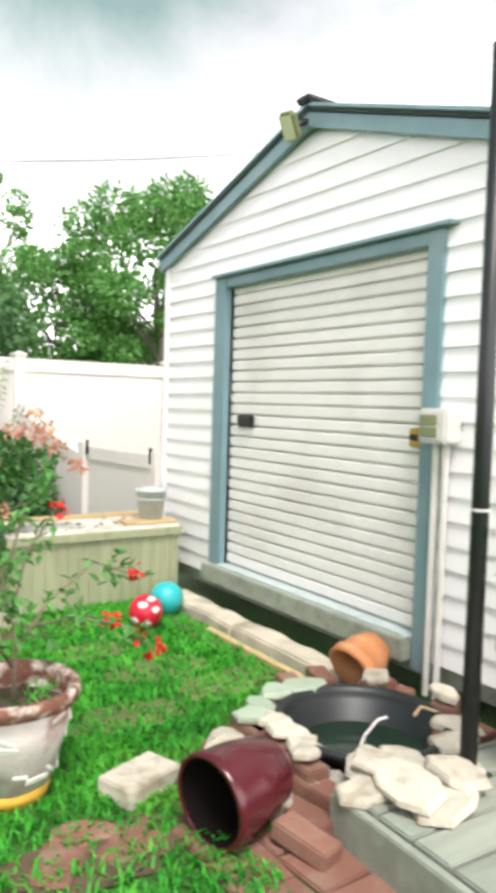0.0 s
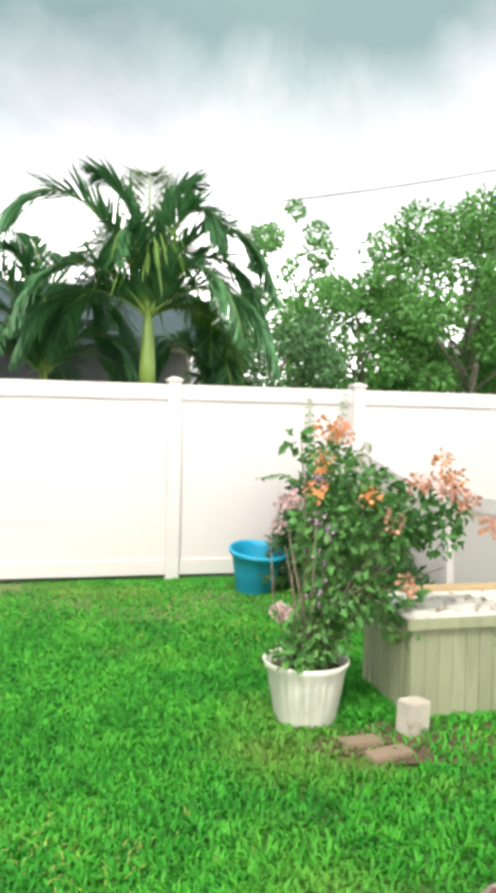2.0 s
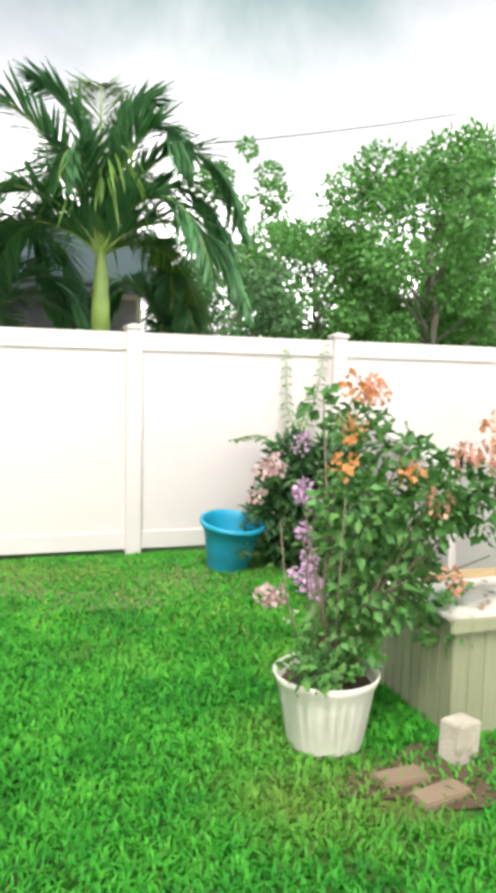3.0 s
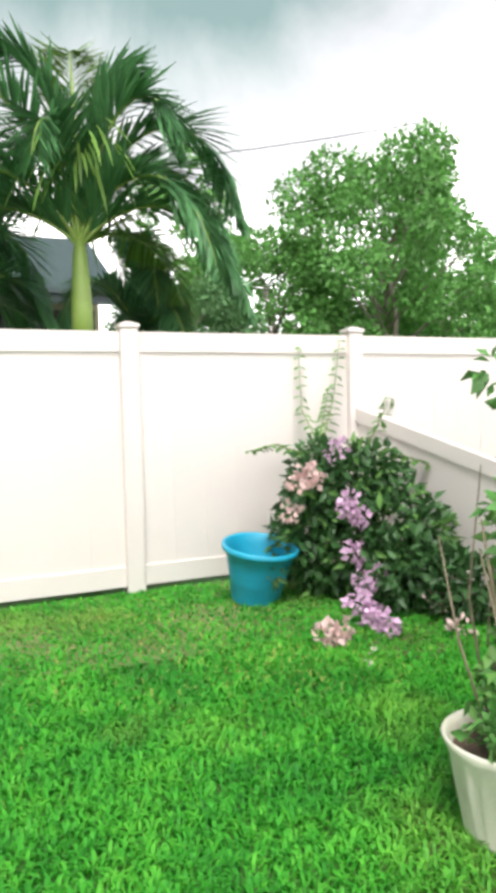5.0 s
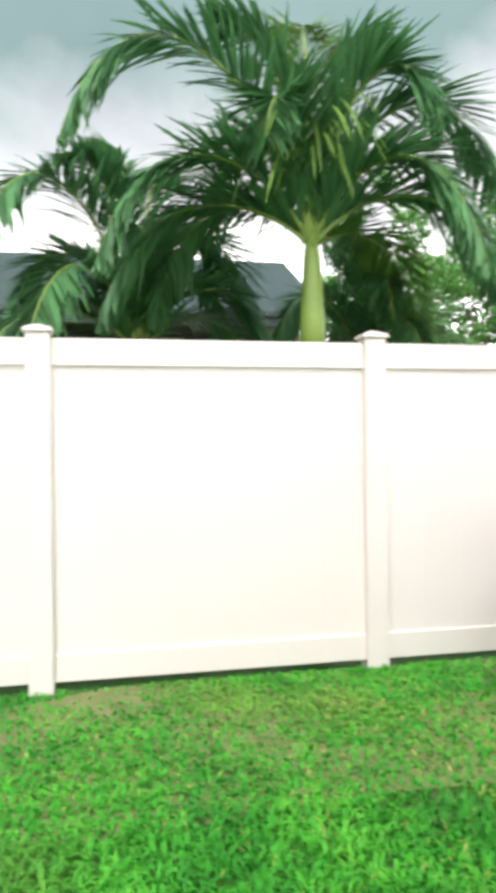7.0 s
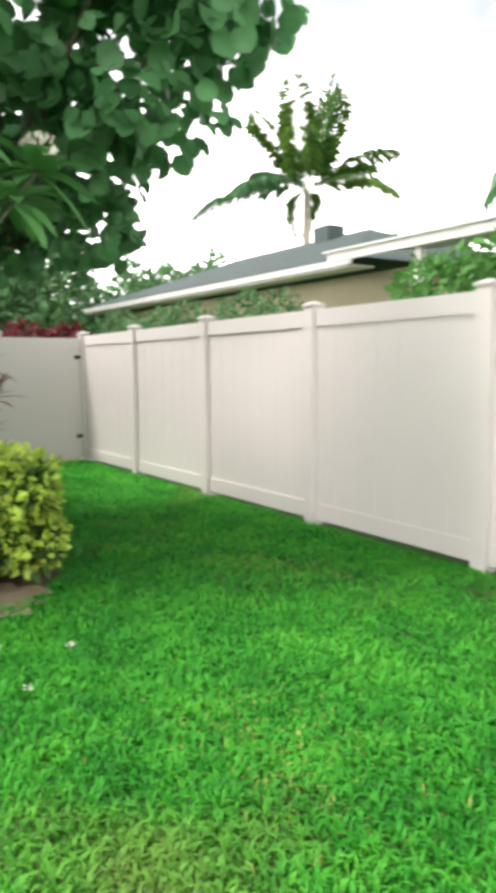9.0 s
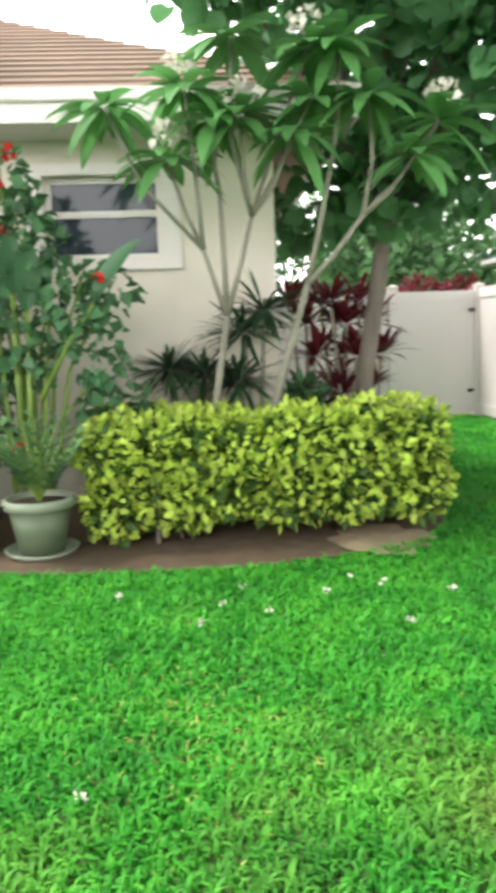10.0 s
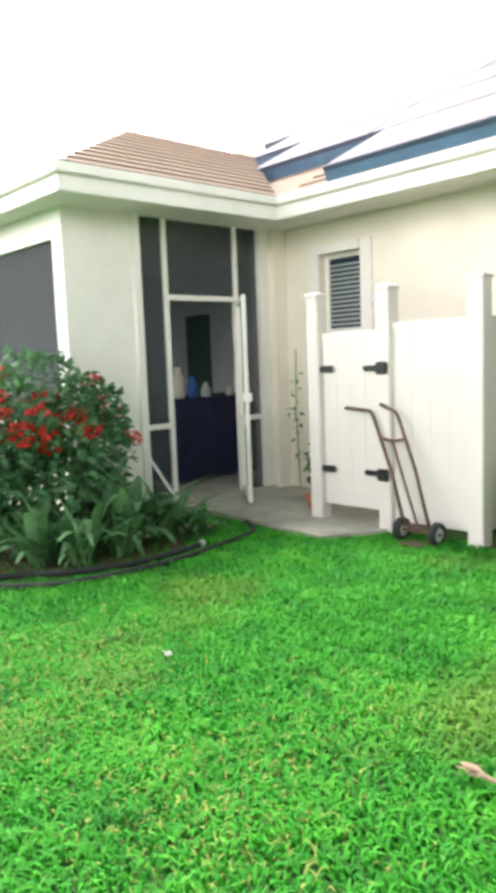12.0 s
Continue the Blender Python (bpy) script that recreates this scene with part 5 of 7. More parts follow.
leafy("foliage", rng, [(3.5, 1.25, 0.85, 0.14, 0.14, 0.2)], 160, 0.1, vineleaf, bp, 0.4)

# front pot with peeling paint and a thin-stemmed crown-of-thorns
FP = (1.95, 2.36, 0.0)
fp = thing("peeling_pot", FP, "large pot with peeling white paint and rusty rim", "plant pot")
part("pot_body", lathe([(0, 0.06), (0.15, 0.06), (0.2, 0.24), (0.225, 0.37), (0.21, 0.37), (0.19, 0.24), (0, 0.24)], 40, FP, wobble=lambda a, z: 1 + 0.012 * math.sin(7 * a + z * 20)), peeling, fp, smooth=True)
part("pot_base", lathe([(0, 0), (0.135, 0), (0.15, 0.06), (0, 0.06)], 36, FP), yellowpaint, fp, "chipped yellow foot", True)
part("rim", lathe([(0.215, 0.345), (0.243, 0.35), (0.25, 0.375), (0.245, 0.4), (0.228, 0.405), (0.205, 0.385), (0.2, 0.3)], 44, FP, wobble=lambda a, z: 1 + 0.025 * noise.noise(Vector((math.cos(a) * 3, math.sin(a) * 3, z * 8)))), rust, fp, "rusty flaking rim", True)
part("soil", lathe([(0, 0.32), (0.1, 0.315), (0.205, 0.31)], 24, FP), soil, fp, "dark soil with grass tufts")
for i in range(26):
    a, z = rng.random() * 6.28, 0.1 + rng.random() * 0.22
    r0 = 0.155 + (z - 0.06) * 0.25
    s = 0.012 + 0.014 * rng.random()
    bm = bbox(-s * 1.7, s * 1.7, -0.003, 0.003, -s * 0.5, s * 0.5, 0.002, turn=Matrix.Translation((FP[0] + r0 * math.cos(a), FP[1] + r0 * math.sin(a), z)) @ Matrix.Rotation(a + math.pi / 2, 4, "Z") @ Matrix.Rotation(radians(25 * rng.normal()), 4, "Y") @ Matrix.Rotation(radians(25), 4, "X"))
    part("paint_flake", bm, trimwhite, fp)
thorn = thing("thorny_shrub", (1.97, 2.37, 0.3), "thin leggy shrub with red flowers in the peeling pot", "shrub")
stems = [((1.97, 2.37, 0.3), (1.98, 2.4, 0.55), (1.93, 2.42, 0.8), (1.86, 2.5, 1.0)), ((1.97, 2.37, 0.5), (2.1, 2.38, 0.68), (2.3, 2.45, 0.78), (2.45, 2.42, 0.72)),
         ((1.96, 2.4, 0.6), (2.05, 2.5, 0.82), (2.2, 2.6, 0.98)), ((1.97, 2.38, 0.45), (1.85, 2.3, 0.62), (1.74, 2.3, 0.78)), ((2.0, 2.4, 0.58), (2.16, 2.3, 0.62), (2.3, 2.22, 0.6), (2.42, 2.16, 0.5)),
         ((1.95, 2.42, 0.75), (2.04, 2.5, 1.0), (2.1, 2.52, 1.1))]
tips = []
for i, s in enumerate(stems):
    part("stem", tube(s, [0.011 - 0.003 * min(i, 2)] + [0.0045] * (len(s) - 2) + [0.003], 7), thornbark, thorn, smooth=True)
    for k in range(20):
        t = rng.random() * (len(s) - 1)
        a, b = Vector(s[int(t)]), Vector(s[int(t) + 1])
        tips.append(a.lerp(b, t % 1) + Vector(rng.normal(size=3) * 0.03))
tips = np.array([tuple(t) for t in tips if t.z > 0.5])
v, f = simple_leaves(np.repeat(tips, 3, 0), rng.normal(size=(len(tips) * 3, 3)), 0.06, 0.026)
mesh_ob("foliage", raw_mesh("foliage", v, f), bougleaf, thorn)
for q in [(2.45, 2.42, 0.74), (2.42, 2.17, 0.5), (2.28, 2.24, 0.62), (2.2, 2.58, 0.97), (2.36, 2.2, 0.56)]:
    flower_heads("flower", rng, [q], 0.028, 14, 0.03, redfl, thorn, "small red flower")
leafy("grass_tuft", rng, [(2.02, 2.3, 0.34, 0.12, 0.12, 0.04)], 60, 0.06, grassm, fp, 0.15)

# balls
for nm, at, r0, m_, lab in (("ball", (3.22, 3.86, 0.105), 0.105, redball, "red and white rubber ball on the grass"), ("ball", (3.47, 4.06, 0.11), 0.11, tealball, "teal rubber ball beside the planter")):
    bm = bmesh.new(); bmesh.ops.create_uvsphere(bm, u_segments=32, v_segments=20, radius=r0); bmesh.ops.translate(bm, vec=at, verts=bm.verts)
    b_ = tagged(part(nm, bm, m_, smooth=True), lab, "ball")
    if m_ is redball:
        for i, d in enumerate(((-0.5, -0.6, 0.6), (-0.8, -0.3, -0.3), (0.2, -0.9, 0.3), (-0.3, -0.8, -0.5), (0.1, -0.5, 0.85))):
            d = Vector(d).normalized()
            bm = bmesh.new(); bmesh.ops.create_uvsphere(bm, u_segments=12, v_segments=8, radius=1)
            q = d.to_track_quat("Z", "Y").to_matrix().to_4x4()
            bmesh.ops.transform(bm, matrix=Matrix.Translation(Vector(at) + d * (r0 - 0.002)) @ q @ Matrix.Diagonal((0.03, 0.022, 0.005, 1)), verts=bm.verts)
            o = part("spot", bm, whiteball, None, "white printed spot", True); o.parent = b_

# planter box
px0, px1, py0, py1, pz = 2.55, 3.76, 4.44, 5.05, 0.5
planter = thing("planter_box", (3.15, 4.75, 0), "weathered greenish board planter box with pale lid", "planter box")
n = 16
for i in range(n):
    a, b = px0 + (px1 - px0) * i / n, px0 + (px1 - px0) * (i + 1) / n
    part("front_board", bbox(a, b, py0, py0 + 0.018, 0, pz, 0.005), boxwood, planter)
for i in range(8):
    a, b = py0 + 0.02 + (py1 - py0 - 0.02) * i / 8, py0 + 0.02 + (py1 - py0 - 0.02) * (i + 1) / 8
    part("side_board", bbox(px0, px0 + 0.018, a, b, 0, pz, 0.005), boxwood, planter)
part("side_panel", bbox(px1 - 0.02, px1, py0 + 0.02, py1, 0, pz), boxwood, planter)
part("back_panel", bbox(px0 + 0.02, px1 - 0.02, py1 - 0.02, py1, 0, pz), boxwood, planter)
part("lip", bbox(px0 - 0.025, px1 + 0.02, py0 - 0.025, py0 - 0.002, pz - 0.045, pz + 0.012, 0.006), boxwood, planter)
part("lid", bbox(px0 - 0.02, px1 + 0.01, py0, py1 + 0.01, pz + 0.001, pz + 0.018, 0.006), liner, planter, "pale dirty lid with dead leaves")
lidplank = thing("lid_plank", (3.3, 4.99, pz + 0.02), "pale yellow timber strip along the lid edge", "plank")
part("board", bbox(2.75, 3.8, 4.96, 5.03, pz + 0.019, pz + 0.045, 0.004, turn=None), palewood, lidplank)
board2 = thing("lid_board", (3.65, 4.62, pz + 0.02), "pale timber board lying across the lid", "plank")
part("board", bbox(-0.2, 0.2, -0.09, 0.09, 0, 0.02, 0.004, turn=pose(3.6, 4.62, pz + 0.019, 0, 0, -8)), palewood, board2)
litter = rng.random((60, 2)) * [1.1, 0.5] + [px0 + 0.05, py0 + 0.05]
v, f = simple_leaves(np.c_[litter, np.full(60, pz + 0.03)], np.c_[rng.normal(size=(60, 2)), np.zeros(60)], 0.05, 0.03)
tagged(mesh_ob("leaf_litter", raw_mesh("leaf_litter", v, f), dryleaf), "dry leaves scattered over the planter lid", "leaf litter", kind="stuff")
bucket = thing("bucket", (3.66, 4.7, pz + 0.04), "dull galvanised bucket standing on the planter lid", "bucket")
part("bucket_body", lathe([(0, 0), (0.085, 0), (0.115, 0.2), (0.12, 0.2), (0.12, 0.21), (0.11, 0.21), (0.08, 0.01), (0, 0.01)], 28, (3.66, 4.7, pz + 0.04)), galv, bucket, smooth=True)
part("bail", tube([(3.54, 4.7, pz + 0.235), (3.56, 4.65, pz + 0.27), (3.66, 4.61, pz + 0.285), (3.76, 4.65, pz + 0.27), (3.78, 4.7, pz + 0.235)], 0.004, 6), galv, bucket, "thin wire bail")
for z in (0.14,):
    part("hoop", lathe([(0.106, z), (0.11, z + 0.004), (0.107, z + 0.012)], 28, (3.66, 4.7, pz + 0.04)), galv, bucket)

# bougainvillea in a white ribbed pot
BP = (2.05, 4.57, 0.0)
rib = lambda a, z: 1 + (0.034 * (1 if math.sin(26 * a) > 0 else -0.4) if 0.02 < z < 0.22 else 0)
pot("ribbed_white_pot", BP, [(0, 0), (0.15, 0), (0.155, 0.02), (0.185, 0.215), (0.19, 0.225), (0.205, 0.27), (0.218, 0.3), (0.21, 0.306), (0.195, 0.28), (0.175, 0.2), (0, 0.2)], potwhite, "white ribbed plastic pot with a curling rim", seg=104, soil_z=0.25, wobble=rib)
boug = thing("bougainvillea", (BP[0], BP[1], 0.25), "leggy bougainvillea bush with orange and coral bracts", "shrub")
sway = [(2.0, 4.57, 1.4), (2.35, 4.5, 1.25), (2.6, 4.5, 1.1), (2.8, 4.55, 1.0), (2.1, 4.6, 1.2), (2.5, 4.62, 0.8), (1.95, 4.6, 0.95), (2.3, 4.4, 0.7), (2.75, 4.5, 0.75)]
for i, q in enumerate(sway):
    base = Vector((2.05 + 0.04 * math.cos(i), 4.57 + 0.04 * math.sin(i * 2), 0.26))
    q = Vector(q)
    m_ = base.lerp(q, 0.5) + Vector((0.03 * math.sin(i * 3), 0.03 * math.cos(i), 0.12))
    part("stem", tube([base, base.lerp(m_, 0.6), m_, q], [0.011, 0.009, 0.006, 0.003], 6), thornbark, boug, smooth=True)
for i in range(16):
    base = Vector((2.05 + 0.07 * math.cos(i * 2.4), 4.57 + 0.07 * math.sin(i * 2.4), 0.26))
    q = base + Vector((-0.12 + 0.6 * rng.random(), 0.1 * rng.normal(), 0.5 + 0.4 * rng.random()))
    part("twig", tube([base, base.lerp(q, 0.45) + Vector((0.04 * rng.normal(), 0.03 * rng.normal(), 0.05)), q], [0.005, 0.004, 0.002], 5), thornbark, boug, smooth=True)
blobs = [(2.1, 4.57, 0.42, 0.17, 0.15, 0.13), (2.25, 4.55, 0.62, 0.24, 0.18, 0.16), (2.4, 4.5, 0.95, 0.2, 0.15, 0.16), (2.15, 4.55, 0.95, 0.18, 0.14, 0.22), (2.55, 4.5, 1.03, 0.16, 0.13, 0.15),
         (2.15, 4.57, 1.3, 0.14, 0.1, 0.07), (2.32, 4.52, 1.2, 0.13, 0.1, 0.08), (2.72, 4.52, 0.92, 0.13, 0.1, 0.13), (2.5, 4.62, 0.6, 0.2, 0.12, 0.12), (2.85, 4.55, 1.05, 0.06, 0.06, 0.07), (1.98, 4.57, 1.38, 0.07, 0.06, 0.05), (2.62, 4.55, 0.42, 0.16, 0.1, 0.06), (2.0, 4.5, 0.34, 0.16, 0.12, 0.07)]
leafy("foliage", rng, blobs, 2100, 0.052, bougleaf, boug, 0.6)
leafy("light_foliage", rng, blobs[:4] + blobs[-2:], 650, 0.05, vinelight, boug, 0.55)
for q in [(2.1, 4.5, 1.44), (2.2, 4.5, 1.42), (2.05, 4.48, 1.15), (2.7, 4.45, 1.3), (2.08, 4.47, 1.28), (2.78, 4.46, 1.2), (2.3, 4.42, 1.12)]:
    flower_heads("orange_bract", rng, [q], 0.055, 40, 0.028, orangefl, boug, "orange papery bract cluster")
for q in [(2.55, 4.4, 1.19), (2.64, 4.4, 1.18), (2.72, 4.42, 1.16), (2.8, 4.44, 1.12), (2.86, 4.45, 1.08), (2.42, 4.38, 1.0), (2.98, 4.5, 0.98), (3.04, 4.52, 0.95), (2.18, 4.5, 1.45), (2.5, 4.38, 0.7)]:
    flower_heads("coral_bract", rng, [q], 0.052, 38, 0.028, coralfl, boug, "coral papery bract cluster")
brick_ob((2.5, 4.3, 0.0), 18, (0, 3), (0.13, 0.1, 0.16), palestone, "upright whitish block beside the planter", "white_block", "blocks")
for x, y, a, w_ in ((2.2, 4.22, 5, 0.2), (2.28, 4.08, 12, 0.22)):
    brick_ob((x, y, -0.008), a, (0, 0), (w_, 0.1, 0.035), brownstone, "flat brown stone slab in the soil", "slab", "slabs")

# turquoise tub and flowering vine heap in the fence corner
TB = (2.47, 7.36, 0.0)
tub = pot("turquoise_tub", TB, [(0, 0), (0.16, 0), (0.165, 0.015), (0.198, 0.2), (0.203, 0.205), (0.203, 0.215), (0.238, 0.35), (0.258, 0.355), (0.266, 0.372), (0.262, 0.39), (0.25, 0.397), (0.238, 0.387), (0.225, 0.33), (0.19, 0.15), (0.15, 0.02), (0, 0.02)], turquoise, "turquoise plastic tub with a rolled rim",
          "tub", m=Matrix.Translation(TB) @ pose(0, 0, 0.012, 10, 3, 0) @ Matrix.Scale(0.97, 4), seg=44)
leafy("clinging_vine", rng, [(2.5, 7.14, 0.22, 0.07, 0.02, 0.06)], 22, 0.07, vineleaf, tub, 0.5)
vine = thing("flowering_vine", (3.05, 7.2, 0), "dense dark vine heap with lilac and pink flowers", "shrub")
vb = [(3.0, 7.35, 0.35, 0.38, 0.35, 0.36), (3.15, 7.3, 0.7, 0.32, 0.3, 0.3), (3.3, 7.0, 0.4, 0.4, 0.4, 0.38), (3.25, 6.7, 0.25, 0.35, 0.35, 0.26), (3.35, 7.3, 0.8, 0.22, 0.25, 0.22), (3.05, 7.5, 0.85, 0.2, 0.2, 0.2), (3.4, 6.4, 0.2, 0.25, 0.3, 0.2), (2.88, 7.3, 0.6, 0.2, 0.25, 0.3)]
leafy("foliage", rng, vb, 5200, 0.085, vineleaf, vine, 0.48, hollow=0.5)
leafy("young_foliage", rng, vb[:3], 380, 0.1, vinelight, vine, 0.35, hollow=0.9)
for s in ([(3.2, 7.7, 0.95), (3.14, 7.9, 1.25), (3.14, 7.94, 1.74)], [(3.2, 7.7, 1.0), (3.42, 7.9, 1.35), (3.5, 7.93, 1.79)], [(3.1, 7.6, 0.95), (3.3, 7.85, 1.2), (3.38, 7.9, 1.42)], [(3.3, 7.3, 0.95), (3.42, 7.25, 1.2), (3.45, 7.2, 1.33)], [(3.4, 7.2, 0.98), (3.6, 7.15, 0.9), (3.84, 7.1, 0.8)], [(2.95, 7.5, 0.95), (2.75, 7.6, 1.02), (2.58, 7.62, 0.98)]):
    part("tendril", tube(s, [0.006, 0.004, 0.002], 5), crownshaft, vine)
    pts = []
    for k in range(14):
        t = k / 13 * 1.99
        a, b = Vector(s[int(t)]), Vector(s[int(t) + 1])
        pts += [tuple(a.lerp(b, t % 1))] * 2
    pts = np.array(pts)
    al = rng.normal(size=pts.shape) * 0.3; al[0::2, 0] += 1; al[1::2, 0] -= 1; al[:, 2] -= 0.5; al[:, 1] -= 0.4
    v, f = blades(pts, al, 0.1 * (1.1 - 0.6 * np.arange(len(pts)) / len(pts)), 0.04)
    mesh_ob("tendril_foliage", raw_mesh("tendril_foliage", v, f), vinelight, vine)
for q in [(2.9, 6.8, 0.38), (2.94, 6.75, 0.3), (3.0, 6.7, 0.24), (2.86, 6.65, 0.2), (2.76, 6.55, 0.14), (2.84, 6.5, 0.1), (2.74, 6.42, 0.09), (2.8, 6.35, 0.07), (2.78, 6.27, 0.05), (2.86, 6.8, 0.7), (2.94, 6.8, 0.6), (2.88, 6.82, 0.64), (3.25, 6.72, 0.38), (3.18, 6.75, 0.4), (2.95, 7.1, 1.0)]:
    flower_heads("lilac_flower", rng, [q], 0.062, 36, 0.046, purplefl, vine, "lilac flower cluster")
for q in [(2.62, 6.98, 0.82), (2.68, 6.98, 0.86), (2.72, 7.0, 0.84), (2.6, 7.05, 0.62), (2.44, 6.28, 0.05), (2.5, 6.3, 0.08), (2.41, 6.31, 0.07), (3.36, 6.7, 0.2), (3.2, 6.42, 0.12), (3.45, 6.5, 0.14), (3.5, 6.45, 0.06), (3.15, 6.12, 0.05), (3.42, 6.05, 0.05)]:
    flower_heads("pink_flower", rng, [q], 0.06, 34, 0.046, pinkfl, vine, "pale pink flower cluster")


# ---- palms ----
def frond(rng, base, yaw, rise, length, sag, leaflets, leaf_len, parent, mat, hang=0.5, width=0.028, name="frond"):
    """An arching feather frond: a tapered midrib with two rows of hanging leaflets."""
    base = Vector(base)
    out = Vector((math.cos(yaw), math.sin(yaw), 0))
    n = 14
    pts = []
    for i in range(n + 1):
        t = i / n
        pts.append(base + out * length * (math.cos(rise) * t + 0.3 * sag * t * t) * (1 - 0.1 * t * t) + UP * (length * math.sin(rise) * t - sag * length * t ** 2.6))
    bm = tube(pts, [0.02 * (1 - 0.85 * i / n) for i in range(n + 1)], 6)
    rib_ob = part(name, bm, crownshaft, parent, smooth=True)
    t = np.linspace(0.12, 0.995, leaflets)
    P = np.array([tuple(p) for p in pts])
    idx = t * n
    lo = np.minimum(idx.astype(int), n - 1)
    pos = P[lo] + (P[lo + 1] - P[lo]) * (idx - lo)[:, None]
    tang = unit(P[lo + 1] - P[lo])
    side = unit(np.cross(tang, [0, 0, 1.0]))
    ll = leaf_len * np.sin(np.clip(t * 0.9 + 0.12, 0, 1) * math.pi) ** 0.5
    V, F, off = [], [], 0
    for s in (-1, 1):
        al = side * s * 0.75 + tang * 0.6 + rng.normal(size=pos.shape) * 0.1
        al[:, 2] -= hang * (0.35 + 0.65 * t)
        v, f = blades(pos, al, ll * (0.85 + 0.3 * rng.random(len(t))), width, None, 0.15, 0.3, 0.35)
        V.append(v); F.append(f + off); off += len(v)
    mesh_ob("frond_blade", raw_mesh("frond_blade", np.vstack(V), np.vstack(F)), mat, rib_ob)
    return rib_ob


def plume(rng, base, yaw, reach, height, tip, leaflets, leaf_len, parent, mat, width=0.03):
    """A frond that climbs, arches over and lets its tip hang: reach out, height of the arch, height of the tip."""
    out = Vector((math.cos(yaw), math.sin(yaw), 0))
    c = [(0.0, 0.0), (0.22 * reach, 1.15 * height), (0.8 * reach, 1.45 * height - 0.2 * tip), (reach, tip)]
    n = 18
    pts = []
    for i in range(n + 1):
        t = i / n
        w = ((1 - t) ** 3, 3 * t * (1 - t) ** 2, 3 * t * t * (1 - t), t ** 3)
        pts.append(Vector(base) + out * sum(a * b[0] for a, b in zip(w, c)) + UP * sum(a * b[1] for a, b in zip(w, c)))
    rib_ob = part("frond", tube(pts, [0.019 * (1 - 0.85 * i / n) for i in range(n + 1)], 6), crownshaft, parent, smooth=True)
    t = np.linspace(0.08, 0.995, leaflets)
    P = np.array([tuple(p) for p in pts])
    lo = np.minimum((t * n).astype(int), n - 1)
    pos = P[lo] + (P[lo + 1] - P[lo]) * (t * n - lo)[:, None]
    tang = unit(P[lo + 1] - P[lo])
    side = np.tile(np.array(tuple(out.cross(UP))), (leaflets, 1))
    ll = leaf_len * np.sin(np.clip(t * 0.86 + 0.14, 0, 1) * math.pi) ** 0.5
    V, F, off = [], [], 0
    for s in (-1, 1):
        rise = unit(np.cross(side, tang))
        rise *= np.sign(rise[:, 2:3] + 1e-6)
        al = side * s * 0.6 + tang * (0.55 + 0.25 * t)[:, None] + rise * (0.38 - 0.75 * t + 0.12 * rng.normal(size=leaflets))[:, None] + rng.normal(size=pos.shape) * 0.07
        al[:, 2] -= 0.12 * t
        v, f = straps(pos, al, ll * (0.8 + 0.4 * rng.random(leaflets)), width, 0.03 + 0.2 * rng.random(leaflets), 3, 0.3)
        V.append(v); F.append(f + off); off += len(v)
    mesh_ob("frond_blade", raw_mesh("frond_blade", np.vstack(V), np.vstack(F)), mat, rib_ob)


# yaw in degrees, reach, arch height, tip height
CROWN = [(95, 0.2, 1.2, 1.58), (168, 0.5, 1.15, 1.45), (15, 0.42, 1.15, 1.38), (182, 1.45, 1.05, 0.42), (358, 1.4, 1.0, 0.2), (8, 1.4, 0.72, -0.3), (195, 1.45, 0.55, -0.25), (345, 1.35, 0.36, -0.55),
         (170, 1.35, 0.3, -0.5), (60, 1.1, 0.85, 0.2), (120, 1.15, 0.85, 0.2), (318, 1.1, 0.5, -0.3), (232, 0.6, 0.8, 0.5), (30, 1.35, 0.2, -0.6), (335, 0.8, 1.0, 0.62), (140, 1.2, 0.35, -0.4)]


def palm(at, crown_z, size, seed, label, trunk_r=0.075, turn=0.0, light=(0, 13), crown=CROWN):
    rg = np.random.default_rng(seed)
    o = thing("palm_tree", at, label, "palm tree", "palms beyond the fence")
    x, y, _ = at
    part("trunk", tube([(x, y, -0.05), (x, y, crown_z - 0.75)], [trunk_r * 1.2, trunk_r], 14), palebark, o, smooth=True)
    part("crownshaft", tube([(x, y, crown_z - 0.75), (x, y, crown_z - 0.4), (x, y, crown_z), (x, y, crown_z + 0.15)], [trunk_r * 1.1, trunk_r * 1.05, trunk_r * 0.7, trunk_r * 0.3], 14), crownshaft, o, "smooth green crownshaft", True)
    for i, (yaw, reach, height, tip) in enumerate(crown):
        k = size * (0.93 + 0.14 * rg.random())
        plume(rg, (x, y, crown_z + 0.05), radians(yaw + turn) + rg.normal() * 0.06, reach * k, height * k, tip * k, 100, 0.45 * size, o, palmlight if i in light else palmleaf)
    if light:
        n = 60
        a, k = rg.random(n) * 6.283, rg.random(n)
        pos = np.c_[x + 0.42 * k * np.cos(a) * size, y + 0.42 * k * np.sin(a) * size, crown_z + size * (0.35 + 0.6 * rg.random(n))]
        v, f = straps(pos, np.c_[np.cos(a) * 0.5, np.sin(a) * 0.5, -0.6 + 0.5 * rg.random(n)], 0.36 * size, 0.026, 0.4, 4)
        mesh_ob("young_foliage", raw_mesh("young_foliage", v, f), palmlight, o, "pale narrow leaflets hanging in the crown")
    return o


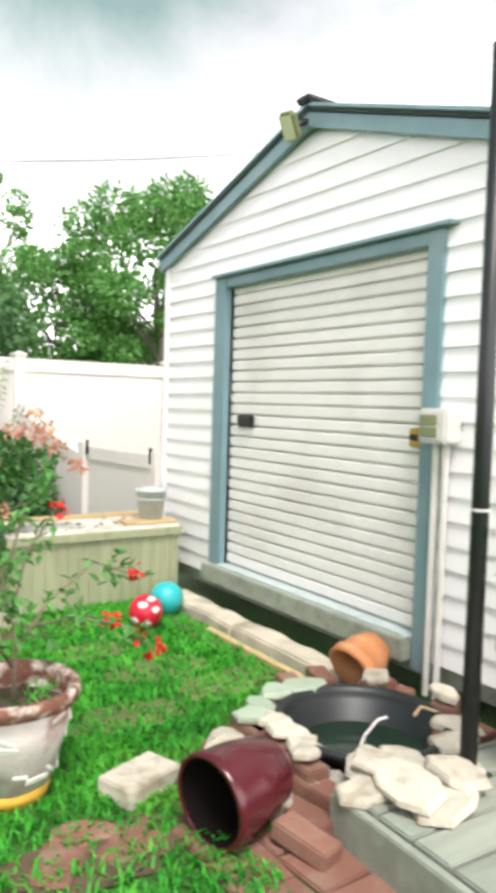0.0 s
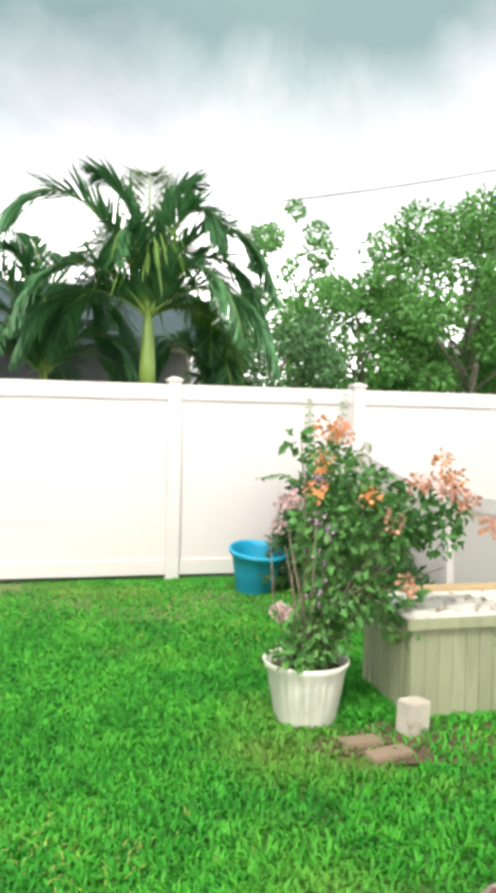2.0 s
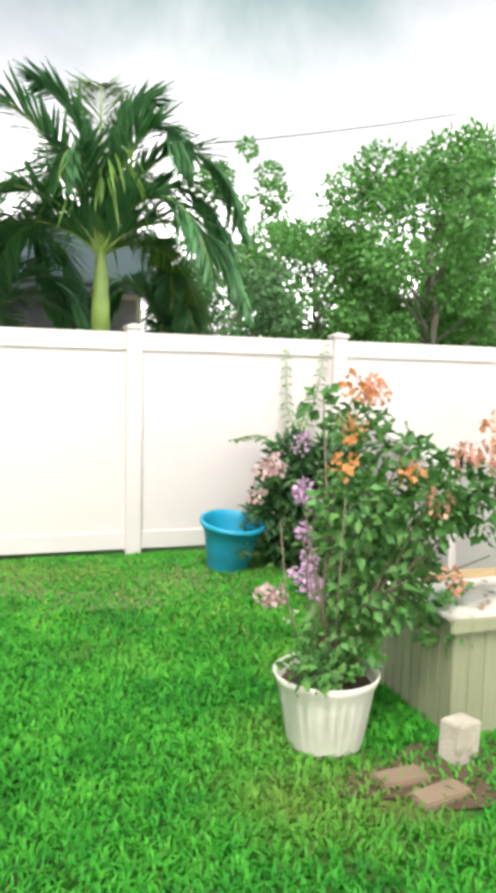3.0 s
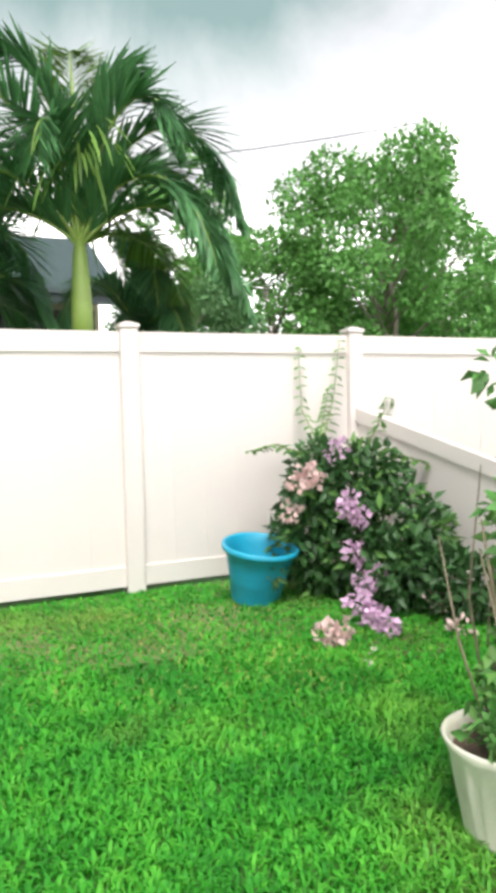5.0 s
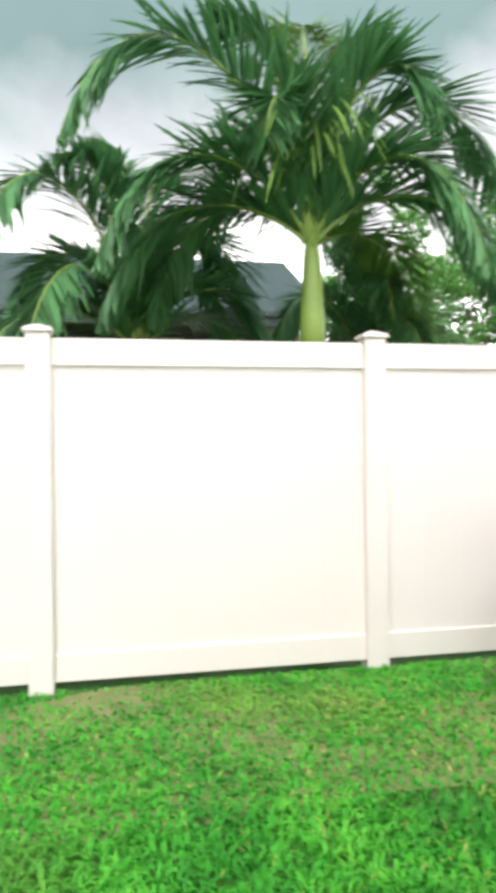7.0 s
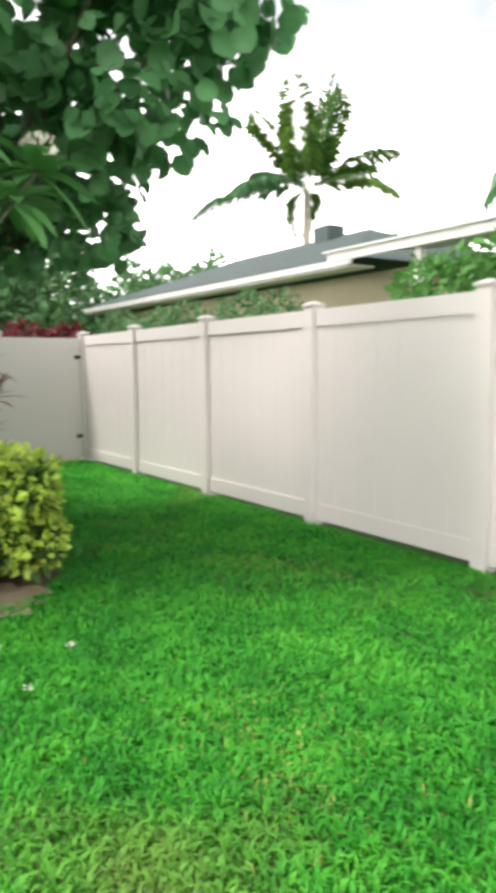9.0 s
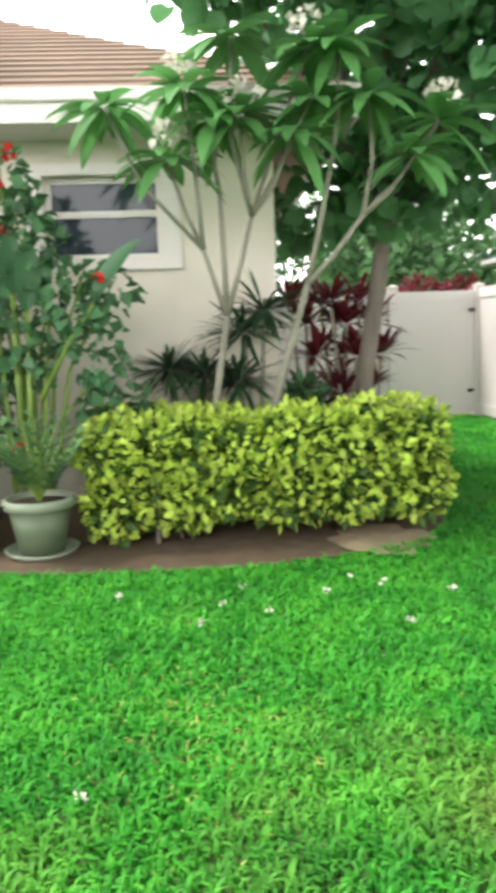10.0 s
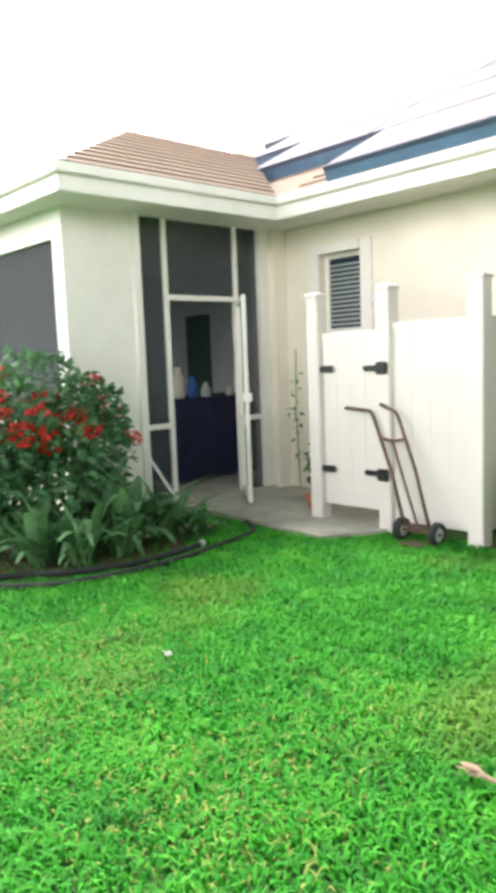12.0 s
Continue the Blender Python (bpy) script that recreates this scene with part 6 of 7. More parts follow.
palm((1.62, 8.46, 0), 2.44, 1.0, 3, "feathery green palm just beyond the white fence")
palm((-2.55, 8.85, 0), 2.55, 0.95, 11, "feathery palm beyond the white fence by the neighbour", turn=25)
palm((0.6, 9.5, 0), 1.9, 0.95, 23, "low bushy young palm beyond the fence", 0.06, 40, ())
palm((2.5, 9.9, 0), 1.75, 0.75, 29, "low young palm in the shade beyond the fence", 0.06, 80, (), CROWN[:13])


# coconut palm far off
coco = thing("coconut_palm", (-20.3, 19.2, 0), "tall slim coconut palm far beyond the roofs", "palm tree")
part("trunk", tube([(-20.0, 19.0, 0), (-20.2, 19.1, 4), (-20.3, 19.2, 7.0)], [0.2, 0.14, 0.11], 10), palebark, coco, smooth=True)
rg = np.random.default_rng(5)
for i in range(16):
    frond(rg, (-20.3, 19.2, 7.0), i * 2.399 + 0.4, [1.3, 0.98, 0.62, 0.2][i // 4], 3.6 + 0.5 * rg.random(), 0.08 + 0.11 * (i // 4), 90, 0.8, coco, palmlight if i % 3 else palmleaf, 0.3, 0.04)


# ---- broad trees ----
def limb_tree(name, at, height, spread, seed, label, leaf_mat, n_leaves, leaf_size, trunk_r=0.12, clumps=26, start=0.35, group="trees beyond the fence", sparse=0.5, squash=0.8, bark_mat=None):
    rg = np.random.default_rng(seed)
    o = thing(name, at, label, "tree", group)
    base = Vector(at)
    top = base + Vector((rg.normal() * 0.2, rg.normal() * 0.2, height * 0.8))
    fork = base + Vector((rg.normal() * 0.1, rg.normal() * 0.1, height * start))
    part("trunk", tube([base, base.lerp(fork, 0.5) + Vector((0.05, 0.03, 0)), fork, fork.lerp(top, 0.5) + Vector((0.15, -0.1, 0)), top], [trunk_r, trunk_r * 0.85, trunk_r * 0.7, trunk_r * 0.42, trunk_r * 0.12], 9), bark_mat or bark, o, smooth=True)
    blobs = []
    for i in range(clumps):
        a = i * 2.399 + rg.normal() * 0.3
        h = start + (1 - start) * (0.12 + 0.88 * ((i + 0.5) / clumps))
        reach = spread * math.sqrt(max(0.05, 1 - ((h - 0.62) / 0.52) ** 2)) * (0.45 + 0.6 * rg.random())
        c = base + Vector((math.cos(a) * reach, math.sin(a) * reach, h * height))
        st = fork.lerp(top, max(0.0, min(1.0, (h - start) / (1 - start) - 0.2)))
        if i % 2 == 0:
            part("limb", tube([st, st.lerp(c, 0.55) + Vector((0, 0, 0.08 * reach)), c], [trunk_r * 0.3, trunk_r * 0.18, trunk_r * 0.06], 6), bark_mat or bark, o, smooth=True)
        s = spread * (0.16 + 0.2 * rg.random())
        blobs.append((c.x, c.y, c.z, s, s, s * squash))
    leafy("crown", rg, blobs, n_leaves, leaf_size, leaf_mat, o, 0.55, 0.2, hollow=0.15 + 0.3 * sparse)
    return o


limb_tree("broad_tree", (8.7, 14.8, 0), 5.9, 2.0, 31, "bright green broad-leaved tree beyond the fence", treeleaf, 24000, 0.115, 0.12, 46, 0.2)
limb_tree("broad_tree", (6.9, 16.5, 0), 4.6, 1.8, 34, "dense green tree beyond the fence", treeleaf, 19000, 0.115, 0.12, 38, 0.18)
limb_tree("thin_tree", (6.3, 19.0, 0), 6.7, 1.5, 37, "tall sparse tree beyond the fence", treeleaf, 4200, 0.12, 0.1, 16, 0.5)
limb_tree("broad_tree", (12.2, 17.5, 0), 5.2, 2.2, 41, "rounded green tree beyond the shed", treeleaf, 14000, 0.13, 0.13, 30)
limb_tree("broad_tree", (4.6, 15.0, 0), 3.4, 1.3, 43, "low leafy tree between palm and fence", farleaf, 10000, 0.11, 0.1, 28, 0.2)
limb_tree("broad_tree", (15.5, 22, 0), 5.0, 2.6, 46, "far rounded tree behind the shed roof", farleaf, 4500, 0.22, 0.13, 20)
for i, (x, y, h, s) in enumerate(((-26, 17, 5.0, 2.6), (-24, 12, 4.4, 2.4), (-20, 9.0, 4.2, 2.0), (-30, 24, 6.5, 3.2), (-19, 23, 5.5, 2.2), (-22, 4.0, 4.8, 2.2), (-28, 8, 5.6, 2.8))):
    limb_tree("far_tree", (x, y, 0), h, s, 50 + i, "hazy green tree in the far distance", farleaf, 3000, 0.3, 0.14, 18, 0.4, "far trees")
hb = thing("neighbour_shrub", (-4.0, 10.3, 0), "bright green shrub above the white fence", "shrub")
part("stem", tube([(-4, 10.3, 0), (-4, 10.3, 1.8)], 0.05, 8), bark, hb)
leafy("foliage", rng, [(-4.2, 10.3, 2.25, 0.8, 0.5, 0.5), (-5.2, 10.4, 2.2, 0.7, 0.5, 0.5), (-6.2, 10.4, 2.15, 0.7, 0.5, 0.45), (-3.4, 10.3, 2.1, 0.6, 0.4, 0.4)], 3000, 0.14, treeleaf, hb, 0.5)
hb = thing("neighbour_hedge", (-11.5, 10.5, 0), "trimmed green hedge along the neighbour wall", "hedge")
leafy("foliage", rng, [(-10.6 - 1.1 * i, 11.2, 2.05 + 0.14 * math.sin(i * 2.3), 0.7, 0.4, 0.55) for i in range(8)], 4000, 0.13, farleaf, hb, 0.5)
part("stem", tube([(-11.5, 11.2, 0), (-11.5, 11.2, 2)], 0.05, 8), bark, hb)
hb = thing("red_shrub", (-13.0, 7.9, 0), "red-leaved shrub behind the far gate", "shrub")
leafy("foliage", rng, [(-13.0, 7.7, 1.7, 0.6, 0.5, 0.4), (-12.8, 8.4, 1.75, 0.5, 0.4, 0.35), (-13.2, 6.8, 1.6, 0.5, 0.4, 0.35)], 1600, 0.16, redleaf, hb, 0.35)
part("stem", tube([(-13.0, 7.9, 0), (-13.0, 7.8, 1.6)], 0.04, 8), bark, hb)

# sea grape tree over the lawn
grape = thing("sea_grape_tree", (-6.9, 5.45, 0), "sea grape tree with big round leaves over the lawn", "tree")
part("trunk", tube([(-6.9, 5.45, -0.05), (-6.88, 5.46, 0.9), (-6.78, 5.55, 1.6), (-6.7, 5.62, 2.3)], [0.095, 0.08, 0.075, 0.06], 12), bark, grape, smooth=True)
gb = [(-6.6, 5.6, 2.5, 0.7, 0.6, 0.5), (-6.0, 6.0, 3.0, 0.8, 0.7, 0.55), (-5.3, 6.3, 3.3, 0.8, 0.7, 0.5), (-4.8, 6.6, 3.7, 0.7, 0.6, 0.5), (-6.6, 5.2, 3.3, 0.8, 0.8, 0.6), (-7.2, 5.9, 2.9, 0.7, 0.7, 0.5),
      (-5.8, 5.6, 3.8, 0.9, 0.8, 0.6), (-5.0, 6.0, 4.2, 0.9, 0.8, 0.6), (-6.8, 5.0, 2.35, 0.45, 0.4, 0.35), (-6.2, 6.3, 2.45, 0.5, 0.45, 0.35), (-4.5, 6.0, 4.0, 0.6, 0.6, 0.4), (-5.2, 5.2, 4.4, 0.8, 0.7, 0.5), (-5.6, 4.7, 3.7, 0.6, 0.6, 0.4), (-5.4, 4.2, 3.6, 0.5, 0.5, 0.35)]
for b in gb:
    e = Vector(b[:3])
    part("limb", tube([(-6.7, 5.62, 2.2), Vector((-6.6, 5.65, 2.3)).lerp(e, 0.55) + Vector((0, 0, 0.1)), e], [0.045, 0.03, 0.012], 7), bark, grape, smooth=True)
pos, d = cloud(rng, gb, 3600, 0.25)
n = len(pos)
ln = 0.15 * (0.65 + 0.6 * rng.random(n))
v, f = round_leaves(pos, d + rng.normal(size=(n, 3)) * 0.7 + [0, 0, -0.5], ln, ln * 1.05, d + rng.normal(size=(n, 3)) * 0.5 + [0, 0, 0.6])
mesh_ob("crown", raw_mesh("crown", v, f), grapeleaf, grape, "dense round leathery leaves")


# ---- frangipani ----
def whorl(rng, c, n, length, width, up=0.35, tilt=None):
    a = np.arange(n) * 2.399 + rng.random() * 6
    el = up + rng.normal(size=n) * 0.35
    d = np.c_[np.cos(a) * np.cos(el), np.sin(a) * np.cos(el), np.sin(el)]
    return np.tile(c, (n, 1)) + d * 0.03, d, length * (0.75 + 0.4 * rng.random(n)), width


def frangipani(at, fork, subs, tips_, label):
    o = thing("frangipani_tree", at, label, "tree", "frangipani trees")
    base, fork = Vector(at), Vector(fork)
    part("trunk", tube([base, base.lerp(fork, 0.5) + Vector((0.02, -0.03, 0)), fork], [0.036, 0.028, 0.022], 10), frangbark, o, smooth=True)
    subs = [Vector(q) for q in subs]
    for q in subs:
        part("limb", tube([fork, fork.lerp(q, 0.5) + Vector((0.02, 0, -0.02)), q], [0.021, 0.018, 0.016], 8), frangbark, o, smooth=True)
    for t, blossom in tips_:
        t = Vector(t)
        fork = min(subs, key=lambda q: abs(q.y - t.y))
        mid = fork.lerp(t, 0.5) + Vector((0.05 * rng.normal(), 0.05 * rng.normal(), -0.06))
        part("branch", tube([fork, mid, t], [0.016, 0.013, 0.011], 8), frangbark, o, smooth=True)
        p, d, l, w = whorl(rng, np.array(t), 20, 0.36, 0.1, 0.1)
        v, f = straps(p, d, l, 0.105, 0.3 + 0.3 * rng.random(len(p)), 6, 0.12, 0.55)
        mesh_ob("leaf_whorl", raw_mesh("leaf_whorl", v, f), frangleaf, o)
        if blossom:
            flower_heads("blossom", rng, [(t.x + 0.05, t.y, t.z + 0.14)], 0.1, 36, 0.06, whitefl, o, "white flower cluster", 0.55)
    return o


frangipani((-5.6, 4.05, 0), (-5.42, 4.22, 1.42), [(-5.38, 4.08, 1.85), (-5.36, 4.4, 2.05), (-5.36, 4.2, 2.2)], [((-5.25, 4.17, 2.62), False), ((-5.3, 3.87, 2.4), True), ((-5.15, 4.66, 2.52), False), ((-5.2, 4.78, 2.72), False), ((-5.25, 4.0, 2.8), True), ((-5.3, 3.5, 2.72), False), ((-5.2, 4.34, 2.62), True), ((-5.15, 4.76, 3.0), True), ((-5.25, 4.3, 3.1), False)], "frangipani with bare stems and white flowers by the wall")
frangipani((-5.55, 4.35, 0), (-5.3, 4.75, 1.6), [(-5.2, 5.1, 2.02), (-5.26, 4.9, 2.3)], [((-5.1, 5.4, 2.36), False), ((-5.1, 5.55, 2.55), True), ((-5.2, 4.95, 3.05), False), ((-5.2, 5.15, 2.75), False)], "leaning frangipani with white flowers above the hedge")


# ---- spiky dracaena, cordyline, hedge ----
def low_stem_mat(h):
    return palebark if h > 0.95 else bark


def rosette(name, at, heads, mat, n, length, width, label, category="shrub", group="", up=0.25, stem=0.02):
    o = thing(name, at, label, category, group)
    P, D, L = [], [], []
    for h in heads:
        part("stem", tube([at, Vector(at).lerp(Vector(h), 0.5) + Vector((0.02, 0.02, 0)), h], [stem * 1.3, stem, stem * 0.8], 7), low_stem_mat(h[2]), o, smooth=True)
        p, d, l, w = whorl(rng, np.array(h), n, length, width, up)
        P.append(p); D.append(d); L.append(l)
    v, f = straps(np.vstack(P), np.vstack(D), np.concatenate(L), width, 0.12 + 0.25 * rng.random(sum(map(len, P))), 5, 0.2, 0.4)
    mesh_ob("foliage", raw_mesh("foliage", v, f), mat, o)
    return o


rosette("dracaena", (-5.95, 3.95, 0), [(-5.85, 3.8, 1.05), (-5.9, 4.05, 1.0)], spikeleaf, 90, 0.36, 0.034, "dark spiky dracaena against the cream wall", group="dracaenas")
rosette("dracaena", (-5.95, 4.4, 0), [(-5.85, 4.35, 1.3), (-5.85, 4.5, 1.45), (-5.8, 4.3, 0.95)], spikeleaf, 90, 0.36, 0.034, "tall spiky dracaena beside the house corner", group="dracaenas")
for i, (x, y) in enumerate(((-7.5, 5.0), (-7.9, 5.35), (-7.3, 5.35), (-7.8, 5.7))):
    rosette("red_cordyline", (x, y, 0), [(x, y, 0.7), (x + 0.1, y + 0.1, 1.05), (x - 0.1, y + 0.05, 1.35), (x + 0.05, y - 0.12, 1.55)], redleaf, 30, 0.38, 0.06, "dark red cordyline clump behind the hedge", group="red cordylines", up=0.6)
o = thing("fan_shrub", (-7.05, 4.95, 0), "low green leafy shrub at the house corner", "shrub")
leafy("foliage", rng, [(-7.05, 4.95, 0.45, 0.25, 0.25, 0.45)], 500, 0.12, hibleaf, o, 0.5)


def box_hedge(name, at, blobs, n, label):
    o = thing(name, at, label, "hedge")
    for i in range(14):
        b = blobs[i % len(blobs)]
        p = Vector((b[0] + rng.normal() * b[3] * 0.25 - 0.08, b[1] + rng.normal() * b[4] * 0.25, 0))
        part("stem", tube([p, p + Vector((rng.normal() * 0.05, rng.normal() * 0.05, 0.5))], [0.012, 0.006], 5), bark, o)
    leafy("outer_foliage", rng, blobs, int(n * 1.6), 0.062, hedgeleaf, o, 0.55, 0.1, hollow=0.8, full=True)
    # core leaves carry the inside shade in their darker colour
    leafy("inner_foliage", rng, [(b[0], b[1], b[2] - 0.04, b[3] * 0.82, b[4] * 0.82, b[5] * 0.85) for b in blobs], n, 0.08, hedgeshade, o, 0.5, 0.1, hollow=0.35)
    return o


hbl = []
for iy in range(9):
    y = 3.45 + iy * 0.245
    for x in (-4.98, -5.25, -5.5):
        for z in (0.36, 0.6):
            hbl.append((x + rng.normal() * 0.02, y + rng.normal() * 0.03, z - (0.06 if z < 0.5 else 0) + rng.normal() * 0.025 + 0.02 * (iy > 6), 0.2, 0.2, 0.2))
box_hedge("golden_hedge", (-5.25, 4.4, 0), hbl, 9000, "trimmed golden-green hedge in the mulch bed")
hbl = [(-5.42 + 0.24 * math.cos(a), 1.55 + 0.26 * math.sin(a), z, 0.2, 0.2, 0.2) for a in (0.3, 1.5, 2.8, 4.1, 5.3) for z in (0.22, 0.48)] + [(-5.42, 1.55, 0.52, 0.24, 0.24, 0.2)]
box_hedge("round_bush", (-5.42, 1.55, 0), hbl, 2400, "rounded golden-green bush by the stall")

# ---- giant bird of paradise, hibiscus, bromeliads ----
bird = thing("bird_of_paradise", (-5.5, 2.3, 0), "tall bird of paradise with grey-green paddle leaves", "plant")


def paddle(base, tip_dir, stalk, length, width, parent, mat, bendv=0.25, split=0, roll=0.0):
    base, tip_dir = Vector(base), Vector(tip_dir).normalized()
    end = base + tip_dir * stalk
    st = part("leaf_stalk", tube([base, base.lerp(end, 0.5) + Vector((0, 0, 0.03)), end], [0.024, 0.018, 0.013], 8), palebark if split else crownshaft, parent, smooth=True)
    bm = bmesh.new()
    side = tip_dir.cross(UP)
    side = side.normalized() if side.length > 0.1 else Vector((0.3, 0.95, 0))
    up = side.cross(tip_dir).normalized()
    side, up = side * math.cos(roll) + up * math.sin(roll), up * math.cos(roll) - side * math.sin(roll)
    rows = []
    n = 10
    for i in range(n + 1):
        t = i / n
        w = width / 2 * max(0.02, math.sin(math.pi * min(1.0, t ** 0.8 * 0.97 + 0.02))) ** 0.62
        c = end + tip_dir * length * t - UP * bendv * length * t * t
        jag = 1 - 0.25 * (i % 2) * (1 if split else 0.2)
        rows.append([bm.verts.new(c + side * w * s * (jag if abs(s) > 0.9 else 1) + up * abs(s) * w * 0.35) for s in (-1, -0.5, 0, 0.5, 1)])
    for a, b in zip(rows, rows[1:]):
        for k in range(4):
            bm.faces.new((a[k], a[k + 1], b[k + 1], b[k]))
    part("blade", bm, mat, st, smooth=True)


part("trunk", tube([(-5.5, 2.3, -0.03), (-5.48, 2.34, 1.2), (-5.45, 2.38, 2.3)], [0.09, 0.075, 0.065], 12), drybark, bird, "fibrous brown trunk", True)
for y, z, w, yaw in ((2.3, 2.45, 0.5, 0.2), (2.48, 2.55, 0.55, 1.4), (2.36, 2.6, 0.5, 2.8), (2.42, 2.5, 0.5, 4.3), (2.35, 2.6, 0.5, 5.4)):
    paddle((-5.45, 2.38, 2.25), (0.18 * math.cos(yaw), 0.3 * math.sin(yaw), 1.0), 0.75, 1.1, w, bird, bananaleaf, 0.06, 1)
paddle((-5.46, 2.34, 2.25), (0.05, -0.42, 1.0), 0.75, 1.0, 0.42, bird, bananaleaf, 0.12, 1)
v, f = blades(np.tile([[-5.46, 2.37, 2.25]], (80, 1)) + rng.normal(size=(80, 3)) * [0.07, 0.07, 0.22], np.c_[rng.normal(size=(80, 2)) * 0.6, -np.ones(80)], 0.4, 0.05, None, 0.3, 0.3)
mesh_ob("dead_sheath", raw_mesh("dead_sheath", v, f), dryleaf, bird, "hanging dry leaf sheaths")
for b, tip, s, l, w in (((-5.4, 2.25, 0.3), (-5.25, 1.55, 2.2), 1.25, 0.85, 0.24), ((-5.3, 2.15, 0.5), (-5.0, 1.3, 1.25), 0.8, 0.45, 0.24), ((-5.3, 2.2, 0.3), (-5.2, 2.0, 1.55), 0.7, 0.6, 0.14), ((-5.45, 2.3, 0.2), (-5.4, 1.8, 2.0), 1.3, 0.6, 0.26),
                         ((-5.4, 2.75, 0.1), (-5.35, 2.7, 2.1), 1.35, 0.6, 0.2), ((-5.4, 2.85, 0.1), (-5.3, 2.95, 2.0), 1.4, 0.55, 0.18), ((-5.45, 2.9, 0.1), (-5.4, 3.1, 1.95), 1.4, 0.5, 0.18), ((-5.4, 2.8, 0.1), (-5.3, 2.85, 2.1), 1.5, 0.5, 0.16), ((-5.4, 2.95, 0.9), (-5.25, 3.6, 1.9), 0.75, 0.6, 0.2), ((-5.45, 2.35, 0.2), (-5.3, 2.55, 2.0), 1.3, 0.55, 0.22)):
    paddle(b, Vector(tip) - Vector(b), s, l, w, bird, bananaleaf, 0.2, 0, radians(65 if tip[1] < 2.4 else -50))
leafy("undergrowth", rng, [(-5.45, 2.15, 1.5, 0.2, 0.3, 0.45), (-5.45, 2.45, 0.9, 0.22, 0.3, 0.5), (-5.42, 2.6, 1.8, 0.15, 0.2, 0.3), (-5.32, 2.35, 1.75, 0.12, 0.25, 0.35), (-5.3, 2.4, 1.2, 0.12, 0.25, 0.3)], 1150, 0.13, bananaleaf, bird, 0.42)
hib = thing("hibiscus", (-5.55, 2.95, 0), "leggy hibiscus with scattered red flowers", "shrub")
for q in ((-5.4, 2.8, 2.5), (-5.4, 2.95, 2.3), (-5.45, 3.1, 1.9), (-5.4, 3.3, 1.75), (-5.4, 3.5, 1.7), (-5.45, 2.7, 2.2), (-5.4, 3.4, 1.1), (-5.35, 2.85, 1.6)):
    q = Vector(q)
    part("stem", tube([(-5.55, 2.9, 0), Vector((-5.55, 2.9, 0.2)).lerp(q, 0.5) + Vector((0, -0.05, 0.15)), q], [0.02, 0.013, 0.005], 6), crownshaft, hib, smooth=True)
leafy("foliage", rng, [(-5.42, 2.8, 2.3, 0.15, 0.2, 0.25), (-5.42, 2.95, 1.9, 0.15, 0.22, 0.3), (-5.4, 3.2, 1.55, 0.13, 0.2, 0.25), (-5.4, 3.45, 1.6, 0.1, 0.16, 0.14), (-5.4, 3.35, 1.2, 0.12, 0.2, 0.3), (-5.42, 2.85, 1.3, 0.18, 0.22, 0.35), (-5.38, 3.45, 0.85, 0.12, 0.25, 0.12)], 760, 0.1, hibleaf, hib, 0.8)
for q in ((-5.33, 2.88, 2.47), (-5.33, 3.38, 1.68), (-5.33, 2.82, 2.0), (-5.3, 2.8, 0.62), (-5.33, 2.78, 2.3)):
    flower_heads("flower", rng, [q], 0.025, 11, 0.05, redfl, hib, "red hibiscus flower")
for i, (x, y, z, m_) in enumerate(((-5.1, 2.15, 0.45, redleaf), (-5.15, 2.5, 0.75, redleaf), (-5.2, 2.3, 0.9, redleaf), (-4.95, 2.1, 0.32, yellowleaf), (-5.05, 1.95, 0.3, lilyleaf))):
    rosette("bromeliad", (x, y, 0), [(x, y, z * 0.6), (x + 0.03, y, z)], m_, 22, 0.3, 0.07, ("dark red cordyline" if m_ is redleaf else "yellow-green croton") + " below the bird of paradise", group="bromeliads", up=0.7)
pot("black_nursery_pot", (-4.95, 2.62, 0.012), pot_profile(0.1, 0.13, 0.24), black, "black nursery pot half hidden in the bed", soil_z=0.2)
gp = thing("green_pot", (-4.85, 3.02, 0.012), "olive green pot with pale rim on a saucer", "plant pot")
GP = (-4.85, 3.02, 0.012)
part("saucer", lathe([(0, 0), (0.2, 0), (0.225, 0.035), (0.215, 0.035), (0.19, 0.012), (0, 0.012)], 32, GP), oliverim, gp, "pale olive saucer", True)
part("pot_body", lathe([(0, 0.014), (0.135, 0.014), (0.19, 0.3), (0.18, 0.3), (0.125, 0.03), (0, 0.03)], 36, GP), olivepot, gp, smooth=True)
part("rim", lathe([(0.188, 0.29), (0.215, 0.292), (0.218, 0.345), (0.205, 0.352), (0.185, 0.34), (0.18, 0.29)], 36, GP), oliverim, gp, "pale worn rim", True)
part("soil", lathe([(0, 0.32), (0.185, 0.315)], 20, GP), soil, gp, "dark potting soil")
zz = thing("pot_plant", (-4.85, 3.02, 0.33), "upright green foliage plant in the olive pot", "plant")
P, D = [], []
for i in range(16):
    a = i * 2.399
    e = Vector((-4.85 + 0.22 * math.cos(a), 3.02 + 0.26 * math.sin(a), 0.62 + 0.2 * rng.random()))
    part("stem", tube([(-4.85, 3.02, 0.33), Vector((-4.85, 3.02, 0.45)).lerp(e, 0.5), e], [0.008, 0.007, 0.003], 5), crownshaft, zz)
    for k in range(12):
        t = 0.25 + 0.75 * k / 11
        P.append(tuple(Vector((-4.85, 3.02, 0.33)).lerp(e, t))); s = 1 if k % 2 else -1
        D.append((-math.sin(a) * s + math.cos(a) * 0.5, math.cos(a) * s + math.sin(a) * 0.5, 0.6))
v, f = blades(np.array(P), np.array(D), 0.11, 0.045)
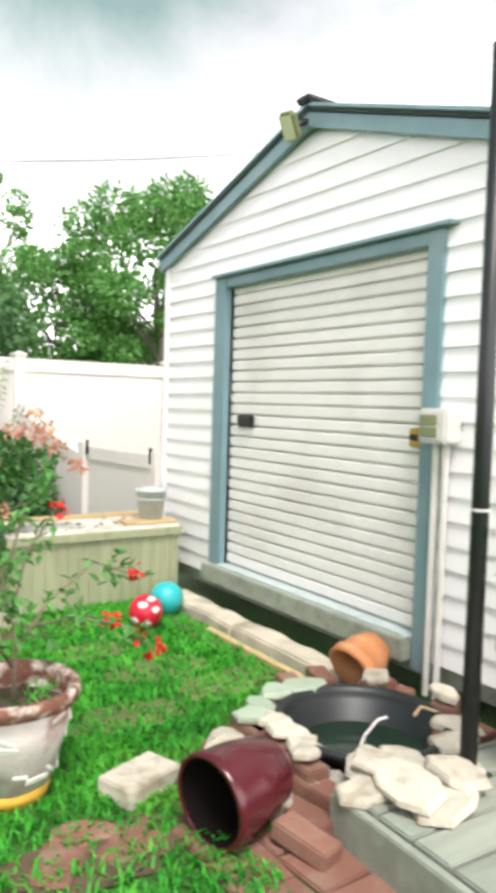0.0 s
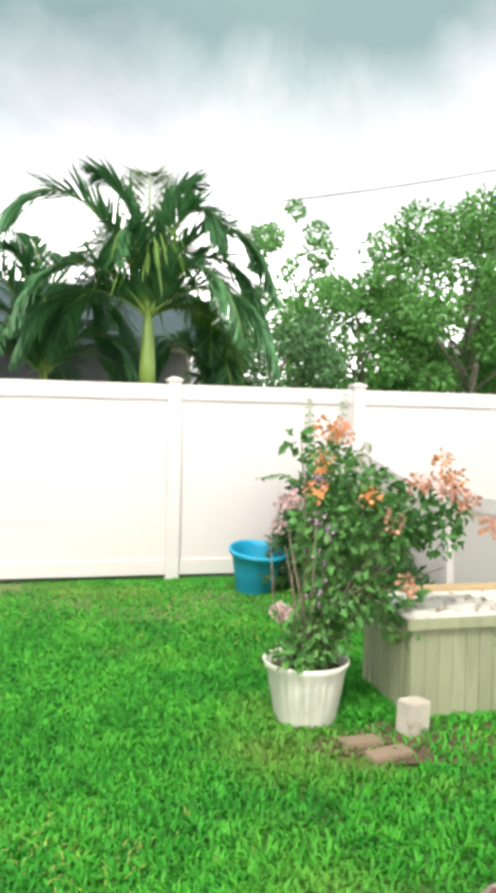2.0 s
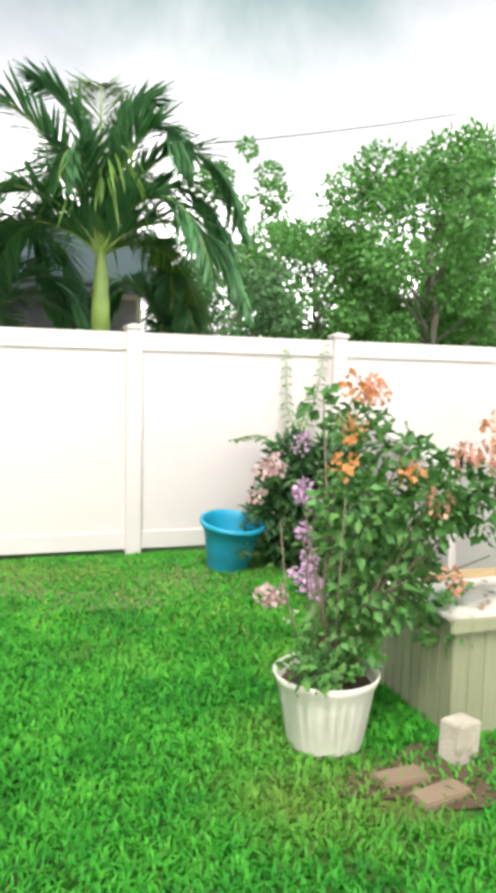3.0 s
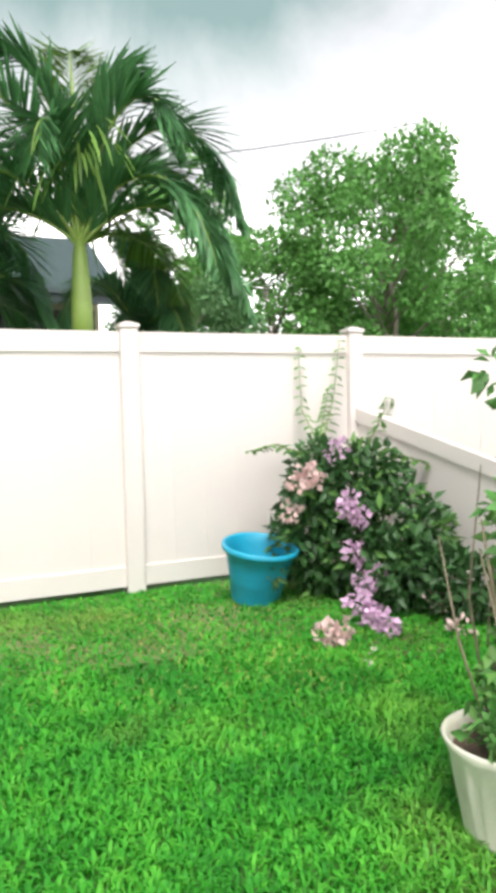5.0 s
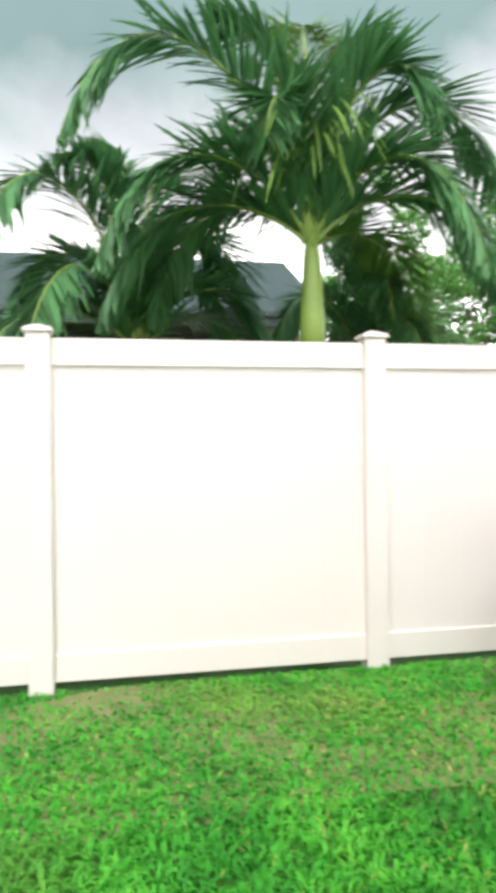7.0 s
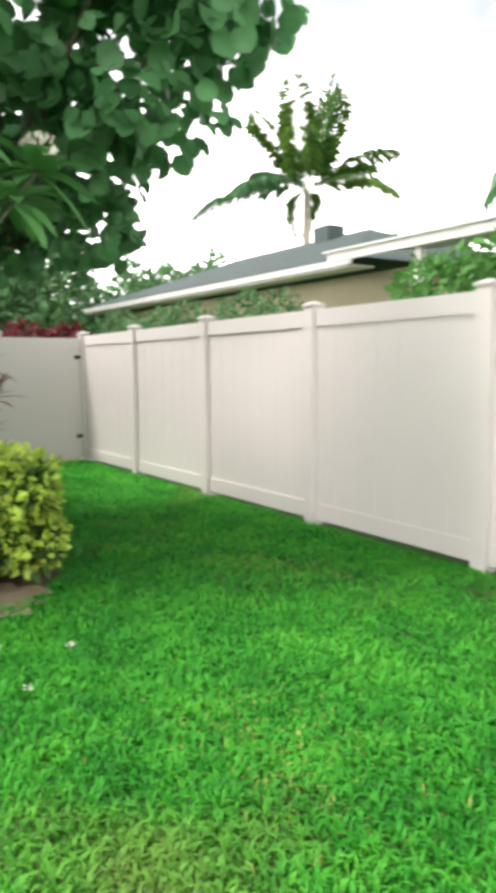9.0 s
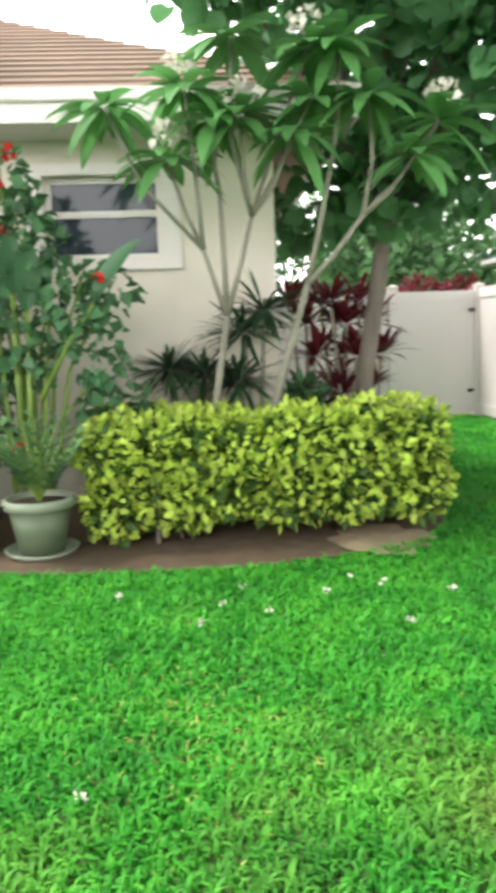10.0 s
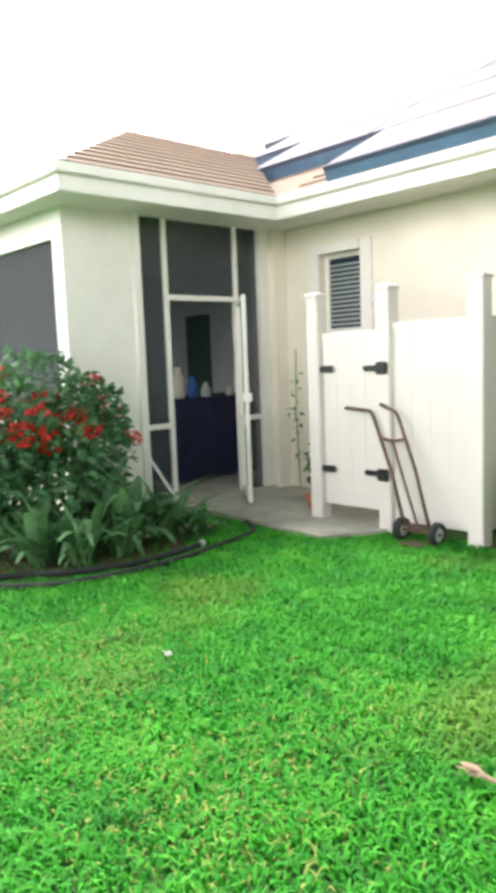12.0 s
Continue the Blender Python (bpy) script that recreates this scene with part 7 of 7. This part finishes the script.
mesh_ob("foliage", raw_mesh("foliage", v, f), lilyleaf, zz)

# ---- porch corner bed ----
ix = thing("red_flowering_bush", (-3.2, -1.75, 0), "dense grey-green bush with coral red flower heads", "shrub")
part("stem", tube([(-3.2, -1.75, 0), (-3.2, -1.75, 0.9)], 0.04, 8), bark, ix)
ib = [(-3.1, -1.7, 1.1, 0.55, 0.45, 0.42), (-3.3, -1.6, 0.75, 0.55, 0.45, 0.45), (-2.8, -1.8, 0.9, 0.5, 0.45, 0.5), (-3.5, -1.65, 0.95, 0.35, 0.35, 0.35), (-3.0, -1.6, 0.4, 0.6, 0.4, 0.4), (-2.5, -1.9, 0.8, 0.5, 0.45, 0.55), (-3.3, -1.75, 0.35, 0.6, 0.3, 0.35), (-2.6, -1.75, 0.35, 0.6, 0.3, 0.35)]
leafy("foliage", rng, ib, 6000, 0.09, hibleaf, ix, 0.5, hollow=0.6)
pts, d = cloud(rng, ib[:4], 70, 0.98)
pts = pts[(pts[:, 1] > -1.7) & (pts[:, 2] > 0.8)][:26]
for q in pts:
    flower_heads("flower_head", rng, [tuple(q)], 0.085, 34, 0.04, redfl, ix, "coral red flower head", 0.5)
for i, (x, y, s) in enumerate(((-3.5, -1.15, 1.0), (-3.15, -1.1, 0.9), (-3.85, -1.1, 0.85), (-2.8, -1.15, 0.85), (-4.1, -0.98, 0.65), (-3.35, -0.95, 0.7), (-3.7, -1.3, 1.1), (-3.0, -0.95, 0.6))):
    o = thing("lily_clump", (x, y, 0), "clump of arching strap-leaved lilies by the hose", "plant", "lily clumps")
    n = 30
    a = rng.random(n) * 6.283
    el = 0.85 + 0.6 * rng.random(n)
    dd = np.c_[np.cos(a) * np.cos(el), np.sin(a) * np.cos(el), np.sin(el)]
    v, f = straps(np.c_[x + rng.normal(size=n) * 0.04, y + rng.normal(size=n) * 0.04, np.zeros(n)], dd, 0.92 * s * (0.7 + 0.5 * rng.random(n)), 0.085 * s * (0.7 + 0.6 * rng.random(n)), 0.35 + 0.4 * rng.random(n), 7, 0.2, 0.5)
    mesh_ob("foliage", raw_mesh("foliage", v, f), lilyleaf, o)
hose = thing("garden_hose", (-3.3, -0.7, 0), "black garden hose looped on the grass edge", "hose")
hp = [(-4.62, -1.0, 0.03), (-4.45, -0.72, 0.03), (-4.2, -0.62, 0.03), (-3.7, -0.5, 0.03), (-3.2, -0.46, 0.03), (-2.7, -0.55, 0.03), (-2.42, -0.75, 0.03), (-2.3, -1.0, 0.03), (-2.5, -0.95, 0.045), (-2.8, -0.72, 0.045), (-3.3, -0.58, 0.04), (-3.9, -0.66, 0.04)]
fine = []
for i in range(len(hp) - 1):
    p0, p1, p2, p3 = (Vector(hp[max(0, min(len(hp) - 1, i + k))]) for k in (-1, 0, 1, 2))
    for s in range(6):
        t = s / 6
        fine.append(0.5 * ((2 * p1) + (p2 - p0) * t + (2 * p0 - 5 * p1 + 4 * p2 - p3) * t * t + (3 * p1 - p0 - 3 * p2 + p3) * t ** 3))
part("hose_line", tube(fine, 0.022, 8), rubber, hose, smooth=True)
part("coupling", tube([fine[-1], fine[-1] + Vector((-0.06, -0.03, 0))], 0.026, 10), galv, hose, "metal coupling")
broom = thing("leaning_pole", (-4.1, -1.85, 0.0), "white pole leaning against the porch screen", "pole")
part("shaft", tube([(-4.25, -1.5, 0.25), (-3.95, -1.95, 1.1)], 0.012, 8), whiteball, broom)
tray = pot("small_terracotta_pot", (-5.45, -0.95, 0.03), pot_profile(0.07, 0.09, 0.12), terracotta, "small terracotta pot on the concrete pad", soil_z=0.1)
tray = pot("small_dark_pot", (-5.85, -1.25, 0.03), pot_profile(0.09, 0.12, 0.2), black, "small dark pot by the wall", soil_z=0.17)
leafy("foliage", rng, [(-5.85, -1.25, 0.4, 0.12, 0.12, 0.2)], 120, 0.08, hibleaf, tray, 0.4)
cl = thing("wall_climber", (-6.1, -1.85, 0), "thin green climber on the porch corner", "plant")
part("stem", tube([(-6.08, -1.75, 0), (-6.1, -1.8, 0.8), (-6.1, -1.78, 1.5)], 0.008, 5), crownshaft, cl)
leafy("foliage", rng, [(-6.08, -1.78, 0.9, 0.05, 0.06, 0.6)], 30, 0.06, hibleaf, cl, 0.6)

# fallen palm sheath and petals on the lawn
sh = thing("fallen_leaf", (-2.48, 2.55, 0.05), "dry tan palm leaf fallen on the lawn", "leaf")
bm = tube([(-2.46, 2.44, 0.06), (-2.47, 2.5, 0.065), (-2.48, 2.62, 0.055), (-2.5, 2.78, 0.05)], [0.005, 0.009, 0.004, 0.003], 8)
part("stalk", bm, dryleaf, sh, smooth=True)
v, f = blades(np.array([[-2.48, 2.5, 0.065]] * 3), np.array([[0.3, -1, 0.05], [-0.2, -1, 0.02], [0.05, -1, 0.1]]), 0.1, 0.028)
mesh_ob("blade", raw_mesh("blade", v, f), dryleaf, sh)
rough_stone("fallen_fruit", (-2.4, 2.61, 0.04), (0.022, 0.02, 0.018), palewood, seed=5, label="small pale fruit fallen on the lawn", category="fruit")
pet = [(-2.28, 3.67), (-3.5, 4.0), (-3.8, 4.6), (-3.6, 4.3), (-3.9, 4.9), (-3.7, 4.1), (-4.0, 4.75), (-3.85, 3.6), (-3.4, 4.9), (-3.95, 4.2), (-3.75, 5.2), (-2.9, 3.0), (-2.4, 0.9), (-3.9, 2.7), (2.4, 5.9), (2.5, 6.0)]
for i, (x, y) in enumerate(pet):
    o = thing("fallen_flower", (x, y, 0.05), "white frangipani flower fallen on the lawn", "flower", "fallen flowers")
    flower_heads("corolla", rng, [(x, y, 0.055)], 0.01, 6 if i else 9, 0.022, whitefl, o, "", 0.4)

# ---- grass ----
COVER = [(-6.3, -2.2), (-4.65, -2.2), (-4.6, -0.1), (-5.15, 0.2), (-6.3, 0.95)]


DRY = [(-2.02, 0.33, 0.3, 0.22), (-1.99, 0.78, 0.3, 0.22), (-2.39, 0.41, 0.3, 0.22), (-1.63, 1.12, 0.3, 0.22), (-2.62, 1.82, 0.3, 0.22), (-1.82, 2.01, 0.3, 0.22), (-2.00, 0.31, 0.28, 0.2), (-1.88, 2.03, 0.28, 0.2), (-1.74, 0.90, 0.28, 0.2), (-1.90, 1.62, 0.28, 0.2), (0.77, 3.63, 0.28, 0.2), (2.05, 6.35, 0.28, 0.2), (1.83, 6.91, 0.48, 0.24), (1.26, 6.55, 0.48, 0.24), (1.95, 6.05, 0.48, 0.24), (2.29, 6.11, 0.48, 0.24), (1.54, 7.32, 0.48, 0.24), (0.46, 7.05, 0.48, 0.24), (1.89, 7.39, 0.48, 0.24), (-4.43, 6.88, 0.28, 0.2), (-2.49, 5.54, 0.28, 0.2), (-2.63, 4.01, 0.28, 0.2)]


def grow(rng, x0, x1, y0, y1, n, hgt, wid, spots=()):
    x, y = x0 + (x1 - x0) * rng.random(n), y0 + (y1 - y0) * rng.random(n)
    if spots:
        c = np.array(spots)[rng.integers(0, len(spots), n)]
        x, y = c[:, 0] + rng.normal(size=n) * c[:, 2], c[:, 1] + rng.normal(size=n) * c[:, 3]
    keep = ~inside(bed_line, x, y) & ~inside(COVER, x, y) & ~((x < -6.2) & (y < 4.7))
    keep &= ~((x > px0) & (x < px1) & (y > py0) & (y < py1)) & ~((np.hypot(x - 3.15, y - 1.95) < 0.56)) & ~((x > 3.55) & (y < 5)) & ~((x > 2.9) & (y < 2.0)) & ~((x > 2.52 - 0.1 * (y - 1.2)) & (y < 1.68))
    keep &= ~(np.hypot(x - FP[0], y - FP[1]) < 0.15) & ~(np.hypot(x - BP[0], y - BP[1]) < 0.15) & ~(np.hypot(x - TB[0], y - TB[1]) < 0.16) & ~((np.hypot(x - 2.25, y - 4.2) < 0.28) & (rng.random(n) < 0.7))
    keep &= ~((np.hypot((x - 2.1) / 0.36, (y - 1.85) / 0.22) < 1) & (rng.random(n) < 0.6)) & ~((x > 1.7) & (y < 4.3) & (rng.random(n) < 0.3)) & (y < 7.96)
    keep &= ~((np.hypot((x + 3.3) / 1.15, (y + 1.3) / 0.6) < 1) & (rng.random(n) < 0.85))
    for bx, by, ba, bb in BARE:
        keep &= ~((np.hypot((x - bx) / ba, (y - by) / bb) < 1.2) & (rng.random(n) < 0.5))
    # worn strip along the fence and thin spots
    thin = np.sin(x * 2.1 + 1.3) * np.sin(y * 1.7 + 0.4) + 0.6 * np.sin(x * 5.3) * np.sin(y * 4.9 + 1)
    wear = np.clip((y - 5.9) / 1.2, 0, 1.0) * (x > -4.5) * np.clip(0.5 + 0.9 * thin, 0.1, 0.95)
    keep &= rng.random(n) > np.clip(0.35 * (thin - 0.6), 0, 0.6) + wear * 0.7
    x, y = x[keep], y[keep]
    n = len(x)
    tuft = np.sin(x * 31 + 3 * np.sin(y * 17)) * np.sin(y * 29 + 3 * np.sin(x * 19))
    h = hgt * (0.5 + 0.75 * rng.random(n)) * np.where(y > 6.5, 0.75, 1) * (1 + 0.3 * tuft)
    a = rng.random(n) * 6.283
    lean = 0.45 + 0.9 * rng.random(n)
    d = np.c_[np.cos(a), np.sin(a)]
    s = np.c_[-d[:, 1], d[:, 0]] * (wid * (0.7 + 0.6 * rng.random(n)))[:, None] / 2
    b = np.c_[x, y]
    z0 = np.full(n, -0.006)
    m = b + d * (h * lean * 0.45)[:, None]
    t = b + d * (h * lean * 1.15)[:, None]
    V = np.stack([np.c_[b - s, z0], np.c_[b + s, z0], np.c_[m - s * 0.85, h * 0.68], np.c_[m + s * 0.85, h * 0.68], np.c_[t, h * (1 - 0.32 * lean)]], 1).reshape(-1, 3)
    F = np.array([[0, 1, 3], [0, 3, 2], [2, 3, 4]])
    return V, (F[None] + (np.arange(n) * 5)[:, None, None]).reshape(-1, 3)


rg = np.random.default_rng(99)
for x0, x1, y0, y1, n, hgt, wid in ((-5.2, 0.6, -1.6, 3.3, 150000, 0.04, 0.0105), (-5.2, 0.6, 3.3, 7.95, 145000, 0.04, 0.0105), (0.6, 3.75, 1.0, 7.95, 125000, 0.04, 0.01), (0.6, 2.7, -1.6, 1.0, 30000, 0.04, 0.011), (-10.9, -5.2, 4.7, 7.95, 45000, 0.055, 0.012), (-5.2, 1.0, -4.5, -1.6, 9000, 0.055, 0.012)):
    v, f = grow(rg, x0, x1, y0, y1, n, hgt, wid)
    tagged(mesh_ob("grass", raw_mesh("grass", v, f), grassm), "dense bright green lawn grass", "grass", kind="stuff")

v, f = grow(rg, 0, 1, 0, 1, 8500, 0.036, 0.008, DRY)
tagged(mesh_ob("dry_grass", raw_mesh("dry_grass", v, f), straw), "straw-coloured dry patches in the lawn", "grass", kind="stuff")
